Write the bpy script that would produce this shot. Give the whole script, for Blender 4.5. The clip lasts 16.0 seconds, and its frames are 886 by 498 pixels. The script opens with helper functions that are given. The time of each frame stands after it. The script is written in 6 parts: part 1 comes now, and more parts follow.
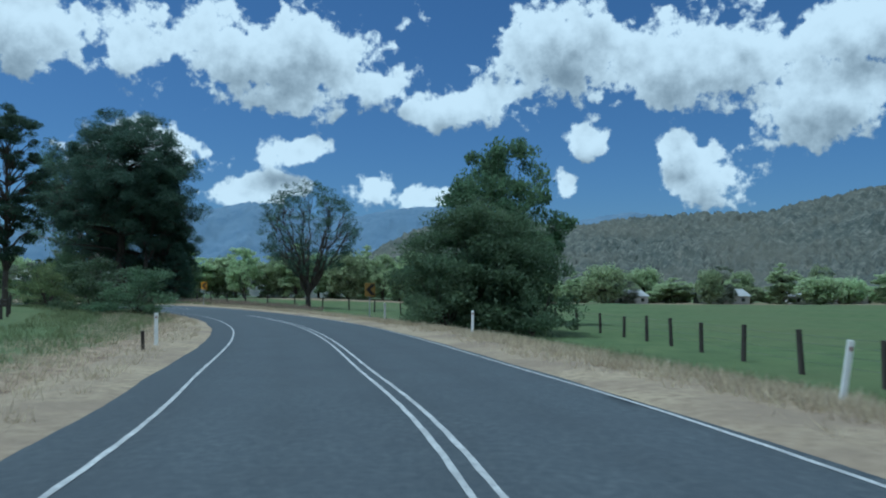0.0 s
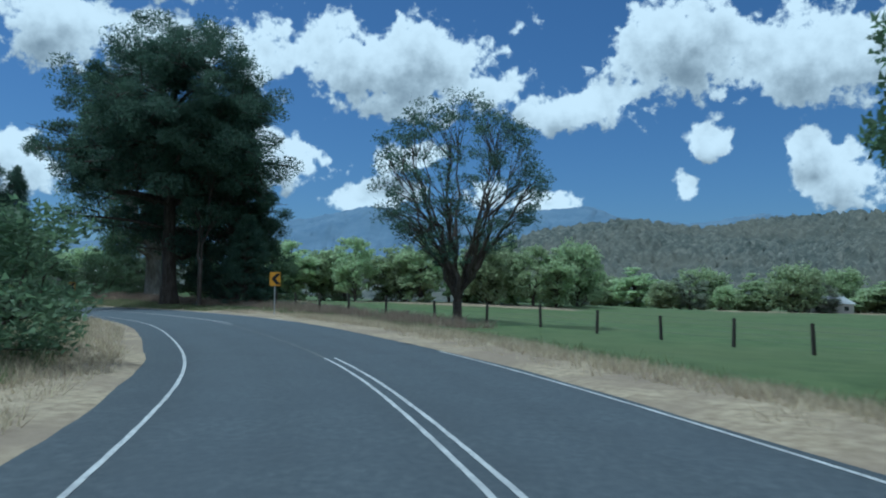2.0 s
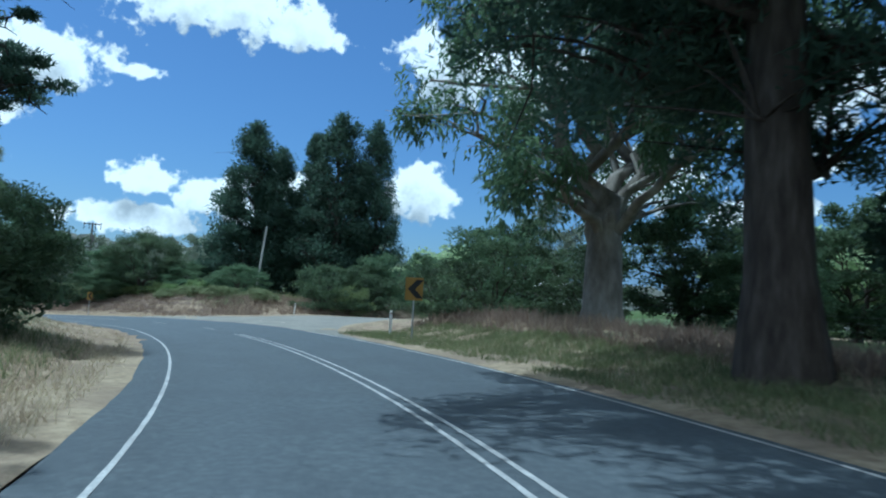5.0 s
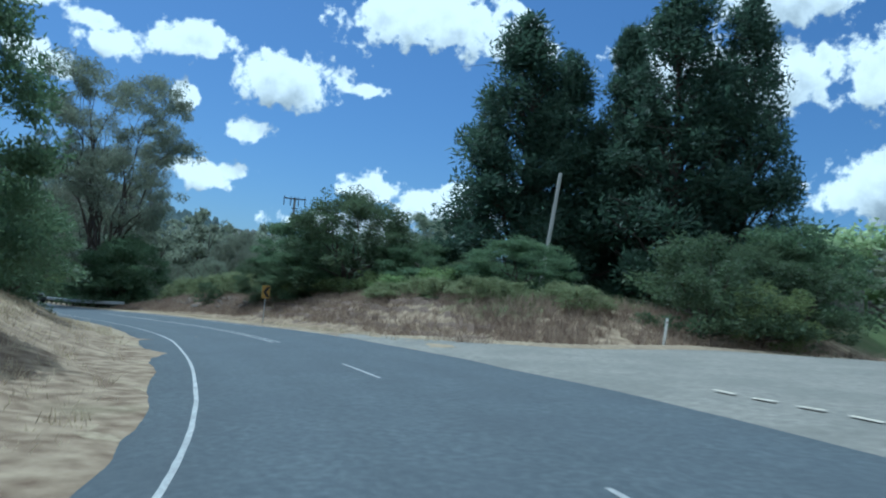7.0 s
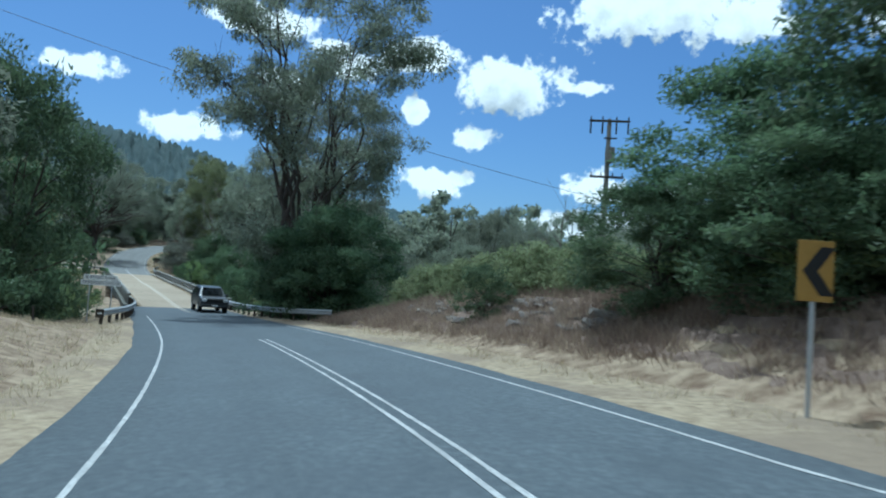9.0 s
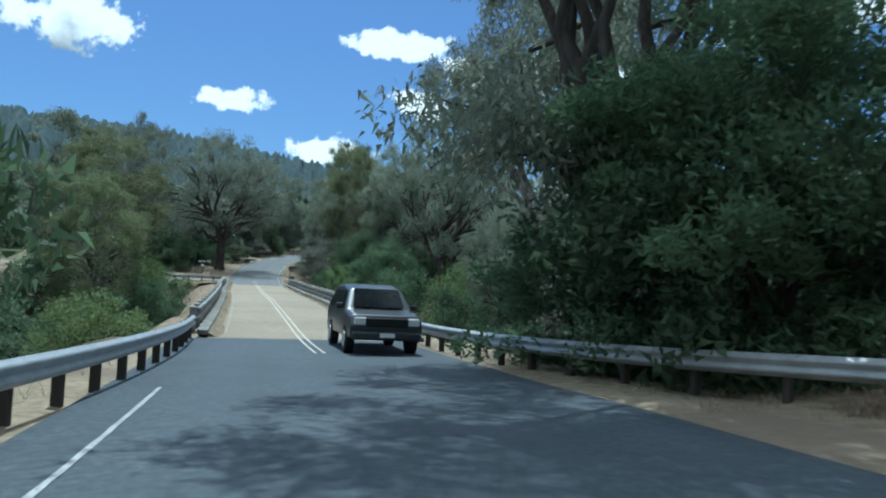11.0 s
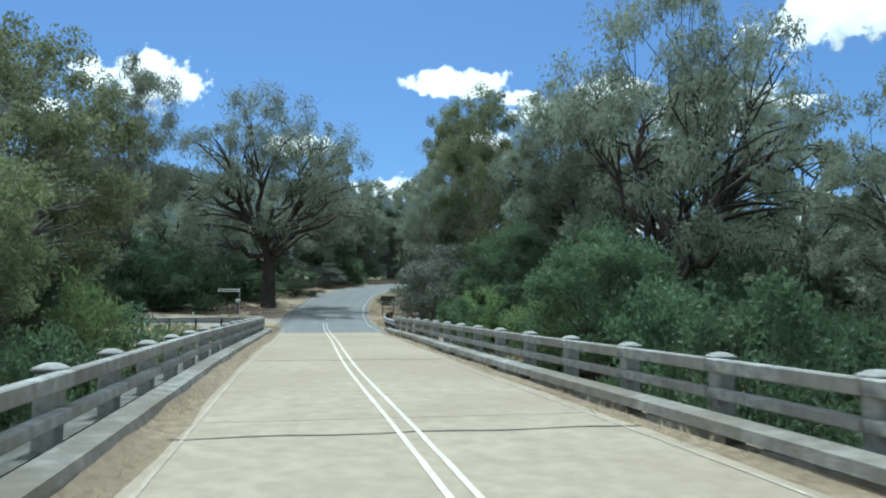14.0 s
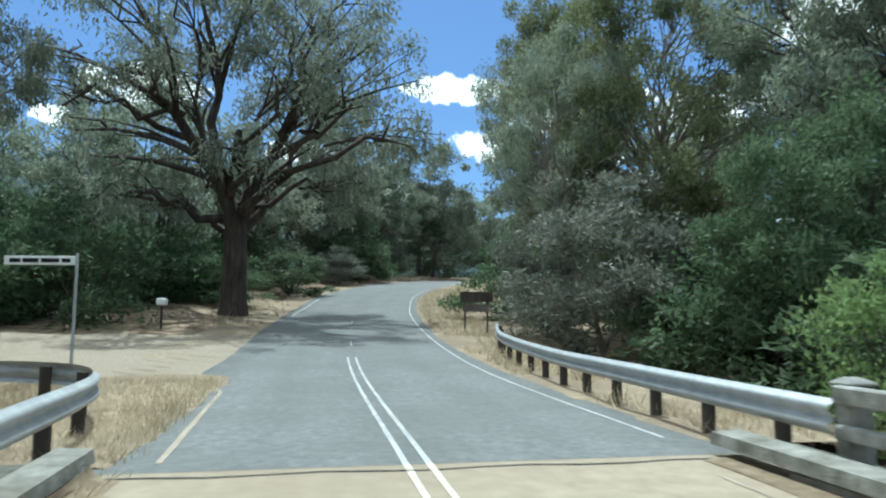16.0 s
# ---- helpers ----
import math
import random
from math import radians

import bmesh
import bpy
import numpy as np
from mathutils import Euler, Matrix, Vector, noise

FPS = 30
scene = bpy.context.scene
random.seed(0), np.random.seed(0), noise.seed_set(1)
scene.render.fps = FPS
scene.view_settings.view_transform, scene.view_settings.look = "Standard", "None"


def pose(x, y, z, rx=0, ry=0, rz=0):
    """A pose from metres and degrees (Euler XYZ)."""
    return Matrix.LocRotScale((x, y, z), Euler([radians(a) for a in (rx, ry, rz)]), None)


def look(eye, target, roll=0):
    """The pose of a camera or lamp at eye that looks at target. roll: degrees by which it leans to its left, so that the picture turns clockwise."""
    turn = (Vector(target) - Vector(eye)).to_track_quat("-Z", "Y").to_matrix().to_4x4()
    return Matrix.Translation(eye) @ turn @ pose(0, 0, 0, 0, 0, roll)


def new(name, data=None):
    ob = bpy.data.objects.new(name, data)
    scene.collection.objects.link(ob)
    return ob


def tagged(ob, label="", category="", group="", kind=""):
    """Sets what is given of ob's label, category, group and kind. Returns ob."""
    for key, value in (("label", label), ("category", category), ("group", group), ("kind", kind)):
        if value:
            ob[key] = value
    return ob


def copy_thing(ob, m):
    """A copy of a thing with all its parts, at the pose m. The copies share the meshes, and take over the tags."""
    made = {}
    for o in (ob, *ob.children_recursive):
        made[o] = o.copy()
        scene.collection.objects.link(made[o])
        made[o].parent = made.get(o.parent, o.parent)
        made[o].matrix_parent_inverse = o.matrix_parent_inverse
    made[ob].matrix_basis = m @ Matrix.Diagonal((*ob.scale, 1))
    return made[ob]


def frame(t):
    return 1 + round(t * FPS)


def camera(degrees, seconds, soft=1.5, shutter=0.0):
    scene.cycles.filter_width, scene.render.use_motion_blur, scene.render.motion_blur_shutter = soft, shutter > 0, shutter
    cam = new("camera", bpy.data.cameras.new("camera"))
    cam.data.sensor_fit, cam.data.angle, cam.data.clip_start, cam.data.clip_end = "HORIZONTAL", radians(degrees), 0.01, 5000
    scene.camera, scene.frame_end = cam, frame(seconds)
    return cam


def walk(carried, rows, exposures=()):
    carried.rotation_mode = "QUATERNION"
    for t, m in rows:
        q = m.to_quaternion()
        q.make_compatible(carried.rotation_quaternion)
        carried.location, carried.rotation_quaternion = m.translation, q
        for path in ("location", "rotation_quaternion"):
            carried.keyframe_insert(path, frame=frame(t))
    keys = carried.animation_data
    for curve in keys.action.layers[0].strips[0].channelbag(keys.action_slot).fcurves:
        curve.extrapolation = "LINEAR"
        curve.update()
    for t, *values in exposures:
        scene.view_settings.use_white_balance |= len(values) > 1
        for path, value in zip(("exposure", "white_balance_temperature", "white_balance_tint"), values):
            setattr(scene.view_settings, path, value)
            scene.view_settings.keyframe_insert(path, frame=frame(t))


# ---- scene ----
cam = camera(61.7, 16.0, soft=2.0, shutter=0.12)
METRES, EYE, TILT, LEAN, TURN = 275.0, 1.45, 3.6, 0.0, 0.0
ROWS = [
    (0.0, 0.0, 0.0, 0.0, -0.0, 0.0, 0.0),
    (0.5, -0.0063, 0.0338, -0.0022, 1.27, 0.17, -0.15),
    (1.0, -0.0135, 0.0669, -0.0043, 3.06, 0.25, -0.17),
    (1.5, -0.0218, 0.0995, -0.0065, 5.54, 0.26, -0.14),
    (2.0, -0.0319, 0.1326, -0.0085, 8.75, 0.33, -0.03),
    (2.5, -0.0439, 0.1635, -0.0105, 12.72, 0.52, 0.12),
    (3.0, -0.0581, 0.193, -0.0121, 17.23, 0.81, 0.19),
    (3.5, -0.0745, 0.2207, -0.0134, 22.11, 1.14, 0.17),
    (4.0, -0.094, 0.2475, -0.0148, 27.15, 1.41, 0.08),
    (4.5, -0.1154, 0.2721, -0.0162, 32.24, 1.57, -0.34),
    (7.0, -0.2464, 0.3638, -0.0233, 53.09, 2.01, -2.06),
    (7.5, -0.2752, 0.3766, -0.0245, 57.07, 2.0, -1.89),
    (8.0, -0.3049, 0.3872, -0.0259, 61.39, 1.91, -1.4),
    (8.5, -0.3358, 0.3956, -0.0269, 65.89, 1.79, -0.99),
    (9.0, -0.3689, 0.4015, -0.0284, 70.55, 1.69, -0.6),
    (9.5, -0.4014, 0.4047, -0.0297, 74.48, 1.63, -0.6),
    (10.0, -0.434, 0.4053, -0.0309, 77.68, 1.71, -0.6),
    (12.5, -0.5686, 0.3986, -0.0341, 84.21, 4.21, 2.79),
    (13.0, -0.5969, 0.396, -0.0331, 85.09, 4.89, 3.25),
    (13.5, -0.6261, 0.3928, -0.0323, 85.88, 5.4, 3.42),
    (14.0, -0.6558, 0.389, -0.0312, 86.4, 5.63, 3.32),
    (14.5, -0.6857, 0.3854, -0.0302, 86.67, 5.76, 3.03),
    (15.0, -0.7164, 0.3817, -0.0292, 86.73, 5.79, 3.07),
    (15.5, -0.7468, 0.3783, -0.0282, 86.63, 5.9, 2.99),
    (16.0, -0.7771, 0.3751, -0.0273, 86.46, 6.12, 3.34),
]
walk(cam, [(t, pose(0, 0, EYE, TILT, LEAN, TURN) @ pose(METRES * x, METRES * y, METRES * z, 90 + pitch, roll, yaw)) for t, x, y, z, yaw, pitch, roll in ROWS],
     [(0.0, 0.0, 4700, -8), (3.0, 0.15, 4700, -8), (4.6, 0.5, 4690, -8), (7.0, 0.38, 4700, -8), (10.0, 0.58, 4880, -8), (12.5, 0.64, 4980, -8), (16.0, 1.0, 5340, -8)])

# ---- world, sun ----
SUN_EL, SUN_AZ = 67.0, 97.0      # degrees; azimuth from +y towards -x
CLOUDS = [                        # azimuth, elevation, half width, half height in degrees
    (12.9, 17.7, 12.4, 3.7), (6.4, 16.0, 5.7, 2.0), (-2.0, 14.6, 5.7, 2.1), (-9.5, 18.7, 5.2, 4.1),
    (-18.7, 16.9, 9.6, 4.1), (-27.3, 13.6, 7.0, 3.3), (-30, 17.4, 6.7, 2.6), (11.5, 10.9, 3.4, 1.1),
    (-19.1, 8.8, 3.3, 3.1), (-17.8, 10.9, 2.0, 1.5), (-11.2, 11.7, 1.9, 1.7), (5.8, 8.2, 2.6, 1.7),
    (15.2, 7.6, 3.5, 1.3), (1.9, 7.5, 1.7, 1.0), (30.1, 17.7, 4.4, 2.6), (-9.4, 8.3, 1.3, 1.5),
    (49.3, 19.9, 4.1, 1.7), (51.1, 8.7, 3.9, 1.1), (51.9, 6.4, 3.1, 1.5), (79.2, 16.0, 2.9, 1.7),
]
CLOUDS += [
    (83.2, 14.3, 2.6, 1.3), (73.0, 17.2, 3.7, 1.4), (66.7, 15.5, 4.7, 2.5), (73.5, 13.2, 1.4, 1.2),
    (69.1, 11.5, 2.0, 1.2), (55.5, 20.7, 8.1, 2.6), (60.3, 15.6, 2.1, 0.7), (71.8, 8.2, 3.3, 1.3),
    (59.6, 8.3, 3.2, 1.4), (54.7, 7.4, 3.3, 2.0), (30.8, 23.5, 5.7, 2.6), (23.4, 16.9, 1.5, 2.0),
    (24.3, 9.6, 3.7, 2.0), (97.7, 13.4, 3.2, 1.2), (89.9, 10.3, 3.3, 1.3), (108.8, 17.4, 4.7, 1.9),
    (115.1, 14.6, 1.5, 0.7), (85.6, 18.4, 3.7, 1.2), (79.7, 17.1, 2.0, 1.0), (91.3, 10.4, 1.3, 0.9),
    (60.0, 5.2, 5.7, 1.3), (12.9, 8.2, 3.9, 1.0), (0.9, 7.4, 3.1, 1.1), (22.6, 10.3, 6.0, 2.4),
    (37.0, 18.5, 4.5, 3.0), (39.5, 9.0, 3.0, 2.4),
]


def make_world():
    w = bpy.data.worlds.new("world")
    w.use_nodes = True
    scene.world = w
    nt = w.node_tree
    nt.nodes.clear()
    N, L = nt.nodes.new, nt.links.new
    sky = N("ShaderNodeTexSky")
    sky.sky_type, sky.sun_disc = "NISHITA", False
    sky.sun_elevation, sky.sun_rotation = radians(SUN_EL), radians(-SUN_AZ)
    sky.air_density, sky.dust_density, sky.ozone_density = 1.0, 0.9, 2.5
    co = N("ShaderNodeTexCoord")
    vec = co.outputs["Generated"]

    def math_node(op, a, b=None, c=None):
        n = N("ShaderNodeMath")
        n.operation = op
        for i, v in enumerate((a, b, c)):
            if v is None:
                continue
            if isinstance(v, (int, float)):
                n.inputs[i].default_value = v
            else:
                L(v, n.inputs[i])
        return n.outputs[0]

    def shift(v, off):
        n = N("ShaderNodeVectorMath")
        n.operation = "ADD"
        L(v, n.inputs[0])
        n.inputs[1].default_value = off
        return n.outputs[0]

    def fbm(v, scale, detail, rough=0.55):
        n = N("ShaderNodeTexNoise")
        n.inputs["Scale"].default_value, n.inputs["Detail"].default_value = scale, detail
        n.inputs["Roughness"].default_value = rough
        L(v, n.inputs["Vector"])
        return n.outputs[0]

    def field(v):
        d = None
        for az, el, hw, hh in CLOUDS:
            m = N("ShaderNodeMapping")
            m.vector_type = "TEXTURE"
            m.inputs["Rotation"].default_value = (radians(el), 0, radians(az))
            m.inputs["Scale"].default_value = (radians(hw), 1000, radians(hh))
            L(v, m.inputs["Vector"])
            n = N("ShaderNodeVectorMath")
            n.operation = "LENGTH"
            L(m.outputs[0], n.inputs[0])
            d = n.outputs["Value"] if d is None else math_node("SMOOTH_MIN", d, n.outputs["Value"], 0.35)
        return d

    # billows: coarse and fine noise push the outline in and out
    coarse, fine = fbm(vec, 14, 3), fbm(vec, 46, 8, 0.58)
    bump = math_node("ADD", math_node("MULTIPLY", math_node("SUBTRACT", coarse, 0.5), 1.9),
                     math_node("MULTIPLY", math_node("SUBTRACT", fine, 0.5), 1.6))
    dist = field(vec)
    # unseen scattered cloud for fill light, added over the sky overhead and behind
    sep = N("ShaderNodeSeparateXYZ")
    L(vec, sep.inputs[0])
    high = N("ShaderNodeMapRange")
    high.interpolation_type = "SMOOTHSTEP"
    high.inputs["From Min"].default_value, high.inputs["From Max"].default_value = 0.42, 0.56
    L(sep.outputs["Z"], high.inputs["Value"])
    behind = N("ShaderNodeMapRange")
    behind.interpolation_type = "SMOOTHSTEP"
    behind.inputs["From Min"].default_value, behind.inputs["From Max"].default_value = 0.35, 0.7
    L(math_node("SUBTRACT", math_node("MULTIPLY", sep.outputs["X"], 0.62), math_node("MULTIPLY", sep.outputs["Y"], 0.78)), behind.inputs["Value"])
    rest = math_node("MAXIMUM", high.outputs[0], behind.outputs[0])
    drift = math_node("SUBTRACT", 2.15, math_node("MULTIPLY", fbm(vec, 4.2, 2), 3.3))
    spread = math_node("ADD", drift, math_node("MULTIPLY", math_node("SUBTRACT", 1.0, rest), 6.0))
    dist = math_node("MINIMUM", dist, spread)
    dens = math_node("SUBTRACT", bump, dist)
    cover = N("ShaderNodeMapRange")
    cover.interpolation_type = "SMOOTHSTEP"
    L(dens, cover.inputs["Value"])
    cover.inputs["From Min"].default_value, cover.inputs["From Max"].default_value = -0.97, -0.69
    # tops catch the sun, bases stay grey
    up = (0.0, 0.004, 0.022)
    bump2 = math_node("ADD", math_node("MULTIPLY", math_node("SUBTRACT", fbm(shift(vec, up), 14, 3), 0.5), 1.9),
                      math_node("MULTIPLY", math_node("SUBTRACT", fbm(shift(vec, (0, 0.001, 0.006)), 46, 8, 0.58), 0.5), 1.6))
    rise = math_node("MINIMUM", math_node("SUBTRACT", field(shift(vec, (0.0, 0.008, 0.04))), dist), 0.9)
    lit = N("ShaderNodeMapRange")
    core = math_node("MULTIPLY", math_node("MAXIMUM", math_node("ADD", dens, 0.68), 0.0), 0.95)
    L(math_node("SUBTRACT", math_node("ADD", math_node("MULTIPLY", math_node("SUBTRACT", bump, bump2), 0.85), rise), core), lit.inputs["Value"])
    lit.interpolation_type = "SMOOTHSTEP"
    lit.inputs["From Min"].default_value, lit.inputs["From Max"].default_value = -1.15, 0.5
    ramp = N("ShaderNodeMix")
    ramp.data_type = "RGBA"
    L(lit.outputs[0], ramp.inputs[0])
    ramp.inputs[6].default_value, ramp.inputs[7].default_value = CLOUD_BASE, CLOUD_TOP
    mix = N("ShaderNodeMix")
    mix.data_type = "RGBA"
    L(cover.outputs[0], mix.inputs[0])
    tint = N("ShaderNodeMix")
    tint.data_type, tint.blend_type = "RGBA", "MULTIPLY"
    tint.inputs[0].default_value = 1.0
    L(sky.outputs[0], tint.inputs[6])
    tint.inputs[7].default_value = SKY_TINT
    L(tint.outputs[2], mix.inputs[6])
    L(ramp.outputs[2], mix.inputs[7])
    bg = N("ShaderNodeBackground")
    bg.inputs["Strength"].default_value = SKY_STRENGTH
    out = N("ShaderNodeOutputWorld")
    L(mix.outputs[2], bg.inputs["Color"])
    L(bg.outputs[0], out.inputs["Surface"])


SKY_STRENGTH = 0.075
SKY_TINT = (0.66, 0.72, 0.84, 1)
CLOUD_BASE, CLOUD_TOP = (3.2, 3.4, 3.6, 1), (10.3, 10.0, 9.6, 1)
make_world()
sun = new("sun", bpy.data.lights.new("sun", "SUN"))
sun.data.energy, sun.data.angle, sun.data.color = 2.6, radians(0.53), (1.0, 0.95, 0.88)
_a, _e = radians(SUN_AZ), radians(SUN_EL)
sun.matrix_world = look((0, 0, 60), (math.sin(_a) * math.cos(_e), -math.cos(_a) * math.cos(_e), 60 - math.sin(_e)))


# ---- materials ----
def material(name, stops, scale=3.0, rough=0.9, bump=0.3, bump_scale=None, detail=8, metal=0.0, object_mix=0.0,
             island_mix=0.0, large=None, large_mix=0.5, translucent=0.0, spec=0.3, stretch=None):
    """A procedural surface: noise through a colour ramp, a second larger noise, relief, and per-object variation."""
    m = bpy.data.materials.new(name)
    m.use_nodes = True
    nt = m.node_tree
    N, L = nt.nodes.new, nt.links.new
    b = nt.nodes["Principled BSDF"]
    b.inputs["Roughness"].default_value, b.inputs["Metallic"].default_value = rough, metal
    b.inputs["Specular IOR Level"].default_value = spec
    co = N("ShaderNodeTexCoord")
    vec = co.outputs["Object"]
    if stretch:
        mp = N("ShaderNodeMapping")
        mp.inputs["Scale"].default_value = stretch
        L(vec, mp.inputs["Vector"])
        vec = mp.outputs[0]
    n1 = N("ShaderNodeTexNoise")
    n1.inputs["Scale"].default_value, n1.inputs["Detail"].default_value, n1.inputs["Roughness"].default_value = scale, detail, 0.62
    L(vec, n1.inputs["Vector"])
    r = N("ShaderNodeValToRGB")
    r.color_ramp.elements[0].position, r.color_ramp.elements[1].position = 0.3, 0.72
    r.color_ramp.elements[0].color, r.color_ramp.elements[1].color = (*stops[0], 1), (*stops[-1], 1)
    for i, c in enumerate(stops[1:-1]):
        e = r.color_ramp.elements.new(0.3 + 0.42 * (i + 1) / (len(stops) - 1))
        e.color = (*c, 1)
    L(n1.outputs[0], r.inputs[0])
    col = r.outputs[0]
    if large:
        n2 = N("ShaderNodeTexNoise")
        n2.inputs["Scale"].default_value, n2.inputs["Detail"].default_value = scale / 14, 5
        L(vec, n2.inputs["Vector"])
        mr = N("ShaderNodeMapRange")
        mr.inputs["From Min"].default_value, mr.inputs["From Max"].default_value = 0.42, 0.62
        mr.inputs["To Max"].default_value = large_mix
        L(n2.outputs[0], mr.inputs[0])
        mx = N("ShaderNodeMix")
        mx.data_type = "RGBA"
        L(mr.outputs[0], mx.inputs[0])
        L(col, mx.inputs[6])
        mx.inputs[7].default_value = (*large, 1)
        col = mx.outputs[2]
    for mixv, node, sock in ((object_mix, "ShaderNodeObjectInfo", "Random"), (island_mix, "ShaderNodeNewGeometry", "Random Per Island")):
        if mixv:
            g = N(node)
            hs = N("ShaderNodeHueSaturation")
            mr = N("ShaderNodeMapRange")
            mr.inputs["To Min"].default_value, mr.inputs["To Max"].default_value = 1 - mixv, 1 + mixv
            L(g.outputs[sock], mr.inputs[0])
            L(mr.outputs[0], hs.inputs["Value"])
            mh = N("ShaderNodeMapRange")
            mh.inputs["To Min"].default_value, mh.inputs["To Max"].default_value = 0.5 - mixv * 0.05, 0.5 + mixv * 0.05
            L(g.outputs[sock], mh.inputs[0])
            L(mh.outputs[0], hs.inputs["Hue"])
            L(col, hs.inputs["Color"])
            col = hs.outputs[0]
    L(col, b.inputs["Base Color"])
    if bump:
        bp = N("ShaderNodeBump")
        bp.inputs["Strength"].default_value, bp.inputs["Distance"].default_value = bump, 0.02
        if bump_scale:
            n3 = N("ShaderNodeTexNoise")
            n3.inputs["Scale"].default_value, n3.inputs["Detail"].default_value = bump_scale, 6
            L(vec, n3.inputs["Vector"])
            L(n3.outputs[0], bp.inputs["Height"])
        else:
            L(n1.outputs[0], bp.inputs["Height"])
        L(bp.outputs[0], b.inputs["Normal"])
    if translucent:
        t = N("ShaderNodeBsdfTranslucent")
        L(col, t.inputs["Color"])
        ms = N("ShaderNodeMixShader")
        ms.inputs[0].default_value = translucent
        L(b.outputs[0], ms.inputs[1])
        L(t.outputs[0], ms.inputs[2])
        L(ms.outputs[0], nt.nodes["Material Output"].inputs["Surface"])
    return m


M = {}
M["asphalt"] = material("asphalt", [(0.034, 0.042, 0.051), (0.050, 0.059, 0.068), (0.076, 0.086, 0.095)], 9, 0.82, 0.3, 90, large=(0.040, 0.047, 0.056), spec=0.4)
M["asphalt_pale"] = material("asphalt_pale", [(0.115, 0.118, 0.117), (0.155, 0.157, 0.155), (0.205, 0.205, 0.20)], 8, 0.85, 0.5, 90, large=(0.12, 0.12, 0.115), spec=0.3)
M["apron"] = material("worn_apron", [(0.165, 0.155, 0.138), (0.225, 0.21, 0.185), (0.29, 0.272, 0.24)], 6, 0.9, 0.5, 70, large=(0.15, 0.145, 0.13))
M["dirt"] = material("roadside_dirt", [(0.13, 0.095, 0.062), (0.23, 0.175, 0.115), (0.33, 0.265, 0.18)], 7, 0.97, 1.0, 30, large=(0.17, 0.13, 0.085))
M["bank_soil"] = material("bank_soil", [(0.095, 0.066, 0.05), (0.175, 0.125, 0.098), (0.28, 0.212, 0.17)], 3.0, 0.97, 1.0, 18, large=(0.12, 0.085, 0.066), large_mix=0.7)
M["gravel"] = material("gravel", [(0.20, 0.16, 0.115), (0.30, 0.25, 0.19), (0.40, 0.35, 0.28)], 14, 0.95, 0.8, 40, large=(0.26, 0.215, 0.16))
M["paint_dusty"] = material("dusty_road_paint", [(0.36, 0.31, 0.25), (0.58, 0.52, 0.435), (0.68, 0.62, 0.53)], 22, 0.75, 0.2, large=(0.42, 0.365, 0.29), large_mix=0.55)
M["paint"] = material("road_paint", [(0.17, 0.175, 0.18), (0.44, 0.44, 0.435), (0.58, 0.58, 0.57)], 22, 0.7, 0.2, large=(0.25, 0.25, 0.25), large_mix=0.65)
M["paint_grey"] = material("thin_grey_paint", [(0.06, 0.06, 0.06), (0.11, 0.11, 0.11), (0.24, 0.24, 0.23)], 16, 0.8, 0.2, large=(0.065, 0.065, 0.065), large_mix=0.7)
M["paint_faint"] = material("worn_out_paint", [(0.30, 0.25, 0.19), (0.36, 0.31, 0.245), (0.50, 0.45, 0.37)], 14, 0.8, 0.2, large=(0.29, 0.235, 0.178), large_mix=0.9)
M["concrete"] = material("concrete", [(0.26, 0.213, 0.154), (0.315, 0.26, 0.19), (0.375, 0.31, 0.23)], 3.5, 0.88, 0.25, 60, large=(0.25, 0.198, 0.14), large_mix=0.6)
M["concrete_dark"] = material("dark_concrete", [(0.05, 0.05, 0.04), (0.11, 0.107, 0.09), (0.19, 0.18, 0.155)], 5, 0.92, 0.5, 40)
M["concrete_old"] = material("weathered_concrete", [(0.14, 0.137, 0.126), (0.27, 0.266, 0.248), (0.42, 0.412, 0.39)], 5, 0.9, 0.5, 40, large=(0.19, 0.175, 0.15), large_mix=0.6, object_mix=0.12)
M["kerb"] = material("kerb_concrete", [(0.10, 0.092, 0.078), (0.21, 0.20, 0.178), (0.33, 0.318, 0.29)], 4, 0.92, 0.6, 35, large=(0.135, 0.112, 0.085), large_mix=0.75, object_mix=0.12)
M["verge"] = material("dry_verge", [(0.18, 0.135, 0.09), (0.30, 0.237, 0.158), (0.415, 0.34, 0.235)], 5, 0.97, 1.0, 22, large=(0.20, 0.152, 0.11), large_mix=0.8)
M["straw"] = material("straw", [(0.40, 0.325, 0.22), (0.56, 0.48, 0.345)], 1.0, 0.9, 0, island_mix=0.25, translucent=0.45)
M["brown_grass"] = material("brown_grass", [(0.215, 0.155, 0.12), (0.36, 0.28, 0.215)], 0.8, 0.9, 0, island_mix=0.28, translucent=0.45)
M["green_grass"] = material("green_grass", [(0.13, 0.16, 0.075), (0.25, 0.27, 0.135)], 0.6, 0.9, 0, island_mix=0.3, translucent=0.45)
M["fern"] = material("bracken", [(0.17, 0.205, 0.10), (0.31, 0.335, 0.19)], 0.6, 0.9, 0, island_mix=0.25, translucent=0.5)
M["bark_dark"] = material("dark_bark", [(0.035, 0.028, 0.024), (0.075, 0.06, 0.05), (0.13, 0.11, 0.095)], 5, 0.95, 1.0, stretch=(1, 1, 0.2))
M["bark_pale"] = material("pale_bark", [(0.10, 0.085, 0.07), (0.24, 0.215, 0.185), (0.42, 0.39, 0.35)], 2.2, 0.9, 0.6, stretch=(1, 1, 0.3))
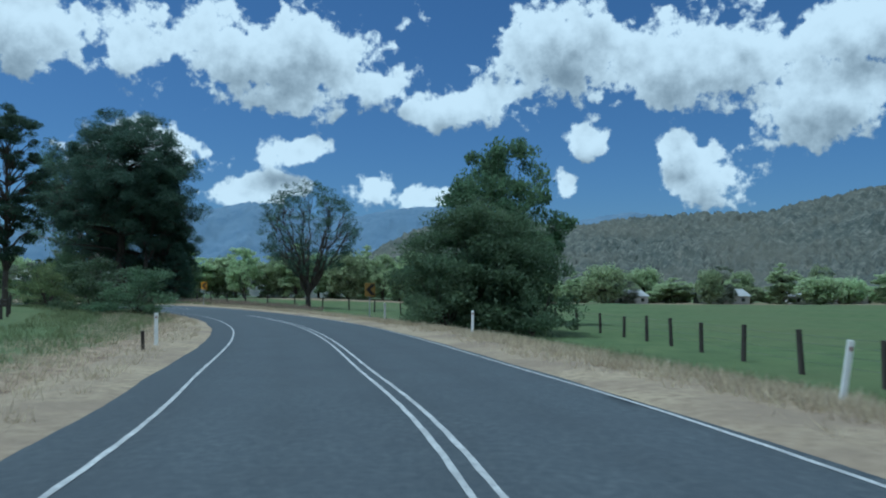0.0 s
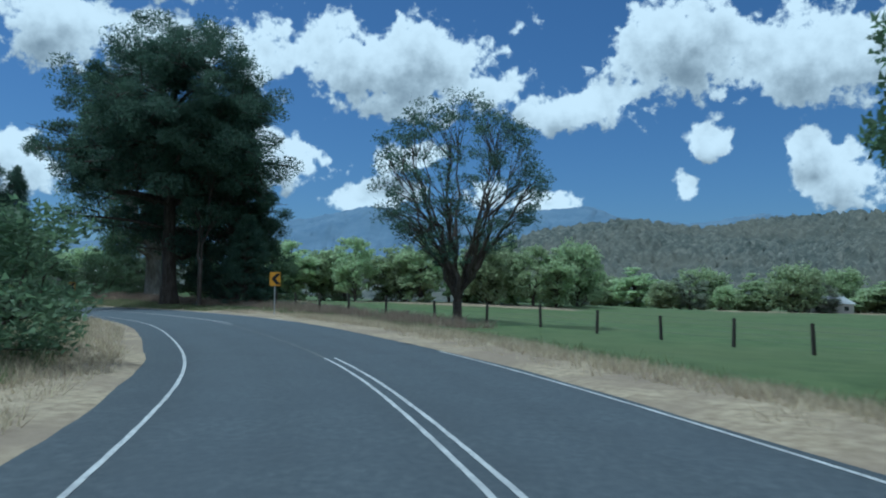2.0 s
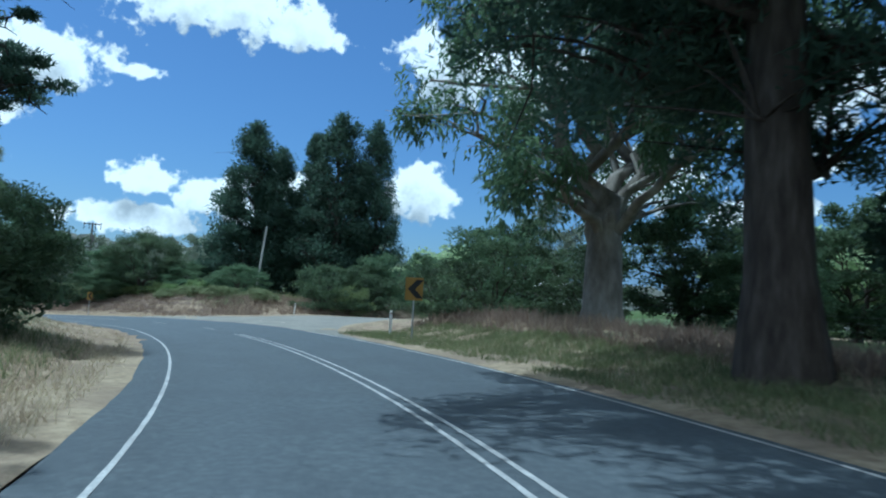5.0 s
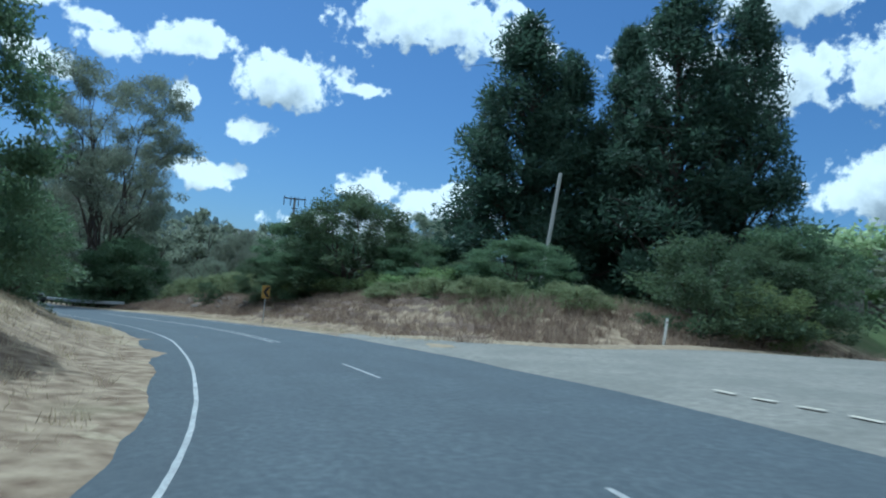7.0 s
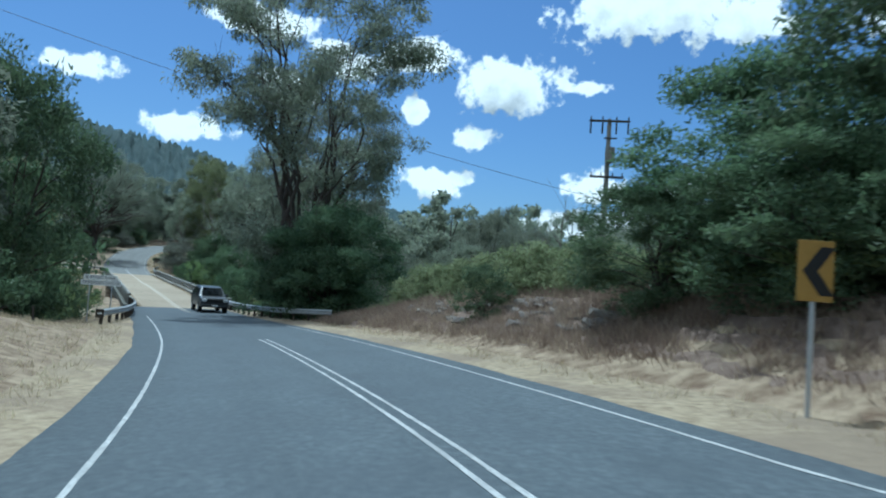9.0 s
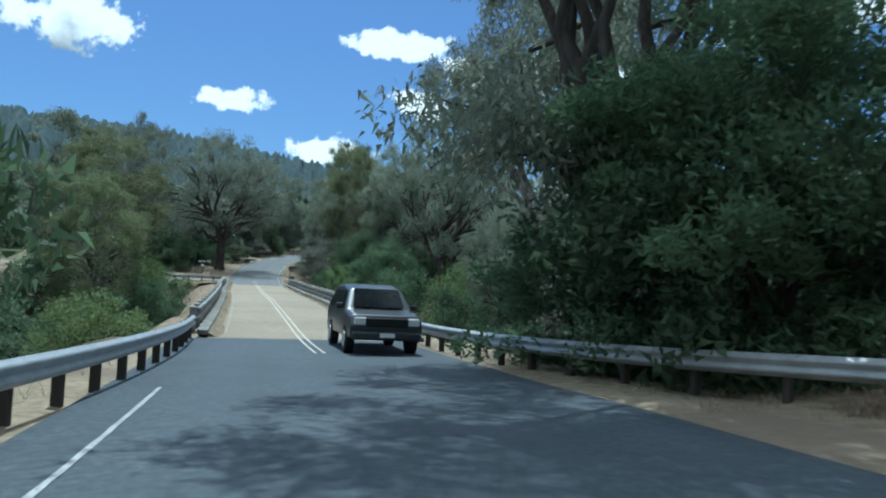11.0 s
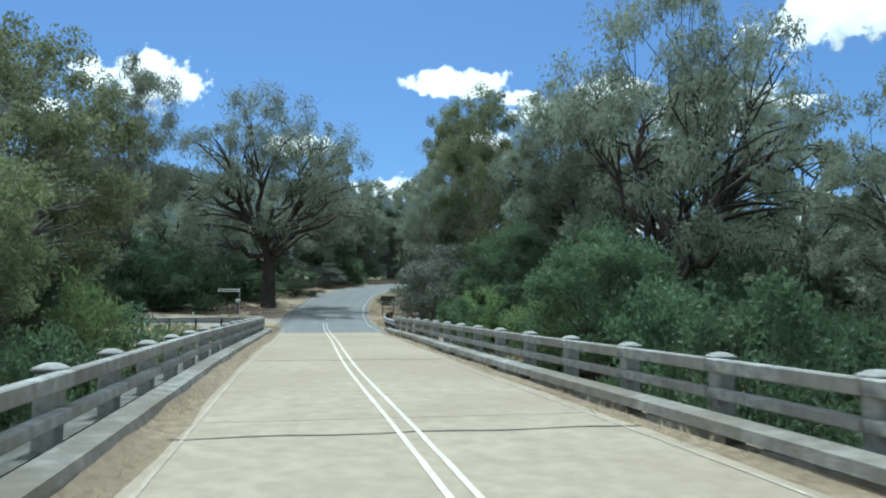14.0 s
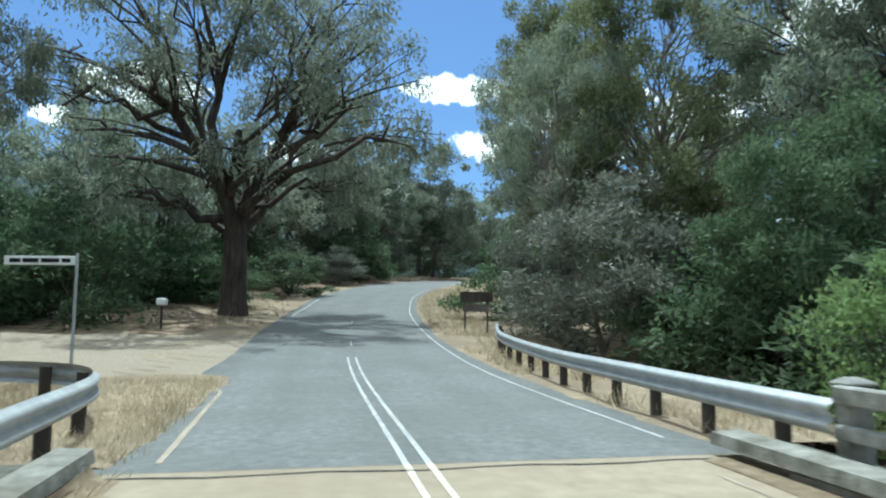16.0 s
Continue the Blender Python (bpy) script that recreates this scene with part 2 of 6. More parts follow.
M["pine_leaf"] = material("pine_needles", [(0.048, 0.080, 0.057), (0.098, 0.147, 0.098)], 0.5, 0.62, 0, island_mix=0.2, object_mix=0.25, translucent=0.50, spec=0.3)
M["gum_leaf"] = material("gum_leaves", [(0.165, 0.190, 0.135), (0.310, 0.335, 0.250)], 0.35, 0.62, 0, island_mix=0.2, object_mix=0.25, translucent=0.50, spec=0.3)
M["broad_leaf"] = material("broad_leaves", [(0.075, 0.115, 0.062), (0.160, 0.215, 0.115)], 0.4, 0.62, 0, island_mix=0.2, object_mix=0.25, translucent=0.50, spec=0.3)
M["olive_leaf"] = material("olive_leaves", [(0.125, 0.145, 0.070), (0.250, 0.265, 0.135)], 0.35, 0.62, 0, island_mix=0.2, object_mix=0.25, translucent=0.50, spec=0.3)
# leaf green lightened for far trees: distance haze put into the colour
M["hazed_leaf"] = material("haze_paled_leaves", [(0.30, 0.375, 0.20), (0.47, 0.54, 0.32)], 0.4, 0.62, 0, island_mix=0.2, object_mix=0.25, translucent=0.55, spec=0.3)
M["bush_leaf"] = material("bush_leaves", [(0.130, 0.180, 0.070), (0.260, 0.320, 0.140)], 0.4, 0.62, 0, island_mix=0.2, object_mix=0.3, translucent=0.55, spec=0.3)
M["grey_leaf"] = material("grey_leaves", [(0.14, 0.15, 0.12), (0.29, 0.295, 0.245)], 0.5, 0.7, 0, island_mix=0.35, translucent=0.25)
M["timber"] = material("old_timber", [(0.035, 0.03, 0.026), (0.085, 0.072, 0.06)], 6, 0.95, 0.6, stretch=(1, 1, 0.15))
M["pole_timber"] = material("grey_timber", [(0.13, 0.12, 0.11), (0.27, 0.25, 0.23)], 5, 0.9, 0.5, stretch=(1, 1, 0.1))
M["pale_timber"] = material("bleached_timber", [(0.40, 0.38, 0.35), (0.58, 0.56, 0.52)], 5, 0.9, 0.5, stretch=(1, 1, 0.1))
M["white"] = material("white_plastic", [(0.80, 0.80, 0.78), (0.88, 0.88, 0.86)], 6, 0.5, 0.05)
M["steel"] = material("galvanised_steel", [(0.36, 0.37, 0.38), (0.54, 0.55, 0.56)], 4, 0.5, 0.1, metal=0.45)
M["wire"] = material("wire", [(0.12, 0.12, 0.12), (0.2, 0.2, 0.2)], 4, 0.5, 0, metal=0.6)
M["sign_yellow"] = material("yellow_sheeting", [(0.58, 0.27, 0.015), (0.66, 0.33, 0.02)], 3, 0.45, 0)
# some fading, plus the shade of a backlit face put into the colour
M["sign_faded_shaded"] = material("faded_shaded_sheeting", [(0.25, 0.15, 0.03), (0.34, 0.21, 0.05)], 3, 0.6, 0)
M["sign_black"] = material("black_sheeting", [(0.012, 0.012, 0.012), (0.02, 0.02, 0.02)], 3, 0.45, 0)
M["sign_white"] = material("white_sheeting", [(0.78, 0.78, 0.76), (0.86, 0.86, 0.84)], 3, 0.45, 0)
M["red"] = material("red_reflector", [(0.14, 0.025, 0.02), (0.2, 0.03, 0.025)], 3, 0.3, 0)
M["rock"] = material("rock", [(0.075, 0.064, 0.056), (0.15, 0.13, 0.115), (0.23, 0.205, 0.185)], 2.5, 0.95, 1.0, object_mix=0.25)
M["car_paint"] = material("grey_car_paint", [(0.035, 0.038, 0.043), (0.045, 0.048, 0.053)], 2, 0.28, 0, spec=0.6)
M["tyre"] = material("tyre_rubber", [(0.015, 0.015, 0.015), (0.03, 0.03, 0.03)], 8, 0.85, 0.2)
M["dark_glass"] = material("tinted_glass", [(0.02, 0.025, 0.03), (0.03, 0.035, 0.04)], 2, 0.08, 0, spec=0.8)
M["lamp_glass"] = material("lamp_glass", [(0.6, 0.6, 0.6), (0.75, 0.75, 0.75)], 2, 0.15, 0)
M["roof_metal"] = material("roof_metal", [(0.26, 0.27, 0.28), (0.38, 0.38, 0.38)], 1, 0.6, 0.1)
M["roof_white"] = material("white_roof", [(0.52, 0.5, 0.46), (0.64, 0.62, 0.58)], 1, 0.6, 0.1)
M["wall_weather"] = material("weatherboard", [(0.35, 0.33, 0.30), (0.5, 0.48, 0.44)], 2, 0.8, 0.2)
M["water"] = material("river_water", [(0.03, 0.035, 0.025), (0.05, 0.055, 0.04)], 1.5, 0.12, 0.4, spec=0.5)
M["hill_wood"] = material("wooded_hill", [(0.018, 0.026, 0.025), (0.07, 0.078, 0.066), (0.185, 0.178, 0.15)], 0.11, 0.95, 1.0, detail=13, large=(0.098, 0.095, 0.074), large_mix=0.6)
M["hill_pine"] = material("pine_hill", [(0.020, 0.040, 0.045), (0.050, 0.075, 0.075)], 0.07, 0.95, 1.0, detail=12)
# the blue of aerial haze is put into the range's base colour
M["mountain"] = material("haze_tinted_mountain", [(0.085, 0.135, 0.205), (0.13, 0.185, 0.255)], 0.012, 1.0, 0.6, detail=10)


def ground_material():
    """Paddock green and dry grass, mixed by noise and by how dry the mesh says the place is."""
    m = material("ground", [(0.045, 0.072, 0.024), (0.072, 0.105, 0.036), (0.105, 0.130, 0.05)], 0.8, 0.97, 0.8, 9, large=(0.09, 0.105, 0.042), large_mix=0.6)
    nt = m.node_tree
    N, L = nt.nodes.new, nt.links.new
    b = nt.nodes["Principled BSDF"]
    green = b.inputs["Base Color"].links[0].from_socket
    at = N("ShaderNodeAttribute")
    at.attribute_name = "dry"
    n = N("ShaderNodeTexNoise")
    n.inputs["Scale"].default_value, n.inputs["Detail"].default_value = 0.35, 8
    co = N("ShaderNodeTexCoord")
    L(co.outputs["Object"], n.inputs["Vector"])
    ad = N("ShaderNodeMath")
    ad.operation = "ADD"
    L(at.outputs["Fac"], ad.inputs[0])
    L(n.outputs[0], ad.inputs[1])
    mr = N("ShaderNodeMapRange")
    mr.interpolation_type = "SMOOTHSTEP"
    mr.inputs["From Min"].default_value, mr.inputs["From Max"].default_value = 0.75, 1.2
    L(ad.outputs[0], mr.inputs[0])
    n2 = N("ShaderNodeTexNoise")
    n2.inputs["Scale"].default_value, n2.inputs["Detail"].default_value = 2.5, 9
    L(co.outputs["Object"], n2.inputs["Vector"])
    r = N("ShaderNodeValToRGB")
    r.color_ramp.elements[0].color, r.color_ramp.elements[1].color = (0.125, 0.082, 0.052, 1), (0.34, 0.265, 0.182, 1)
    r.color_ramp.elements[0].position, r.color_ramp.elements[1].position = 0.32, 0.68
    L(n2.outputs[0], r.inputs[0])
    mx = N("ShaderNodeMix")
    mx.data_type = "RGBA"
    L(mr.outputs[0], mx.inputs[0])
    L(green, mx.inputs[6])
    L(r.outputs[0], mx.inputs[7])
    L(mx.outputs[2], b.inputs["Base Color"])
    return m


def worn_seal(m, most):
    """Brightens the seal by the mesh's wear."""
    nt = m.node_tree
    b = nt.nodes["Principled BSDF"]
    col = b.inputs["Base Color"].links[0].from_socket
    at = nt.nodes.new("ShaderNodeAttribute")
    at.attribute_name = "worn"
    mr = nt.nodes.new("ShaderNodeMapRange")
    mr.inputs["To Max"].default_value, mr.inputs["To Min"].default_value = most, 1.0
    mr.clamp = False
    hs = nt.nodes.new("ShaderNodeHueSaturation")
    nt.links.new(at.outputs["Fac"], mr.inputs[0])
    nt.links.new(mr.outputs[0], hs.inputs["Value"])
    nt.links.new(col, hs.inputs["Color"])
    nt.links.new(hs.outputs[0], b.inputs["Base Color"])


worn_seal(M["asphalt"], 1.45)
worn_seal(M["asphalt_pale"], 1.4)
M["ground"] = ground_material()


# ---- mesh helpers ----
def mesh_from(name, verts, faces, mat, smooth=False):
    me = bpy.data.meshes.new(name)
    verts = np.asarray(verts, dtype=np.float32).reshape(-1, 3)
    if isinstance(faces, np.ndarray):
        k = faces.shape[1]
        me.vertices.add(len(verts))
        me.vertices.foreach_set("co", verts.ravel())
        me.loops.add(faces.size)
        me.loops.foreach_set("vertex_index", faces.astype(np.int32).ravel())
        me.polygons.add(len(faces))
        me.polygons.foreach_set("loop_start", np.arange(0, faces.size, k, dtype=np.int32))
        me.polygons.foreach_set("loop_total", np.full(len(faces), k, dtype=np.int32))
    else:
        me.from_pydata([tuple(v) for v in verts.tolist()], [], faces)
    me.update(calc_edges=True)
    if smooth:
        me.polygons.foreach_set("use_smooth", [True] * len(me.polygons))
    me.materials.append(mat)
    return me


def empty(name, label, category, group="", kind=""):
    return tagged(new(name), label, category, group, kind)


def child(name, me, parent, label="", m=None):
    ob = new(name, me)
    ob.parent = parent
    if m is not None:
        ob.matrix_basis = m
    if label:
        ob["label"] = label
    return ob


def part(name, bm, mat, parent, label="", smooth=False):
    me = bpy.data.meshes.new(name)
    bm.normal_update()
    bm.to_mesh(me)
    bm.free()
    me.materials.append(mat)
    if smooth:
        me.polygons.foreach_set("use_smooth", [True] * len(me.polygons))
    return child(name, me, parent, label)


def box(bm, size, at=(0, 0, 0), rot=None, bevel=0.0, taper=1.0):
    m = Matrix.Translation(at) @ (rot or Matrix())
    r = bmesh.ops.create_cube(bm, size=1.0)
    for v in r["verts"]:
        f = taper if v.co.z > 0 else 1.0
        v.co = Vector((v.co.x * size[0] * f, v.co.y * size[1] * f, v.co.z * size[2]))
    if bevel:
        es = list({e for v in r["verts"] for e in v.link_edges})
        b = bmesh.ops.bevel(bm, geom=es, offset=bevel, segments=1, affect="EDGES")
        vs = {v for v in r["verts"] if v.is_valid} | set(b["verts"])
    else:
        vs = r["verts"]
    for v in vs:
        v.co = m @ v.co
    return vs


def rod(bm, p, q, r1, r2=None, sides=8):
    p, q = Vector(p), Vector(q)
    d = q - p
    m = Matrix.Translation((p + q) / 2) @ d.to_track_quat("Z", "Y").to_matrix().to_4x4()
    bmesh.ops.create_cone(bm, cap_ends=True, segments=sides, radius1=r1, radius2=r1 if r2 is None else r2, depth=d.length, matrix=m)


def tube(points, radii, sides=6):
    """Vertices and quads of a tapered tube along points."""
    P = np.asarray(points, float)
    n = len(P)
    T = np.gradient(P, axis=0)
    T /= np.linalg.norm(T, axis=1)[:, None] + 1e-9
    ref = np.where(np.abs(T[:, 2:3]) > 0.9, np.array([[1.0, 0, 0]]), np.array([[0, 0, 1.0]]))
    A = np.cross(T, ref)
    A /= np.linalg.norm(A, axis=1)[:, None] + 1e-9
    B = np.cross(T, A)
    ang = np.linspace(0, 2 * np.pi, sides, endpoint=False)
    V = P[:, None, :] + np.asarray(radii)[:, None, None] * (np.cos(ang)[None, :, None] * A[:, None, :] + np.sin(ang)[None, :, None] * B[:, None, :])
    i = np.arange(n - 1)[:, None] * sides
    j = np.arange(sides)[None, :]
    k = (j + 1) % sides
    F = np.stack([i + j, i + k, i + sides + k, i + sides + j], axis=-1).reshape(-1, 4)
    return V.reshape(-1, 3), F


def merge(bits):
    V, F, o = [], [], 0
    for v, f in bits:
        V.append(v)
        F.append(f + o)
        o += len(v)
    return np.concatenate(V), np.concatenate(F)


def smoothstep(a, b, x):
    u = np.clip((x - a) / (b - a), 0, 1)
    return u * u * (3 - 2 * u)


def wave_noise(x, y, seed=0, octaves=4, scale=10.0):
    """Cheap smooth noise from rotated sines, about -1 to 1."""
    r = np.random.RandomState(seed)
    out, amp = 0.0, 1.0
    for _ in range(octaves):
        for _k in range(3):
            a, ph, ph2 = r.rand() * 6.28, r.rand() * 6.28, r.rand() * 6.28
            u = (x * math.cos(a) + y * math.sin(a)) / scale
            w = (y * math.cos(a) - x * math.sin(a)) / scale
            out = out + amp * np.sin(u * 3 + ph + 1.3 * np.sin(w * 2.1 + ph2)) / 3
        amp *= 0.55
        scale *= 0.47
    return out / 1.6


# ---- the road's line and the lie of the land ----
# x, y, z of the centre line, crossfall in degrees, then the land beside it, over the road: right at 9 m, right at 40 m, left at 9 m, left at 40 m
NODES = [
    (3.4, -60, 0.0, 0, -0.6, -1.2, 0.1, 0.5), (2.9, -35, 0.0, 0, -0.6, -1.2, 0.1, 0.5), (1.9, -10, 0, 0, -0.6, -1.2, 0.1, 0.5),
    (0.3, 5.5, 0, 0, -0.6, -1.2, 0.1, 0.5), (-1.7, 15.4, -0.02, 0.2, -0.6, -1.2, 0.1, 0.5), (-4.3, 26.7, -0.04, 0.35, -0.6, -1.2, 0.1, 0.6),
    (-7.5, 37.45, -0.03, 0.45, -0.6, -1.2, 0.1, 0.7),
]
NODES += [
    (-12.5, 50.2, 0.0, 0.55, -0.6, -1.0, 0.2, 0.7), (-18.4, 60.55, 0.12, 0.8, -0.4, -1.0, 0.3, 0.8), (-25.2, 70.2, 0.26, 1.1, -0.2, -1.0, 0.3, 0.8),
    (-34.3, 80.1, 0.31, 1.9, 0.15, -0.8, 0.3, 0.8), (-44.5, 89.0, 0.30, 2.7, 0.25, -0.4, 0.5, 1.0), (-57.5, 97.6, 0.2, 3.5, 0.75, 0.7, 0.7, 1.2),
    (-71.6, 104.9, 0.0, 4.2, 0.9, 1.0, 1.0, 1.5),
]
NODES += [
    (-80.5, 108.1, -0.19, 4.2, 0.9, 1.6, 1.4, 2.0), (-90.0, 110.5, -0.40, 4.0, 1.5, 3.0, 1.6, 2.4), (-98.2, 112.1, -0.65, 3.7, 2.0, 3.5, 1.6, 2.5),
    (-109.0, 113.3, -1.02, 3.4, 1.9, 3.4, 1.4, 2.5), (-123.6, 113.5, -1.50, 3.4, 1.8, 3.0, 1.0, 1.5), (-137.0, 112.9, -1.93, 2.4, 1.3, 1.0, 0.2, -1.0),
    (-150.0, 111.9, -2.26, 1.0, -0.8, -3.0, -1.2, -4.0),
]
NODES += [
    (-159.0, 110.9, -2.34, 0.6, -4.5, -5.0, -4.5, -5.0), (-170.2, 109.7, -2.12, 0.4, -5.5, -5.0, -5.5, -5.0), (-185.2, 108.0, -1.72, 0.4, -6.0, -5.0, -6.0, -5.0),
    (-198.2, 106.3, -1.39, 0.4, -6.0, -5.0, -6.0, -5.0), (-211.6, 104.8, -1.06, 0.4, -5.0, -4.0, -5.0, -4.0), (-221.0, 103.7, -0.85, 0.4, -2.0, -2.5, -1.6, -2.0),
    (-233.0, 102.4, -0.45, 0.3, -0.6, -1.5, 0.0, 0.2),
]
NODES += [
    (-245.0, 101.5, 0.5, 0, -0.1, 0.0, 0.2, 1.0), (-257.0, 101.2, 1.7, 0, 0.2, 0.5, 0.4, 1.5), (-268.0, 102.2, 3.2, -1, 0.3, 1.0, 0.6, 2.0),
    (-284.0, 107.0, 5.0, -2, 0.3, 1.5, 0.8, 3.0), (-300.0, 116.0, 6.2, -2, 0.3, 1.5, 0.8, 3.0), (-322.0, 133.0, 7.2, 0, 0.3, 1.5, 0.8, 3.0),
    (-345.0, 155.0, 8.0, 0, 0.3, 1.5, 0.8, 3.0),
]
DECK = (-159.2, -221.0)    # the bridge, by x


def catmull(P, step=1.0):
    P = np.asarray(P, float)
    Q = np.concatenate([2 * P[:1] - P[1:2], P, 2 * P[-1:] - P[-2:-1]])
    out = []
    for i in range(1, len(Q) - 2):
        n = max(2, int(round(np.linalg.norm(Q[i + 1, :2] - Q[i, :2]) / step)))
        u = np.linspace(0, 1, n, endpoint=False)[:, None]
        a, b, c, d = Q[i - 1], Q[i], Q[i + 1], Q[i + 2]
        out.append(0.5 * (2 * b + (c - a) * u + (2 * a - 5 * b + 4 * c - d) * u ** 2 + (3 * b - a - 3 * c + d) * u ** 3))
    out.append(P[-1:])
    return np.concatenate(out)


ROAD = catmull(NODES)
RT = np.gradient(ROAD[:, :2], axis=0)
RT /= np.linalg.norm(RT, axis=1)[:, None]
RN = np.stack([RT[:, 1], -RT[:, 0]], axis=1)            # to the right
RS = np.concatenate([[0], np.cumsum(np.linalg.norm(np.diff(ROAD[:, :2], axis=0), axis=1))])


def s_at(x, y):
    return float(RS[np.argmin((ROAD[:, 0] - x) ** 2 + (ROAD[:, 1] - y) ** 2)])


def on_road(s, d, lift=0.0):
    """World place s metres along the road and d metres right of its centre line."""
    s, d = np.broadcast_arrays(np.asarray(s, float), np.asarray(d, float))
    c = [np.interp(s, RS, ROAD[:, k]) for k in range(4)]
    nx, ny = np.interp(s, RS, RN[:, 0]), np.interp(s, RS, RN[:, 1])
    return np.stack([c[0] + nx * d, c[1] + ny * d, c[2] + np.tan(np.radians(c[3])) * d + lift], axis=-1)


def nearest(x, y):
    i = np.empty(len(x), int)
    for a in range(0, len(x), 20000):
        b = slice(a, a + 20000)
        i[b] = np.argmin((x[b, None] - ROAD[None, :, 0]) ** 2 + (y[b, None] - ROAD[None, :, 1]) ** 2, axis=1)
    dx, dy = x - ROAD[i, 0], y - ROAD[i, 1]
    return i, dx * RN[i, 0] + dy * RN[i, 1], np.hypot(dx, dy)


def open_land(x, y, detail=True):
    """Height of the ground before the side roads are cut into it."""
    x, y = np.atleast_1d(np.asarray(x, float)), np.atleast_1d(np.asarray(y, float))
    i, d, dist = nearest(x, y)
    r = ROAD[i]
    side = d > 0
    a = np.abs(d)
    a = np.maximum(a, np.where(a < 30, a, dist))
    h9, h40 = np.where(side, r[:, 4], r[:, 6]), np.where(side, r[:, 5], r[:, 7])
    prof = h9 * smoothstep(4.6, 9.5, a) + (h40 - h9) * smoothstep(9.5, 40, a)
    tilt = np.tan(np.radians(r[:, 3])) * np.clip(d, -6, 6) * (1 - smoothstep(10, 40, a))
    z = r[:, 2] + prof + tilt
    far = smoothstep(60, 220, dist)
    z = z * (1 - far) + (-1.3 + 0.004 * np.maximum(dist - 200, 0)) * far
    if detail:
        rough = smoothstep(5.0, 9.0, a)
        z = z + wave_noise(x, y, 3, 4, 9.0) * 0.16 * rough + wave_noise(x, y, 5, 3, 60.0) * 0.35 * smoothstep(20, 80, a)
    # the river's bed
    px = np.interp(y, [-28, 40, 75, 107, 140, 185], [-168, -176, -180, -186, -190, -205])
    bed = np.exp(-((x - px) / 11.0) ** 4) * smoothstep(-28, -5, y) * smoothstep(185, 165, y)
    z = z * (1 - bed) + np.minimum(z, -8.3) * bed
    under = (dist < 4.9)
    z = np.where(under, z - 0.3 * smoothstep(4.9, 4.2, dist), z)
    return z


# side roads: right before the second bend, left beyond the bridge
# each row: one edge's x, y and the other edge's x, y
SIDE_R = catmull([(-97.0, 112.0, -54.0, 95.4), (-96.0, 115.2, -55.2, 99.6), (-90.5, 115.9, -60.0, 103.2), (-86.0, 116.6, -64.0, 107.6), (-83.4, 118.6, -67.0, 112.5), (-82.2, 122.5, -69.8, 119.0),
                  (-82.0, 129.0, -72.5, 127.5), (-82.5, 139.0, -75.0, 138.5), (-82.0, 151.0, -75.5, 151.0), (-80.0, 179.0, -73.5, 179.0)], 1.5)
SIDE_L = catmull([(-227.5, 101.8, -242.0, 100.4), (-228.6, 98.6, -241.6, 97.0), (-230.8, 95.5, -241.2, 93.6), (-233.6, 90.0, -240.6, 89.4), (-236.6, 75.0, -242.8, 75.0), (-242.0, 55.0, -248.4, 55.0)], 1.5)


def side_points(ln, cross=25):
    """A grid of points over a side road, with heights that run on from the main road's."""
    u = np.linspace(0, 1, cross)[None, :, None]
    xy = ln[:, None, :2] * (1 - u) + ln[:, None, 2:4] * u
    x, y = xy[..., 0].ravel(), xy[..., 1].ravel()
    k, d, dist = nearest(x, y)
    near_z = on_road(RS[k], np.clip(d, -6.5, 6.5))[:, 2] + np.where(dist < 3.2, -0.03, 0.045)
    z = near_z + (np.clip(open_land(x, y, False), near_z - 0.3, near_z + 0.3) + 0.04 - near_z) * smoothstep(6.0, 14.0, dist)
    return np.stack([x, y, z], 1).reshape(len(ln), cross, 3)


SIDES = [side_points(SIDE_R), side_points(SIDE_L)]


def land(x, y, detail=True):
    """Height of the ground; it meets the edges of the side roads."""
    x, y = np.atleast_1d(np.asarray(x, float)), np.atleast_1d(np.asarray(y, float))
    z = open_land(x, y, detail)
    for grid in SIDES:
        g = grid.reshape(-1, 3)
        lo, hi = g.min(0) - 7, g.max(0) + 7
        near = np.nonzero((x > lo[0]) & (x < hi[0]) & (y > lo[1]) & (y < hi[1]))[0]
        for a in range(0, len(near), 4000):
            q = near[a:a + 4000]
            e = (x[q, None] - g[None, :, 0]) ** 2 + (y[q, None] - g[None, :, 1]) ** 2
            j = np.argmin(e, axis=1)
            dist = np.sqrt(e[np.arange(len(q)), j])
            w = smoothstep(0.9, 5.5, dist)
            z[q] = (g[j, 2] - 0.05 - 0.12 * (1 - smoothstep(0.4, 1.3, dist))) * (1 - w) + z[q] * w
    return z


def land1(x, y):
    return float(land([x], [y])[0])


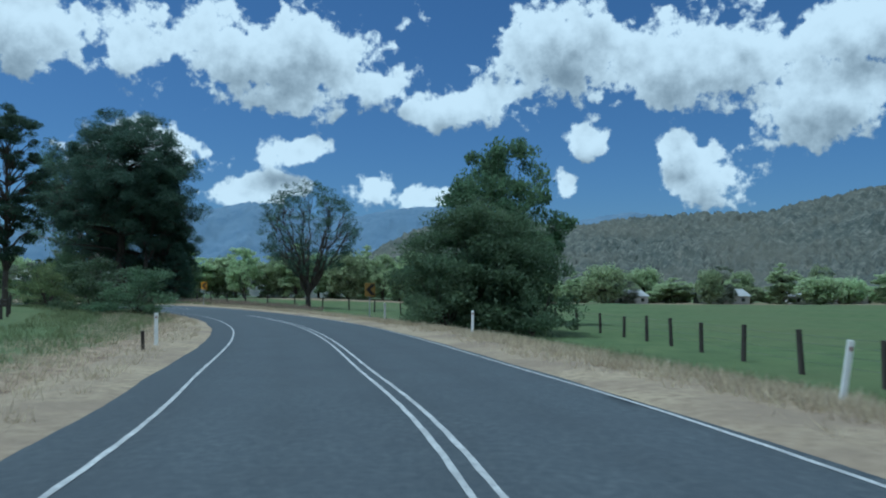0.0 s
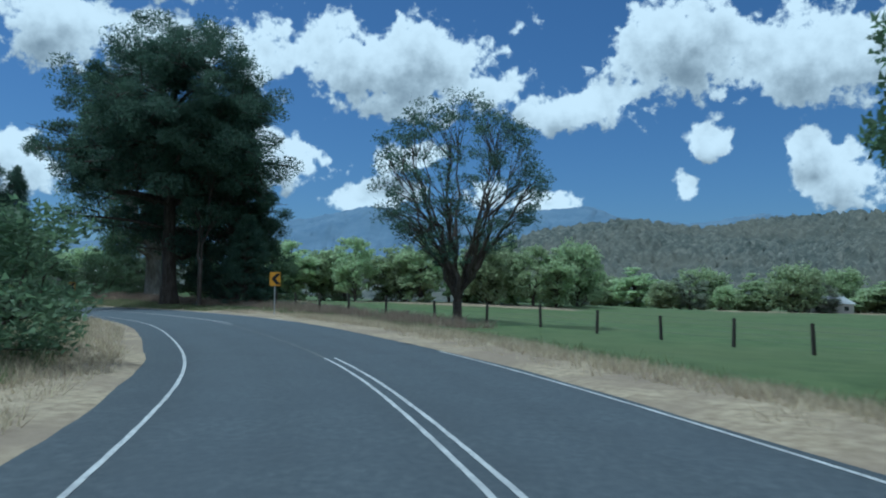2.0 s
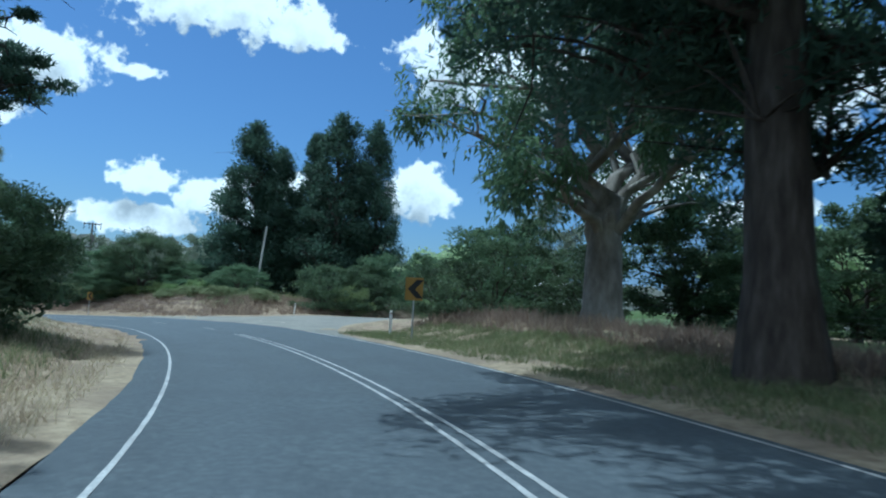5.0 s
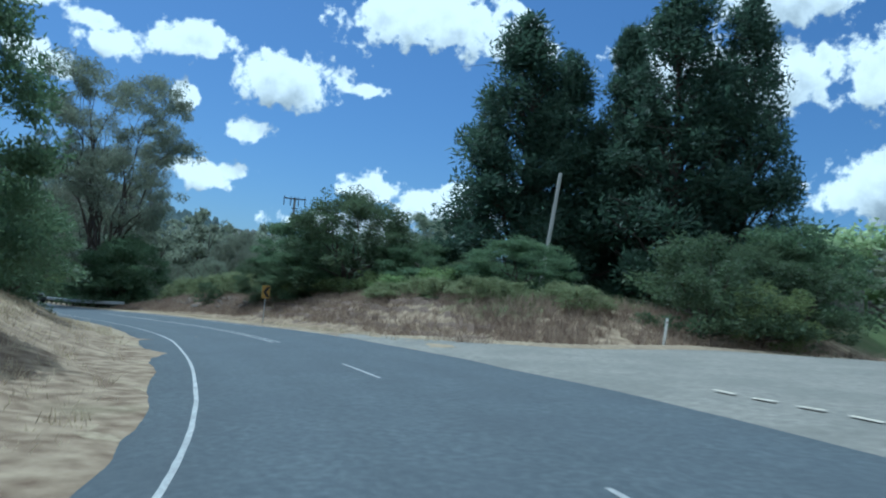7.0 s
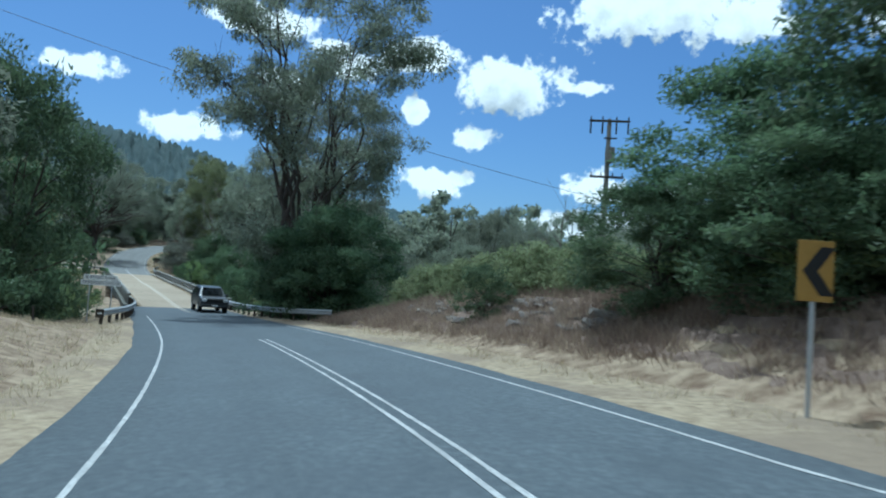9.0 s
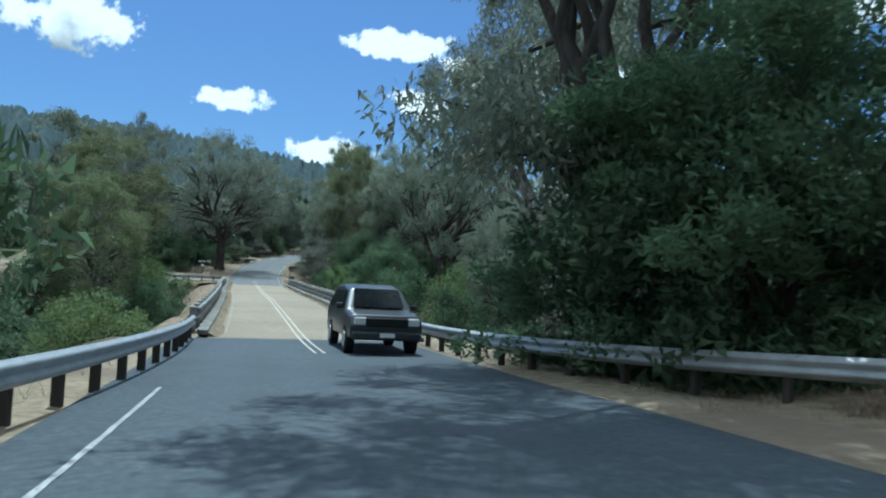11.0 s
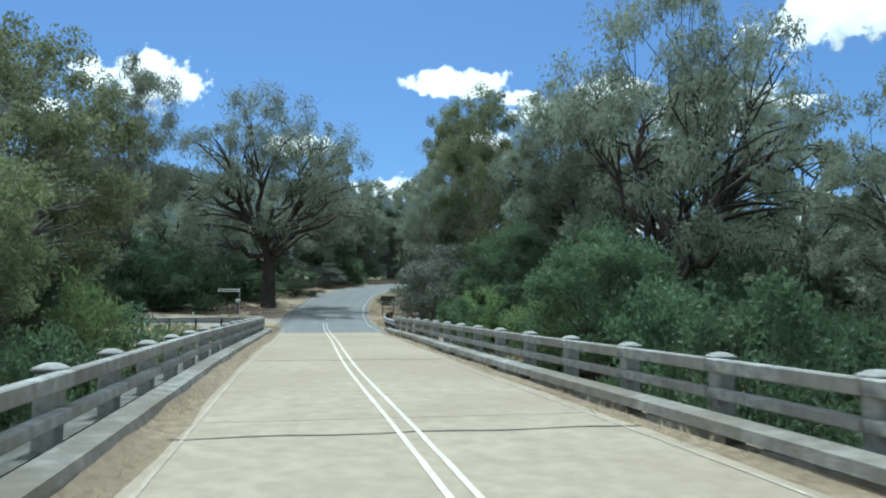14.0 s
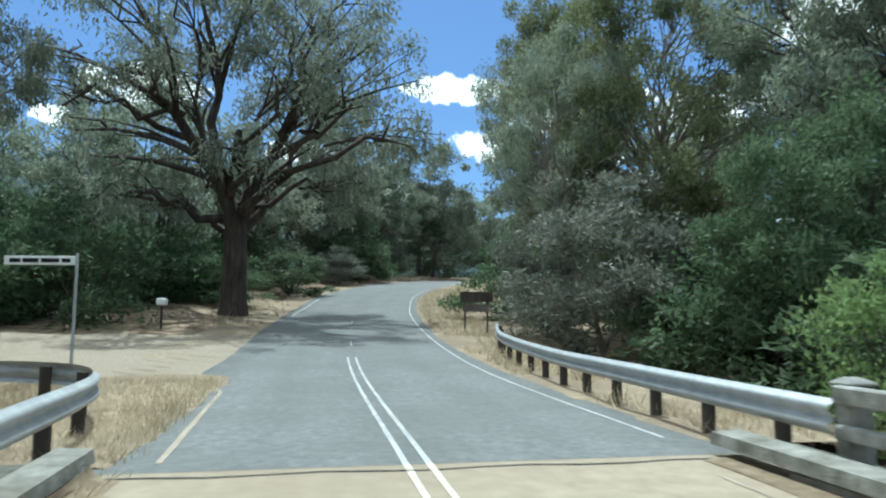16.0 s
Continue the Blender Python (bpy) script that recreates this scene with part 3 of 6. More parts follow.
def make_ground():
    def axis(lo, hi, fine, far, ratio=1.22):
        v = list(np.arange(lo, hi + fine / 2, fine))
        st, a = fine, hi
        while a < far:
            st *= ratio
            a += st
            v.append(a)
        st, a = fine, lo
        while a > -far:
            st *= ratio
            a -= st
            v.insert(0, a)
        return np.array(v)
    X, Y = axis(-330, 45, 1.5, 4200), axis(-30, 185, 1.5, 4200)
    gx, gy = np.meshgrid(X, Y)
    x, y = gx.ravel(), gy.ravel()
    z = land(x, y)
    nx, ny = len(X), len(Y)
    i = (np.arange(ny - 1)[:, None] * nx + np.arange(nx - 1)[None, :]).ravel()
    F = np.stack([i, i + 1, i + nx + 1, i + nx], axis=1)
    me = mesh_from("ground", np.stack([x, y, z], 1), F, M["ground"], True)
    k, d, dist = nearest(x, y)
    bank = smoothstep(-74, -82, ROAD[k, 0]) * (1 - smoothstep(-150, -170, ROAD[k, 0]))
    dry = np.where(dist < 40, 0.75 * (1 - smoothstep(6.0, 9.5, dist)), 0)
    dry = np.maximum(dry, bank * np.where(d > 0, 0.9 * (1 - smoothstep(7.6, 10.0, dist)), 0.9 * (1 - smoothstep(9, 16, dist))))
    dry = np.maximum(dry, 0.8 * smoothstep(-80.5, -82.5, x) * smoothstep(-92, -86, x) * smoothstep(150, 130, y) * (y > 112))
    dry = np.maximum(dry, 0.7 * smoothstep(-225, -240, ROAD[k, 0]) * (1 - smoothstep(8, 20, dist)))
    dry = np.maximum(dry, 0.6 * smoothstep(-140, -170, x) * smoothstep(-360, -320, x) * (1 - smoothstep(20, 60, dist)))
    dry = np.maximum(dry, 0.62 * smoothstep(-40, 0, x) * smoothstep(185, 225, y) * (1 - smoothstep(262, 285, y)))
    dry = np.maximum(dry, 0.7 * smoothstep(-66, -60, x) * smoothstep(0, -10, x) * smoothstep(138, 143, y) * smoothstep(156, 150, y))
    dry = np.maximum(dry, 0.8 * (1 - smoothstep(8, 16, np.hypot(x + 64, (y - 108) * 0.8))))
    dry = np.where((np.hypot(x + 44, y - 99) < 12), np.maximum(dry, 0.55), dry)
    at = me.attributes.new("dry", "FLOAT", "POINT")
    at.data.foreach_set("value", dry.astype(np.float32))
    tagged(new("ground", me), "green paddock and dry roadside grass over gently rolling ground", "ground", kind="structure")


make_ground()


def ribbon(name, s0, s1, offs, lifts, mat, label, category, kind="structure", step=1.0, wobble=0.0, seed=1, flat=False, worn=None):
    """A strip along the road between the offsets given."""
    n = max(2, int((s1 - s0) / step) + 1)
    s = np.linspace(s0, s1, n)
    r = np.random.RandomState(seed)
    cols = []
    for k, (o, l) in enumerate(zip(offs, lifts)):
        w = wobble * wave_noise(s * 1.0, s * 0 + k * 7.7, seed + k, 4, 5.0) if 0 < k < len(offs) - 1 or wobble < 0.3 else 0
        zz = wobble * 0.25 * wave_noise(s, s * 0 + 31 + k * 3, seed + 20 + k, 4, 3.0) if 0 < k and not flat else 0
        cols.append(on_road(s, o + w, 0) + np.stack([s * 0, s * 0, s * 0 + l + zz], -1))
    V = np.stack(cols, axis=1)
    m = len(offs)
    i = (np.arange(n - 1)[:, None] * m + np.arange(m - 1)[None, :]).ravel()
    F = np.stack([i, i + m, i + m + 1, i + 1], axis=1)
    if offs[-1] < offs[0]:
        F = F[:, ::-1]
    me = mesh_from(name, V.reshape(-1, 3), F, mat, True)
    if worn:
        at = me.attributes.new("worn", "FLOAT", "POINT")
        at.data.foreach_set("value", (worn(s)[:, None] + 0.0 * s[:, None] + np.array([TRACKS(o) for o in offs])[None, :]).ravel().astype(np.float32))
    ob = new(name, me)
    return tagged(ob, label, category, kind=kind)


S_END = RS[-1] - 1
S_DECK = (s_at(DECK[0], 110.9), s_at(DECK[1], 103.7))


def TRACKS(o):
    """Tyres polish the seal in four bands; the middle and the edges stay darker."""
    return 0.22 * max(0.0, 1 - ((abs(o) - 0.9) / 0.45) ** 2) + 0.28 * max(0.0, 1 - ((abs(o) - 2.3) / 0.5) ** 2) - 0.12 * (abs(o) > 3.0)


LANES = (-3.5, -3.1, -2.6, -2.1, -1.6, -1.1, -0.7, -0.3, 0, 0.3, 0.7, 1.1, 1.6, 2.1, 2.6, 3.1)
ribbon("road", 0, S_DECK[0], (-4.08, -3.9) + LANES + (3.16, 3.4), (-0.05, 0.015) + (0.02,) * 17 + (-0.05,), M["asphalt"],
       "dark grey sealed two-lane country road through a long bend", "road", wobble=0.11, flat=True,
       worn=lambda s: 0.85 * smoothstep(s_at(-10, 44), s_at(-40, 85), s) + 0.15 * wave_noise(s, s * 0, 12, 3, 25.0))
ribbon("road_beyond", S_DECK[1], S_END, (-3.6,) + LANES + (3.35, 3.5), (-0.05,) + (0.02,) * 17 + (-0.05,), M["asphalt_pale"],
       "paler sealed road climbing away beyond the bridge", "road", wobble=0.11, flat=True, worn=lambda s: 0.15 * wave_noise(s, s * 0, 14, 3, 25.0))
J0, J1 = s_at(-64.0, 101.2), s_at(-88.5, 110.2)      # the right-hand junction
for nm, s0, s1 in (("verge_before", 0, J0 + 2), ("verge_bank", J1 - 2, S_DECK[0] - 0.4), ("verge_beyond", S_DECK[1] + 0.4, S_END)):
    ribbon(nm + "_right", s0, s1, (3.1, 3.6, 4.4, 5.4, 6.4), (0.0, 0.03, 0.04, 0.02, -0.25), M["verge"], "dry sandy roadside verge with straw-coloured grass", "verge", wobble=0.22, seed=4)
for nm, s0, s1 in (("verge_before", 0, S_DECK[0] - 0.4), ("verge_beyond", S_DECK[1] + 0.4, S_END)):
    ribbon(nm + "_left", s0, s1, (-6.6, -5.6, -4.95, -4.4, -3.95) if s0 < 1 else (-6.6, -5.6, -4.7, -4.1, -3.6), (-0.25, 0.03, 0.04, 0.01, -0.02), M["verge"], "dry sandy roadside verge with straw-coloured grass", "verge", wobble=0.09, seed=9)


ribbon("verge_corner", S_DECK[1] + 0.25, S_DECK[1] + 9.5, (-6.6, -5.4, -4.2, -3.2, -2.72), (-0.05, 0.07, 0.10, 0.07, 0.01), M["verge"], "straw-covered corner between the road and the guard rail", "verge", wobble=0.15, seed=12, step=0.5)


# painted lines
def line(s0, s1, d, width=0.064, name="road_line", paint="paint"):
    n = max(2, int((s1 - s0) / 0.3) + 1)
    s = np.linspace(s0, s1, n)
    if isinstance(d, list):
        d = np.interp(s, [k[0] for k in d], [k[1] for k in d])
    jr = np.random.RandomState(int(s0 * 7) % 1000)
    V = np.concatenate([on_road(s, d - width / 2 + jr.normal(size=n) * 0.003, 0.026), on_road(s, d + width / 2 + jr.normal(size=n) * 0.003, 0.026)])
    i = np.arange(n - 1)
    F = np.stack([i, i + 1, i + n + 1, i + n], 1)[:, ::-1]
    return tagged(new(name, mesh_from(name, V, F, M[paint])), "white painted road line, worn at the edges", "road line", "road lines", "structure")


L0 = 2.0
LEFT_D = [(0.0, -3.12), (s_at(-20, 62.7), -3.12), (s_at(-50, 92), -3.35), (s_at(-76, 106.5), -3.33), (s_at(-91, 110.7), -3.02), (s_at(-108, 113.2), -3.2), (s_at(-135, 113), -3.1)]
s_a, s_b, s_c = s_at(-13.9, 52.8), s_at(-22.8, 67.2), s_at(-90, 110.5)
for a, b, d in ((L0, S_DECK[0] - 12, LEFT_D), (L0, s_a, -0.11), (s_b, s_at(-63.5, 101), -0.11), (L0, s_a, 0.11), (s_b, s_at(-63.5, 101), 0.11), (L0, s_at(-14.0, 53.0) + 1, 3.0),
                (s_at(-23.5, 68), s_at(-64, 101), 3.0), (s_c, s_at(-126.3, 113.4), -0.11), (s_c, s_at(-126.3, 113.4), 0.11), (s_at(-94.5, 111.4), s_at(-101.2, 112.5), 3.2), (s_at(-102.4, 112.6), s_at(-137, 112.9), [(s_at(-102.4, 112.6), 3.0), (s_at(-107, 113.0), 2.66), (s_at(-137, 112.9), 2.72)]),
                (S_DECK[1], s_at(-235.5, 102.2), -0.18), (S_DECK[1], s_at(-235.5, 102.2), 0.045), (S_DECK[1] + 1, s_at(-300, 116), 2.95),
                (s_at(-252, 101.3), s_at(-300, 116), -3.1)):
    line(a, b, d)
line(s_a, s_b, -0.11, paint="paint_grey")    # worn thin before the bend
for d in (-0.18, 0.045):    # across the bridge
    line(s_at(-154, 111.5), S_DECK[1], d, 0.068, paint="paint_dusty")
line(S_DECK[1] + 0.4, S_DECK[1] + 9.6, [(S_DECK[1], -2.5), (S_DECK[1] + 6.8, -2.68), (S_DECK[1] + 8.6, -3.2), (S_DECK[1] + 9.6, -4.2)], 0.07, paint="paint_faint")
for d in (-2.5, 2.52):    # faint edge lines on the deck
    line(s_at(-161, 110.5), S_DECK[1] - 1, d, 0.05, paint="paint_faint")
for x, y, ln in ((-72.0, 105.0, 3.0), (-82.5, 108.7, 3.0), (-240.5, 101.8, 1.5), (-249.5, 101.3, 1.5)):
    s = s_at(x, y)
    line(s - ln, s, 0.0)


def side_road(name, grid, mat, label):
    """The sealed or gravel sheet, with a skirt that runs down into the ground along both edges."""
    out = []
    for e, f in ((0, 1), (-1, -2)):
        w = grid[:, e] - grid[:, f]
        w = w / np.linalg.norm(w[:, :2], axis=1)[:, None]
        g = grid[:, e] + w * (0.5 + 0.25 * wave_noise(grid[:, e, 0], grid[:, e, 1], 71, 3, 4.0))[:, None]
        g[:, 2] = grid[:, e, 2] - 0.04
        h = grid[:, e] + w * 1.5
        h[:, 2] = grid[:, e, 2] - 0.35
        out.append((g, h))
    V = np.concatenate([out[0][1][:, None], out[0][0][:, None], grid, out[1][0][:, None], out[1][1][:, None]], axis=1)
    n, m = V.shape[:2]
    i = (np.arange(n - 1)[:, None] * m + np.arange(m - 1)[None, :]).ravel()
    F = np.stack([i, i + 1, i + m + 1, i + m], 1)
    p, q, r = V[3, 12], V[3, 13], V[4, 12]
    if np.cross(q - p, r - p)[2] < 0:
        F = F[:, ::-1]
    tagged(new(name, mesh_from(name, V.reshape(-1, 3), F, mat, True)), label, "road", kind="structure")


side_road("side_road_right", SIDES[0], M["apron"], "pale worn sealed side road with gravelly edges at the junction")
def side_edge(name, grid, e, f, mat, label, width=1.0):
    """A strip of loose sand where the side road meets the bank."""
    w = grid[:, e] - grid[:, f]
    w = w / np.linalg.norm(w[:, :2], axis=1)[:, None]
    wob = wave_noise(grid[:, e, 0], grid[:, e, 1], 73, 3, 3.0)
    cols = []
    for o, z in ((-0.25, 0.004), (0.1, 0.05), (0.45, 0.07), (width, 0.06), (width + 0.9, -0.3)):
        c = grid[:, e] + w * (o + 0.18 * wob)[:, None]
        ramp = smoothstep(0, 5, np.arange(len(c)))
        c[:, 2] = grid[:, e, 2] + z * ramp - 0.15 * (1 - ramp)
        cols.append(c)
    V = np.stack(cols, 1)
    n, m = V.shape[:2]
    i = (np.arange(n - 1)[:, None] * m + np.arange(m - 1)[None, :]).ravel()
    F = np.stack([i, i + 1, i + m + 1, i + m], 1)
    if np.cross(V[2, 1] - V[2, 0], V[3, 0] - V[2, 0])[2] < 0:
        F = F[:, ::-1]
    tagged(new(name, mesh_from(name, V.reshape(-1, 3), F, mat, True)), label, "verge", kind="structure")


side_edge("verge_side_west", SIDES[0][2:], 0, 1, M["verge"], "yellow loose sand along the foot of the bank")
side_edge("verge_side_east", SIDES[0][3:], -1, -2, M["verge"], "dry sandy edge of the side road")
ribbon("junction_dust", J0 + 1, J1 + 5, (2.95, 3.55, 3.95, 4.5), (-0.03, 0.05, 0.06, 0.03), M["apron"], "pale worn seam where the side road joins the road", "road", wobble=0.2, step=0.5, seed=66, flat=True)
def cut_bank(name, s0, s1, d0, d1, label, seed):
    """Bare crumbling soil on the cut face of the bank, broken into small ledges."""
    n, m = int((s1 - s0) / 0.22), 20
    S, D = np.meshgrid(np.linspace(s0, s1, n), np.linspace(d0, d1, m), indexing="ij")
    P = on_road(S.ravel(), D.ravel())
    x, y = P[:, 0], P[:, 1]
    z = land(x, y)
    warp = 0.32 * wave_noise(x, y, seed, 3, 4.5) + 0.10 * wave_noise(x, y, seed + 1, 3, 1.1)
    h = (z + warp) / 0.46
    f = h - np.floor(h)
    step = (np.floor(h) + smoothstep(0.55, 0.95, f)) * 0.46 - warp
    edge = smoothstep(0, 0.16, (D.ravel() - d0) / (d1 - d0)) * smoothstep(1, 0.8, (D.ravel() - d0) / (d1 - d0))
    z = z + edge * (0.10 + 0.75 * (step - z) + 0.05 * wave_noise(x, y, seed + 2, 4, 0.7)) - 0.12 * (1 - edge)
    i = (np.arange(n - 1)[:, None] * m + np.arange(m - 1)[None, :]).ravel()
    F = np.stack([i, i + m, i + m + 1, i + 1], 1)
    tagged(new(name, mesh_from(name, np.stack([x, y, z], 1), F, M["bank_soil"], True)), label, "bank", kind="structure")


cut_bank("bank_cutting", J1 + 2, s_at(-136, 113), 5.15, 9.0, "bare pinkish-brown crumbling soil of the road cutting", 81)
side_road("side_road_left", SIDES[1], M["gravel"], "pale gravel side track joining beyond the bridge")


def cross_dash(x, y, ang, ln=0.7, w=0.16):
    bm = bmesh.new()
    c, sn = math.cos(ang), math.sin(ang)
    vs = []
    for a, b in ((-ln / 2, -w / 2), (ln / 2, -w / 2), (ln / 2, w / 2), (-ln / 2, w / 2)):
        px, py = x + a * c - b * sn, y + a * sn + b * c
        k, d, dist = nearest(np.array([px]), np.array([py]))
        z = on_road(RS[k], d)[0, 2] + 0.07
        vs.append(bm.verts.new((px, py, z)))
    bm.faces.new(vs)
    me = bpy.data.meshes.new("give_way_dash")
    bm.to_mesh(me)
    bm.free()
    me.materials.append(M["paint_dusty"])
    tagged(new("give_way_dash", me), "short white painted dash across the side road's mouth", "road line", "give way line", "structure")


for k in range(6):
    cross_dash(-74.5 + 0.85 * k, 111.05 - 0.32 * k, radians(-20), 0.5, 0.10)


# ---- bridge ----
def make_bridge():
    b = empty("bridge", "old concrete road bridge with post and rail parapets", "bridge", kind="structure")
    s0, s1 = S_DECK

    def sweep(name, prof, mat, label="", run=None):
        s = np.linspace(s0, s1, 40) if run is None else np.linspace(run[0], run[1], 9)
        n = len(s)
        V = np.stack([on_road(s, d, z) for d, z in prof], 1)
        m = len(prof)
        F = []
        for i in range(n - 1):
            for j in range(m):
                k = (j + 1) % m
                F.append((i * m + j, i * m + k, (i + 1) * m + k, (i + 1) * m + j))
        F.append(tuple(range(m))[::-1])
        F.append(tuple((n - 1) * m + j for j in range(m)))
        me = mesh_from(name, V.reshape(-1, 3), F, mat)
        bm = bmesh.new()
        bm.from_mesh(me)
        bmesh.ops.recalc_face_normals(bm, faces=bm.faces)
        bm.to_mesh(me)
        bm.free()
        return child(name, me, b, label)
    spans = (0.0, 0.17, 0.335, 0.5, 0.665, 0.83, 1.0)
    for a, b_ in zip(spans, spans[1:]):
        sweep("deck_slab", [(-3.54, -0.5), (3.54, -0.5), (3.54, 0.02), (-3.54, 0.02)], M["concrete"], "sun-bleached buff concrete deck slab",
              (s0 + (s1 - s0) * a + 0.012, s0 + (s1 - s0) * b_ - 0.012))
    for sg in (-1, 1):
        sweep("kerb", [(sg * 2.97, 0.13), (sg * 2.99, 0.25), (sg * 3.29, 0.27), (sg * 3.29, 0.13)], M["kerb"], "stained concrete kerb slab")
        sweep("edge_beam", [(sg * 3.55, -0.6), (sg * 3.55, 0.13), (sg * 3.85, 0.13), (sg * 3.85, -0.6)], M["concrete_dark"], "edge beam of darker concrete")
        # kerb blocks with drain openings between them
        km = bmesh.new()
        box(km, (0.27, 1.75, 0.13), (0, 0, 0.065), bevel=0.015)
        kme = bpy.data.meshes.new("kerb_block")
        km.to_mesh(kme)
        km.free()
        kme.materials.append(M["kerb"])
        for k in range(int((s1 - s0) / 2.36)):
            q = s0 + 1.3 + 2.36 * k
            p, p2 = on_road(q, sg * 3.14, 0.0), on_road(q + 1, sg * 3.14, 0.0)
            child("kerb_block", kme, b, m=Matrix.Translation(p) @ Matrix.Rotation(math.atan2(p2[1] - p[1], p2[0] - p[0]) - math.pi / 2, 4, "Z"))
    # expansion joints
    for f in (0.004, 0.117, 0.305, 0.482, 0.663, 0.846, 0.996):
        bm = bmesh.new()
        q = s0 + (s1 - s0) * f
        pts = []
        for k in range(13):
            d = -2.95 + 5.9 * k / 12
            w = 0.014 + 0.014 * abs(math.sin(k * 2.3 + f * 9))
            o = 0.05 * math.sin(k * 1.7 + f * 20)
            pts.append((bm.verts.new(on_road(q + o - w, d, 0.026)), bm.verts.new(on_road(q + o + w, d, 0.026))))
        for p, r in zip(pts, pts[1:]):
            bm.faces.new((p[0], r[0], r[1], p[1]))
        part("expansion_joint", bm, M["tyre"], b, "dark tarred joint")
    # parapet: posts with weathered caps stand behind two continuous rails; one mesh of each is shared along a side
    pm = bmesh.new()
    box(pm, (0.22, 0.24, 0.80), (0, 0, 0.22), bevel=0.025)
    box(pm, (0.265, 0.285, 0.035), (0, 0, 0.6375), bevel=0.01)
    box(pm, (0.24, 0.26, 0.03), (0, 0, 0.67), taper=0.62)
    box(pm, (0.149, 0.161, 0.012), (0, 0, 0.691), taper=0.5)
    pme = bpy.data.meshes.new("parapet_post")
    pm.to_mesh(pme)
    pm.free()
    pme.materials.append(M["concrete_old"])
    for sg, step in ((-1, 2.28), (1, 2.414)):
        rails = {}
        for nm, hh in (("top_rail", 0.155), ("lower_rail", 0.12)):
            rm = bmesh.new()
            box(rm, (0.13, step - 0.012, hh), bevel=0.015)
            me = bpy.data.meshes.new(nm)
            rm.to_mesh(me)
            rm.free()
            me.materials.append(M["concrete_old"])
            rails[nm] = me
        count = int((s1 - s0 - 1.8) / step)
        first = s1 - 1.4 - count * step
        for k in range(count + 1):
            q = first + k * step
            p, p2 = on_road(q, sg * 3.55, 0.22), on_road(q + step, sg * 3.55, 0.22)
            yaw = math.atan2(p2[1] - p[1], p2[0] - p[0]) - math.pi / 2
            child("parapet_post", pme, b, m=Matrix.Translation(p) @ Matrix.Rotation(yaw + 0.01 * math.sin(k * 5.1), 4, "Z"))
            if k < count:
                mid = on_road(q + step / 2, sg * 3.40, 0.22)
                pit = math.atan2(p2[2] - p[2], step)
                for nm, zz in (("top_rail", 0.555), ("lower_rail", 0.235)):
                    child(nm, rails[nm], b, m=Matrix.Translation(mid + np.array((0, 0, zz))) @ Matrix.Rotation(yaw, 4, "Z") @ Matrix.Rotation(pit, 4, "X"))
    # piers
    for f in (0.17, 0.335, 0.5, 0.665, 0.83):
        q = s0 + (s1 - s0) * f
        c = on_road(q, 0)
        g = land1(c[0], c[1])
        bm = bmesh.new()
        box(bm, (6.4, 0.8, 0.7), (0, 0, -0.85), bevel=0.05)
        for dx in (-2.3, 2.3):
            box(bm, (0.8, 0.7, max(0.5, c[2] - 1.2 - g + 0.6)), (dx, 0, -1.2 - max(0.5, c[2] - 1.2 - g + 0.6) / 2), bevel=0.05)
        o = part("pier", bm, M["concrete_old"], b)
        t = on_road(q + 1, 0) - on_road(q - 1, 0)
        o.matrix_basis = Matrix.Translation(c) @ Matrix.Rotation(math.atan2(t[1], t[0]) - math.pi / 2, 4, "Z")


make_bridge()
for sg in (-1, 1):
    offs = (2.70, 2.78, 2.88, 2.96) if sg > 0 else (2.60, 2.74, 2.87, 2.98)
    ribbon("kerb_dirt", S_DECK[0] + 0.3, S_DECK[1] - 0.3, tuple(sg * o for o in offs), (0.022, 0.03, 0.04, 0.05) if sg > 0 else (0.018, 0.04, 0.085, 0.16), M["dirt"], "brown dirt and grit gathered along the bridge kerb", "dirt", wobble=0.12, step=0.5, seed=55 + sg)

# river under the bridge
bmw = bmesh.new()
rv = [(-168, -28, 13), (-176, 40, 13), (-180, 75, 13), (-186, 107, 13), (-190, 140, 13), (-205, 185, 13)]
prev = None
for x, y, w in rv:
    a, b_ = bmw.verts.new((x - w, y, -7.0)), bmw.verts.new((x + w, y, -7.0))
    if prev:
        bmw.faces.new((prev[0], prev[1], b_, a))
    prev = (a, b_)
mw = bpy.data.meshes.new("river")
bmw.to_mesh(mw)
bmw.free()
mw.materials.append(M["water"])
tagged(new("river", mw), "dark shaded river water beneath the bridge", "river", kind="structure")


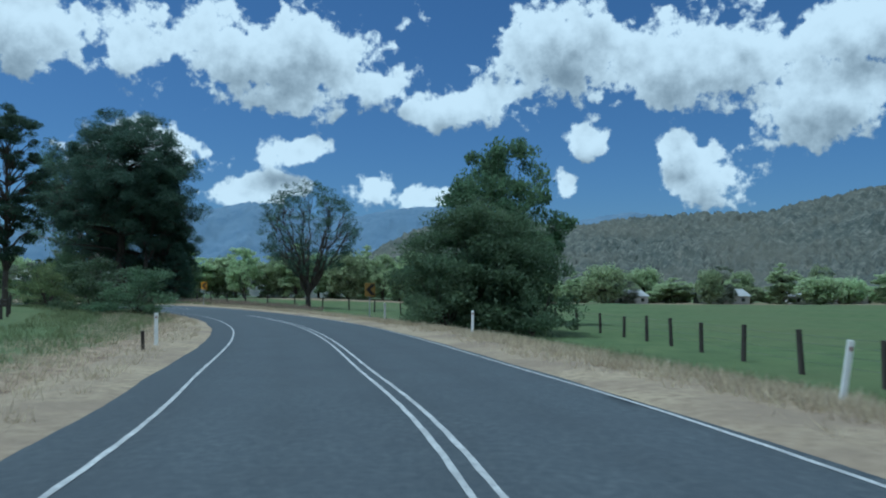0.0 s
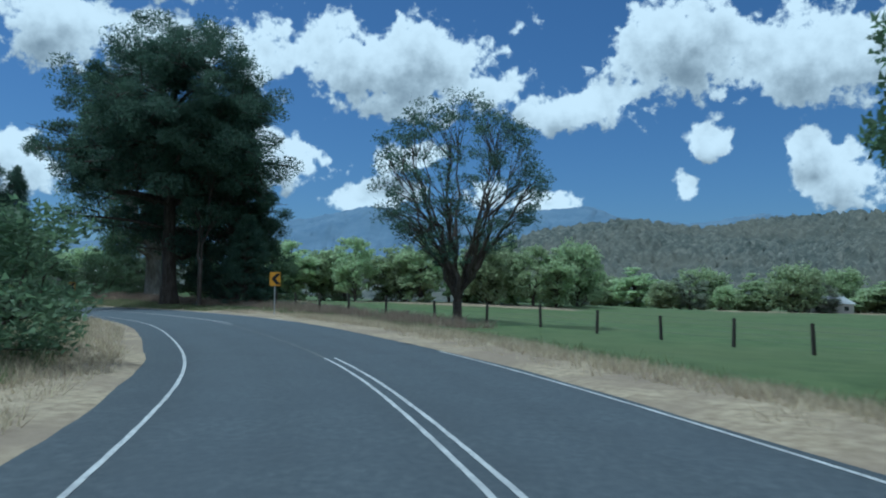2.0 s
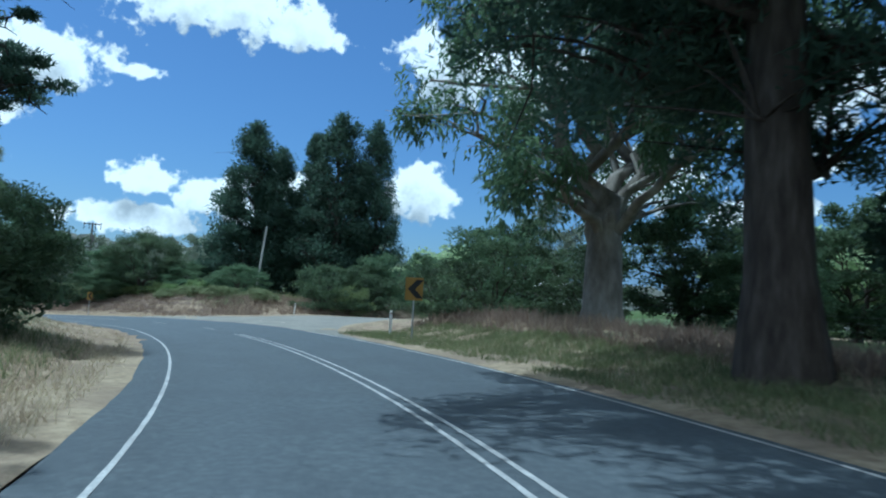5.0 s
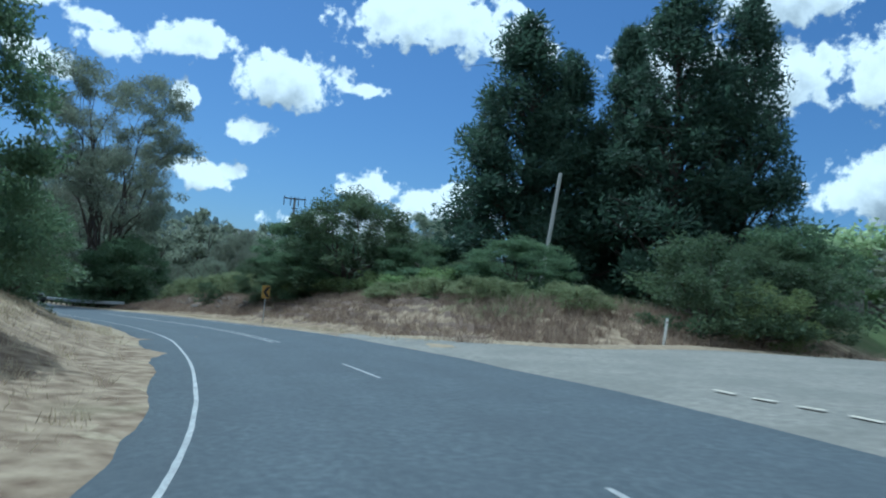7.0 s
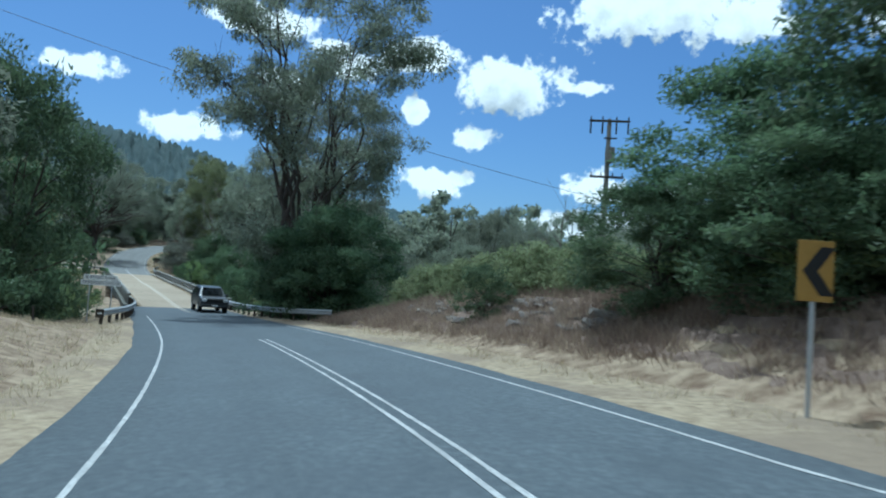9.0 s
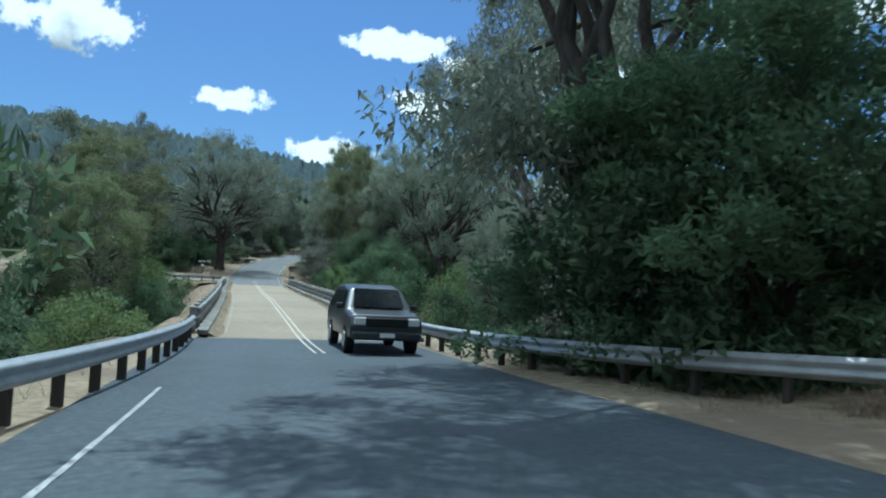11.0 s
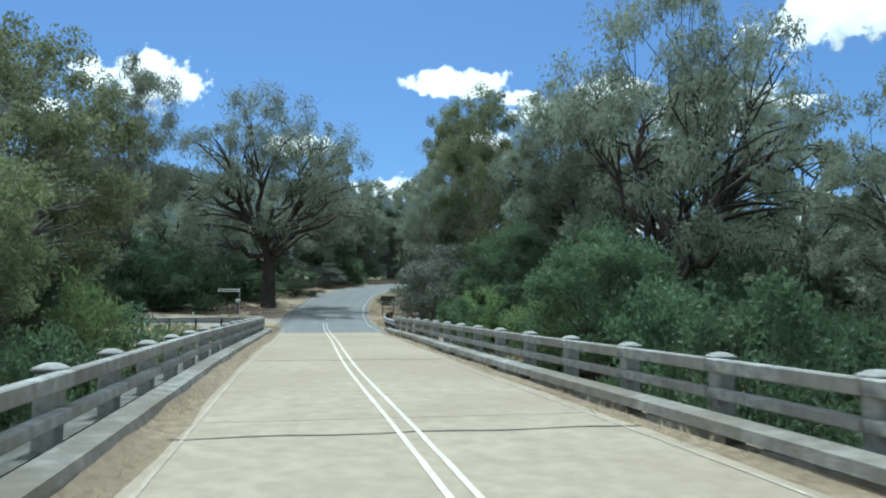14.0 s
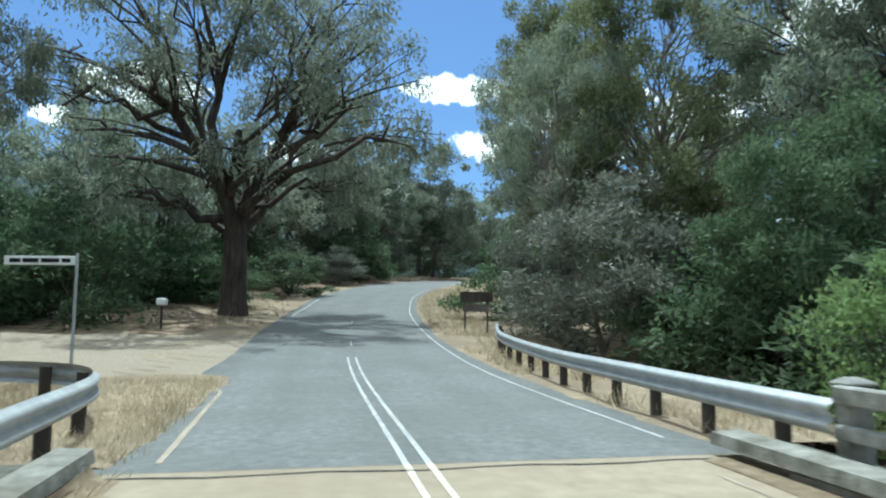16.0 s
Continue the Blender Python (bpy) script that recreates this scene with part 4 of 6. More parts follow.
# ---- guard rails ----
def guard_rail(pts, post_every=1.5, label="galvanised steel guard rail on short posts", h=0.72, marker=False):
    g = empty("guard_rail", label, "guard rail", "guard rails by the bridge")
    P = catmull(pts, 0.5)
    z = P[:, 2]
    t = np.gradient(P[:, :2], axis=0)
    t /= np.linalg.norm(t, axis=1)[:, None]
    nr = np.stack([t[:, 1], -t[:, 0]], 1)
    prof = [(0.0, -0.16), (0.04, -0.12), (0.085, -0.10), (0.085, -0.06), (0.03, -0.02), (0.03, 0.02), (0.085, 0.06), (0.085, 0.10), (0.04, 0.12), (0.0, 0.16)]
    V = np.stack([np.column_stack([P[:, 0] + nr[:, 0] * o, P[:, 1] + nr[:, 1] * o, z + h - 0.16 + dz]) for o, dz in prof], 1)
    m, n = len(prof), len(P)
    i = (np.arange(n - 1)[:, None] * m + np.arange(m - 1)[None, :]).ravel()
    F = np.stack([i, i + m, i + m + 1, i + 1], 1)
    child("beam", mesh_from("beam", V.reshape(-1, 3), F, M["steel"], True), g, "corrugated steel beam")
    bm = bmesh.new()
    box(bm, (0.10, 0.14, h + 0.35), (0, 0, (h + 0.35) / 2 - 0.4), bevel=0.01)
    me = bpy.data.meshes.new("post")
    bm.to_mesh(me)
    bm.free()
    me.materials.append(M["timber"])
    acc = 0.3
    L = np.concatenate([[0], np.cumsum(np.linalg.norm(np.diff(P[:, :2], axis=0), axis=1))])
    while acc < L[-1]:
        x, y, zz = (float(np.interp(acc, L, P[:, k])) for k in range(3))
        tx, ty = (float(np.interp(acc, L, t[:, k])) for k in range(2))
        child("post", me, g, m=Matrix.Translation((x - ty * 0.08, y + tx * 0.08, zz)) @ Matrix.Rotation(math.atan2(ty, tx), 4, "Z"))
        acc += post_every
    bm = bmesh.new()
    q = P[0]
    rot = Matrix.Rotation(math.atan2(t[0][1], t[0][0]), 4, "Z")
    box(bm, (0.35, 0.16, 0.34), (q[0] - t[0][0] * 0.15, q[1] - t[0][1] * 0.15, q[2] + h - 0.16), rot, bevel=0.04)
    part("end_terminal", bm, M["steel"], g)
    if marker:
        bm = bmesh.new()
        box(bm, (0.06, 0.34, 0.38), (q[0] - t[0][0] * 0.38, q[1] - t[0][1] * 0.38, q[2] + h - 0.17), rot, bevel=0.01)
        plate = part("end_marker", bm, M["timber"], g, "dark square end plate")
        bm = bmesh.new()
        box(bm, (0.012, 0.2, 0.05), (q[0] - t[0][0] * 0.42, q[1] - t[0][1] * 0.42, q[2] + h - 0.17), rot)
        part("marker_bar", bm, M["sign_white"], plate, "white bar")
    return g


def rp(s, d, lift=0.0):
    return tuple(float(v) for v in on_road(s, d, lift))


sd0, sd1 = S_DECK
# the beam's open side faces the road: list right-hand rails against the direction of travel
guard_rail([rp(sd0 - 0.1, 3.42), rp(sd0 - 4, 3.45), rp(sd0 - 9, 3.75), rp(sd0 - 13, 4.6), rp(sd0 - 17, 6.3)])
guard_rail([rp(sd0 - 21.5, -5.3), rp(sd0 - 17, -4.4), rp(sd0 - 11, -3.8), rp(sd0 - 5, -3.5), rp(sd0 - 0.1, -3.42)], marker=True)
guard_rail([rp(sd1 + 18, 5.0), rp(sd1 + 14, 4.3), rp(sd1 + 8, 3.85), rp(sd1 + 3, 3.6), rp(sd1 - 1.3, 3.45)])
guard_rail([rp(sd1 - 1.3, -3.42), rp(sd1 + 2.5, -3.7), rp(sd1 + 4.6, -4.8), rp(sd1 + 5.3, -7.0), rp(sd1 + 4.5, -10.0), rp(sd1 + 3.0, -13.0)])


# ---- small road furniture ----
def guide_post(x, y, lean=(0, 0), h=1.0):
    g = empty("guide_post", "white flexible roadside guide post with a red reflector", "guide post", "guide posts")
    bm = bmesh.new()
    box(bm, (0.11, 0.035, h + 0.2), (0, 0, h / 2 - 0.1), bevel=0.01)
    part("stake", bm, M["white"], g)
    bm = bmesh.new()
    box(bm, (0.045, 0.012, 0.07), (0, -0.022, h - 0.13), bevel=0.004)
    part("reflector", bm, M["red"], g, "red reflector")
    k, d, dist = nearest(np.array([x]), np.array([y]))
    z = on_road(RS[k], d)[0, 2] if dist[0] < 6 else land1(x, y)
    g.matrix_basis = Matrix.Translation((x, y, z)) @ Matrix.Rotation(math.atan2(RT[k[0]][1], RT[k[0]][0]) - math.pi / 2, 4, "Z") @ pose(0, 0, 0, lean[0], lean[1], 0)


for x, y, lean in ((1.2, 30.4, (0, 1)), (-8.65, 22.5, (0, -1)), (5.9, 11.1, (3, 9)), (-3.4, 43.5, (0, 0)), (-57.5, 103.5, (0, 0)), (-83.6, 121.8, (2, 4)), (-232.0, 93.5, (0, 0))):
    guide_post(x, y, lean)


def peg(x, y, h=0.55):
    """A short weathered marker peg."""
    g = empty("marker_peg", "short dark weathered timber peg in the roadside sand", "peg", "marker pegs")
    bm = bmesh.new()
    box(bm, (0.09, 0.07, h + 0.25), (0, 0, (h - 0.25) / 2), bevel=0.012)
    part("stake", bm, M["timber"], g)
    g.matrix_basis = Matrix.Translation((x, y, land1(x, y))) @ pose(0, 0, 0, 4, -3, 30)


for x, y in ((-8.2, 20.4), (-133.0, 105.6)):
    peg(x, y)


def chevron_sign(x, y, zc, yaw, w=0.62, h=0.80, sheet="sign_yellow", label="yellow road sign with one black chevron on a steel post"):
    """A curve marker; zc is the height of its middle."""
    g = empty("chevron_sign", label, "road sign", "chevron signs")
    z0 = land1(x, y)
    top = zc + h / 2 - z0
    bm = bmesh.new()
    box(bm, (w, 0.012, h), (0, 0, top - h / 2), bevel=0.004)
    part("panel", bm, M[sheet], g, "yellow panel")
    bm = bmesh.new()
    a = 0.17 * w / 0.62
    for sg in (1, -1):
        vs = [bm.verts.new((px, -0.011, top - h / 2 + sg * pz)) for px, pz in ((-0.36 * w, 0), (0.12 * w, h * 0.40), (0.12 * w + 1.5 * a, h * 0.40), (-0.36 * w + 1.5 * a, 0))]
        bm.faces.new(vs if sg < 0 else vs[::-1])
    part("chevron", bm, M["sign_black"], g, "black chevron")
    bm = bmesh.new()
    rod(bm, (0, 0.04, -0.3), (0, 0.04, top - 0.05), 0.03, sides=10)
    part("post", bm, M["steel"], g)
    g.matrix_basis = Matrix.Translation((x, y, z0)) @ Matrix.Rotation(radians(yaw), 4, "Z")
    return g


chevron_sign(-4.3, 43.7, 1.8, 12, sheet="sign_faded_shaded")
chevron_sign(-25.1, 78.0, 2.5, 26)
chevron_sign(-54.6, 101.3, 2.3, 36, sheet="sign_faded_shaded")
chevron_sign(-108.6, 118.1, 1.1, 72, 0.46, 0.76, "sign_faded_shaded", label="faded yellow chevron road sign below the bank, shade in its colour")


def lettered_board(holder, text, w, h, at):
    bm = bmesh.new()
    box(bm, (w, 0.015, h), at, bevel=0.006)
    board = part("board", bm, M["sign_white"], holder, "white board")
    words = []
    for word in text.split():
        cu = bpy.data.curves.new("lettering", "FONT")
        cu.body, cu.size, cu.align_y, cu.extrude = word, h * 0.82, "CENTER", 0.001
        tmp = bpy.data.objects.new("tmp", cu)
        scene.collection.objects.link(tmp)
        bpy.context.view_layer.update()
        me = bpy.data.meshes.new_from_object(tmp.evaluated_get(bpy.context.evaluated_depsgraph_get()))
        bpy.data.objects.remove(tmp)
        me.materials.clear()
        me.materials.append(M["sign_black"])
        words.append((me, max(v.co.x for v in me.vertices)))
    gap = h * 0.3
    run = sum(n for _, n in words) + gap * (len(words) - 1)
    k = min(1.0, w * 0.94 / run)
    x = -run / 2
    for me, n in words:
        o = child("lettering", me, board, "black capital letters")
        o.matrix_basis = Matrix.Translation((at[0] + x * k, at[1] - 0.012, at[2])) @ pose(0, 0, 0, 90) @ Matrix.Diagonal((k, 1, 1, 1))
        x += n + gap


nb = empty("name_board", "white river and bridge name boards with black lettering on two posts", "sign")
lettered_board(nb, "BUFFALO RIVER", 1.55, 0.24, (-0.02, -0.04, 2.12))
lettered_board(nb, "OSBORNES BRIDGE", 1.85, 0.24, (0.02, -0.04, 1.86))
for dx in (-0.5, 0.52):
    bm = bmesh.new()
    rod(bm, (dx, 0, -0.4), (dx, 0, 2.2), 0.03, sides=10)
    part("post", bm, M["steel"], nb)
nb.matrix_basis = Matrix.Translation((-140.8, 107.1, land1(-140.8, 107.1))) @ Matrix.Rotation(radians(80), 4, "Z")

ss = empty("street_sign", "white street name blade on a grey steel post", "sign")
bm = bmesh.new()
rod(bm, (0, 0, -0.4), (0, 0, 2.5), 0.03, sides=10)
part("post", bm, M["steel"], ss)
bm = bmesh.new()
box(bm, (1.35, 0.02, 0.17), (-0.68, 0, 2.36), bevel=0.006)
part("blade", bm, M["sign_white"], ss, "white blade")
bm = bmesh.new()
for a, w in ((-1.15, 0.2), (-0.86, 0.3), (-0.5, 0.34), (-0.2, 0.16)):
    box(bm, (w, 0.004, 0.075), (a, -0.012, 2.36))
part("lettering_bar", bm, M["sign_black"], ss, "dark bars of lettering")
ss.matrix_basis = Matrix.Translation((-228.0, 97.4, land1(-228, 97.4))) @ Matrix.Rotation(radians(88), 4, "Z")

bs = empty("road_sign", "brown-backed sign seen edge on, on two posts", "sign")
bm = bmesh.new()
box(bm, (1.3, 0.02, 0.42), (0, 0, 1.5), bevel=0.005)
part("panel", bm, M["timber"], bs)
bm = bmesh.new()
box(bm, (1.1, 0.02, 0.3), (0, 0, 1.06), bevel=0.005)
part("lower_panel", bm, M["rock"], bs)
for dx in (-0.45, 0.45):
    bm = bmesh.new()
    rod(bm, (dx, 0.03, -0.4), (dx, 0.03, 1.65), 0.035, sides=8)
    part("post", bm, M["timber"], bs)
bs.matrix_basis = Matrix.Translation((-243.5, 106.6, land1(-243.5, 106.6))) @ Matrix.Rotation(radians(88), 4, "Z")

mb = empty("mail_box", "small white roadside letter box on a post", "letter box")
bm = bmesh.new()
box(bm, (0.5, 0.36, 0.3), (0, 0, 1.1), bevel=0.05)
part("box", bm, M["white"], mb)
bm = bmesh.new()
rod(bm, (0, 0, -0.3), (0, 0, 0.98), 0.05, sides=8)
part("post", bm, M["timber"], mb)
mb.matrix_basis = Matrix.Translation((-244.8, 93.8, land1(-244.8, 93.8)))

ys = empty("warning_sign", "small yellow warning sign on a post beside the far bend", "road sign")
bm = bmesh.new()
box(bm, (0.6, 0.015, 0.6), (0, 0, 1.9), Matrix.Rotation(radians(45), 4, "Y"), bevel=0.01)
part("panel", bm, M["sign_yellow"], ys)
bm = bmesh.new()
rod(bm, (0, 0.03, -0.3), (0, 0.03, 1.9), 0.03, sides=8)
part("post", bm, M["steel"], ys)
ys.matrix_basis = Matrix.Translation((-284, 101.5, land1(-284, 101.5))) @ Matrix.Rotation(radians(85), 4, "Z")


# ---- fence ----
def make_fence(pts, spacing=3.65, label="post and wire stock fence of dark round timber posts"):
    f = empty("fence", label, "fence")
    P = catmull(pts, 0.5)
    L = np.concatenate([[0], np.cumsum(np.linalg.norm(np.diff(P, axis=0), axis=1))])
    n = int(L[-1] / spacing)
    tops = []
    bm = bmesh.new()
    rod(bm, (0, 0, -0.4), (0, 0, 1.15), 0.085, 0.075, sides=9)
    me = bpy.data.meshes.new("post")
    bm.to_mesh(me)
    bm.free()
    me.materials.append(M["timber"])
    for k in range(n + 1):
        x, y = float(np.interp(k * spacing, L, P[:, 0])), float(np.interp(k * spacing, L, P[:, 1]))
        z = land1(x, y)
        child("post", me, f, m=Matrix.Translation((x, y, z)) @ pose(0, 0, 0, 2 * math.sin(k * 3.7), 2 * math.cos(k * 2.3), k * 40) @ Matrix.Diagonal((1, 1, 1 + 0.06 * math.sin(k * 1.9), 1)))
        tops.append((x, y, z))
    for h in (0.35, 0.6, 0.85, 1.05):
        V, F = tube(np.array(tops) + np.array((0, 0, h)), np.full(len(tops), 0.004), 4)
        child("wire", mesh_from("wire", V, F, M["wire"]), f)


make_fence([(11.2, -5.2), (10.2, 8), (9.6, 25), (9.2, 40), (6.0, 54), (0.4, 66.7), (-8.5, 75.5), (-14.5, 79.4), (-19.8, 81.9), (-26, 87.0), (-33, 94.5), (-38, 103), (-46, 112)])
make_fence([(-17, 5), (-19, 22), (-23, 38), (-29, 50)], 4.0, "old wire fence on thin dark posts beside the green field")


def rail_fence(pts):
    """A post and three-rail timber fence."""
    f = empty("rail_fence", "dark weathered timber post and three-rail fence beside the side road", "fence")
    for (x0, y0), (x1, y1) in zip(pts, pts[1:]):
        yaw = math.atan2(y1 - y0, x1 - x0)
        a, b = Vector((x0, y0, land1(x0, y0))), Vector((x1, y1, land1(x1, y1)))
        bm = bmesh.new()
        box(bm, (0.16, 0.12, 1.65), (0, 0, 0.42), bevel=0.015)
        part("post", bm, M["pole_timber"], f).matrix_basis = Matrix.Translation(a) @ Matrix.Rotation(yaw, 4, "Z")
        for h in (0.35, 0.72, 1.08):
            bm = bmesh.new()
            box(bm, ((b - a).length + 0.1, 0.05, 0.17), bevel=0.01)
            tilt = math.atan2(b.z - a.z, math.hypot(x1 - x0, y1 - y0))
            part("rail", bm, M["timber"], f).matrix_basis = Matrix.Translation((a + b) / 2 + Vector((0, 0, h))) @ Matrix.Rotation(yaw, 4, "Z") @ Matrix.Rotation(-tilt, 4, "Y") @ Matrix.Translation((0, -0.09, 0))


def paling_fence(p, q, h=1.6):
    """A close-boarded fence of grey palings."""
    f = empty("paling_fence", "grey weathered close-boarded paling fence", "fence")
    p, q = Vector((*p, 0)), Vector((*q, 0))
    n = int((q - p).length / 0.13)
    yaw = math.atan2(q.y - p.y, q.x - p.x)
    bm = bmesh.new()
    box(bm, (0.12, 0.018, h + 0.2), (0, 0, h / 2 - 0.1), bevel=0.004)
    me = bpy.data.meshes.new("paling")
    bm.to_mesh(me)
    bm.free()
    me.materials.append(M["pole_timber"])
    for k in range(n):
        c = p.lerp(q, (k + 0.5) / n)
        child("paling", me, f, m=Matrix.Translation((c.x, c.y, land1(c.x, c.y) + 0.03 * math.sin(k * 2.3))) @ Matrix.Rotation(yaw, 4, "Z"))
    for hh in (0.4, 1.3):
        bm = bmesh.new()
        box(bm, ((q - p).length, 0.05, 0.09), bevel=0.008)
        m = (p + q) / 2
        part("rail", bm, M["timber"], f).matrix_basis = Matrix.Translation((m.x, m.y, land1(m.x, m.y) + hh)) @ Matrix.Rotation(yaw, 4, "Z") @ Matrix.Translation((0, 0.05, 0))


rail_fence([(-86.6, 144.2), (-84.4, 145.0), (-82.2, 145.8), (-80.0, 146.6), (-77.8, 147.4)])
paling_fence((-89.6, 142.8), (-86.8, 144.0))


# ---- power poles ----
def power_pole(x, y, ztop, lean=(0, 0), arms=True):
    g = empty("power_pole", "grey timber power pole with crossarms and a transformer" if arms else "plain pale leaning timber pole", "power pole")
    z0 = land1(x, y)
    H = ztop - z0
    bm = bmesh.new()
    rod(bm, (0, 0, -1), (0, 0, H), 0.17 if arms else 0.125, 0.12 if arms else 0.095, sides=12)
    part("pole", bm, M["pole_timber" if arms else "pale_timber"], g)
    if arms:
        for zz, w in ((H - 0.15, 2.3), (H - 3.4, 1.9)):
            bm = bmesh.new()
            box(bm, (w, 0.1, 0.12), (0, -0.16, zz), bevel=0.01)
            part("crossarm", bm, M["timber"], g)
            for dx in (-w * 0.46, -w * 0.17, w * 0.17, w * 0.46):
                bm = bmesh.new()
                for q in range(4):
                    rod(bm, (dx, -0.16, zz + 0.07 + q * 0.05), (dx, -0.16, zz + 0.105 + q * 0.05), 0.055, 0.03, sides=8)
                if zz > H - 1:
                    rod(bm, (dx, -0.2, zz - 0.1), (dx, -0.2, zz - 0.75), 0.05, 0.05, sides=8)
                part("insulator", bm, M["sign_black"], g)
        bm = bmesh.new()
        rod(bm, (0.1, -0.42, H - 2.55), (0.1, -0.42, H - 1.75), 0.28, sides=14)
        box(bm, (0.3, 0.3, 0.06), (0.1, -0.3, H - 2.6))
        part("transformer", bm, M["pole_timber"], g, "grey transformer can")
        bm = bmesh.new()
        box(bm, (0.7, 0.08, 0.08), (0.1, -0.16, H - 1.15))
        part("bracket", bm, M["timber"], g)
    g.matrix_basis = Matrix.Translation((x, y, z0)) @ pose(0, 0, 0, lean[0], lean[1], 62)
    return g


power_pole(-138.5, 133.3, 10.9)
power_pole(-96.0, 127.8, 8.75, (3.0, 5.0), False)


def cable(p, q, sag, label):
    u = np.linspace(0, 1, 24)[:, None]
    P = np.array(p) * (1 - u) + np.array(q) * u
    P[:, 2] -= sag * 4 * (u * (1 - u))[:, 0]
    V, F = tube(P, np.full(24, 0.013), 5)
    tagged(new("power_cable", mesh_from("power_cable", V, F, M["wire"])), label, "cable", "power cables")


cable((-138.5, 133.0, 6.2), (-139.5, 85.0, 16.0), 1.0, "thin black overhead cable sagging across the road")


# ---- the car on the bridge ----
def make_car(x, y, z, yaw):
    c = empty("car", "dark grey four-wheel-drive wagon with tinted glass driving over the bridge", "car")
    prof = [(-2.3, 0.42), (-2.35, 0.75), (-2.2, 1.02), (-1.15, 1.12), (-0.55, 1.68), (0.4, 1.80), (1.7, 1.76), (2.15, 1.2), (2.3, 1.0), (2.3, 0.42)]
    bm = bmesh.new()
    rows = []
    for sx in (-0.93, -0.80, 0.80, 0.93):
        row = []
        for py, pz in prof:
            k = 0.80 if pz > 1.3 else 1.0
            xx = sx * k
            zz = pz - (0.05 if abs(sx) > 0.9 and pz > 0.9 else 0)
            row.append(bm.verts.new((xx, py, zz)))
        rows.append(row)
    m = len(prof)
    for a, b in zip(rows, rows[1:]):
        for j in range(m):
            k = (j + 1) % m
            bm.faces.new((a[j], a[k], b[k], b[j]))
    bm.faces.new(rows[0])
    bm.faces.new(rows[-1][::-1])
    bmesh.ops.recalc_face_normals(bm, faces=bm.faces)
    sharp = [e for e in bm.edges if len(e.link_faces) == 2 and e.calc_face_angle() > 0.3]
    bmesh.ops.bevel(bm, geom=sharp, offset=0.07, segments=3, affect="EDGES", profile=0.6, clamp_overlap=True)
    part("body", bm, M["car_paint"], c, "dark grey painted body", smooth=True)
    for nm, quad in (("windscreen", [(-0.70, -1.14, 1.16), (0.70, -1.14, 1.16), (0.60, -0.60, 1.65), (-0.60, -0.60, 1.65)]),
                     ("rear_window", [(0.66, 2.10, 1.30), (-0.66, 2.10, 1.30), (-0.60, 1.78, 1.68), (0.60, 1.78, 1.68)])):
        bm = bmesh.new()
        vs = [bm.verts.new(Vector(q) + Vector((0, -0.03 if nm[0] == "w" else 0.03, 0.03))) for q in quad]
        f = bm.faces.new(vs)
        bmesh.ops.solidify(bm, geom=[f], thickness=0.01)
        part(nm, bm, M["dark_glass"], c, "tinted glass")
    for sg in (-1, 1):
        bm = bmesh.new()
        vs = [bm.verts.new((sg * (0.945 if zz < 1.3 else 0.775), yy, zz)) for yy, zz in ((-0.95, 1.16), (1.85, 1.16), (1.6, 1.62), (-0.5, 1.6))]
        f = bm.faces.new(vs)
        bmesh.ops.solidify(bm, geom=[f], thickness=0.02)
        part("side_window", bm, M["dark_glass"], c, "tinted glass")
        bm = bmesh.new()
        box(bm, (0.34, 0.08, 0.2), (sg * 0.68, -2.33, 0.86), bevel=0.03)
        part("headlight", bm, M["lamp_glass"], c, "clear headlight")
        bm = bmesh.new()
        box(bm, (0.2, 0.12, 0.16), (sg * 1.02, -0.85, 1.2), bevel=0.03)
        part("door_mirror", bm, M["car_paint"], c)
        for yy in (-1.45, 1.4):
            bm = bmesh.new()
            rod(bm, (sg * 0.72, yy, 0.36), (sg * 0.95, yy, 0.36), 0.36, sides=20)
            w = part("wheel", bm, M["tyre"], c, "black tyre")
            bm = bmesh.new()
            rod(bm, (sg * 0.94, yy, 0.36), (sg * 0.965, yy, 0.36), 0.22, sides=14)
            part("rim", bm, M["steel"], w, "steel rim")
    bm = bmesh.new()
    box(bm, (1.1, 0.06, 0.22), (0, -2.36, 0.84), bevel=0.02)
    part("grille", bm, M["sign_black"], c, "black grille")
    bm = bmesh.new()
    box(bm, (1.8, 0.22, 0.22), (0, -2.34, 0.5), bevel=0.06)
    part("bumper", bm, M["car_paint"], c)
    bm = bmesh.new()
    box(bm, (0.38, 0.02, 0.11), (0, -2.46, 0.52), bevel=0.004)
    part("number_plate", bm, M["sign_white"], c, "blank pale number plate")
    c.matrix_basis = Matrix.Translation((x, y, z)) @ Matrix.Rotation(radians(yaw), 4, "Z")


q = on_road(s_at(-156.2, 111.3), 1.5)
make_car(q[0], q[1], q[2] + 0.03, 97)


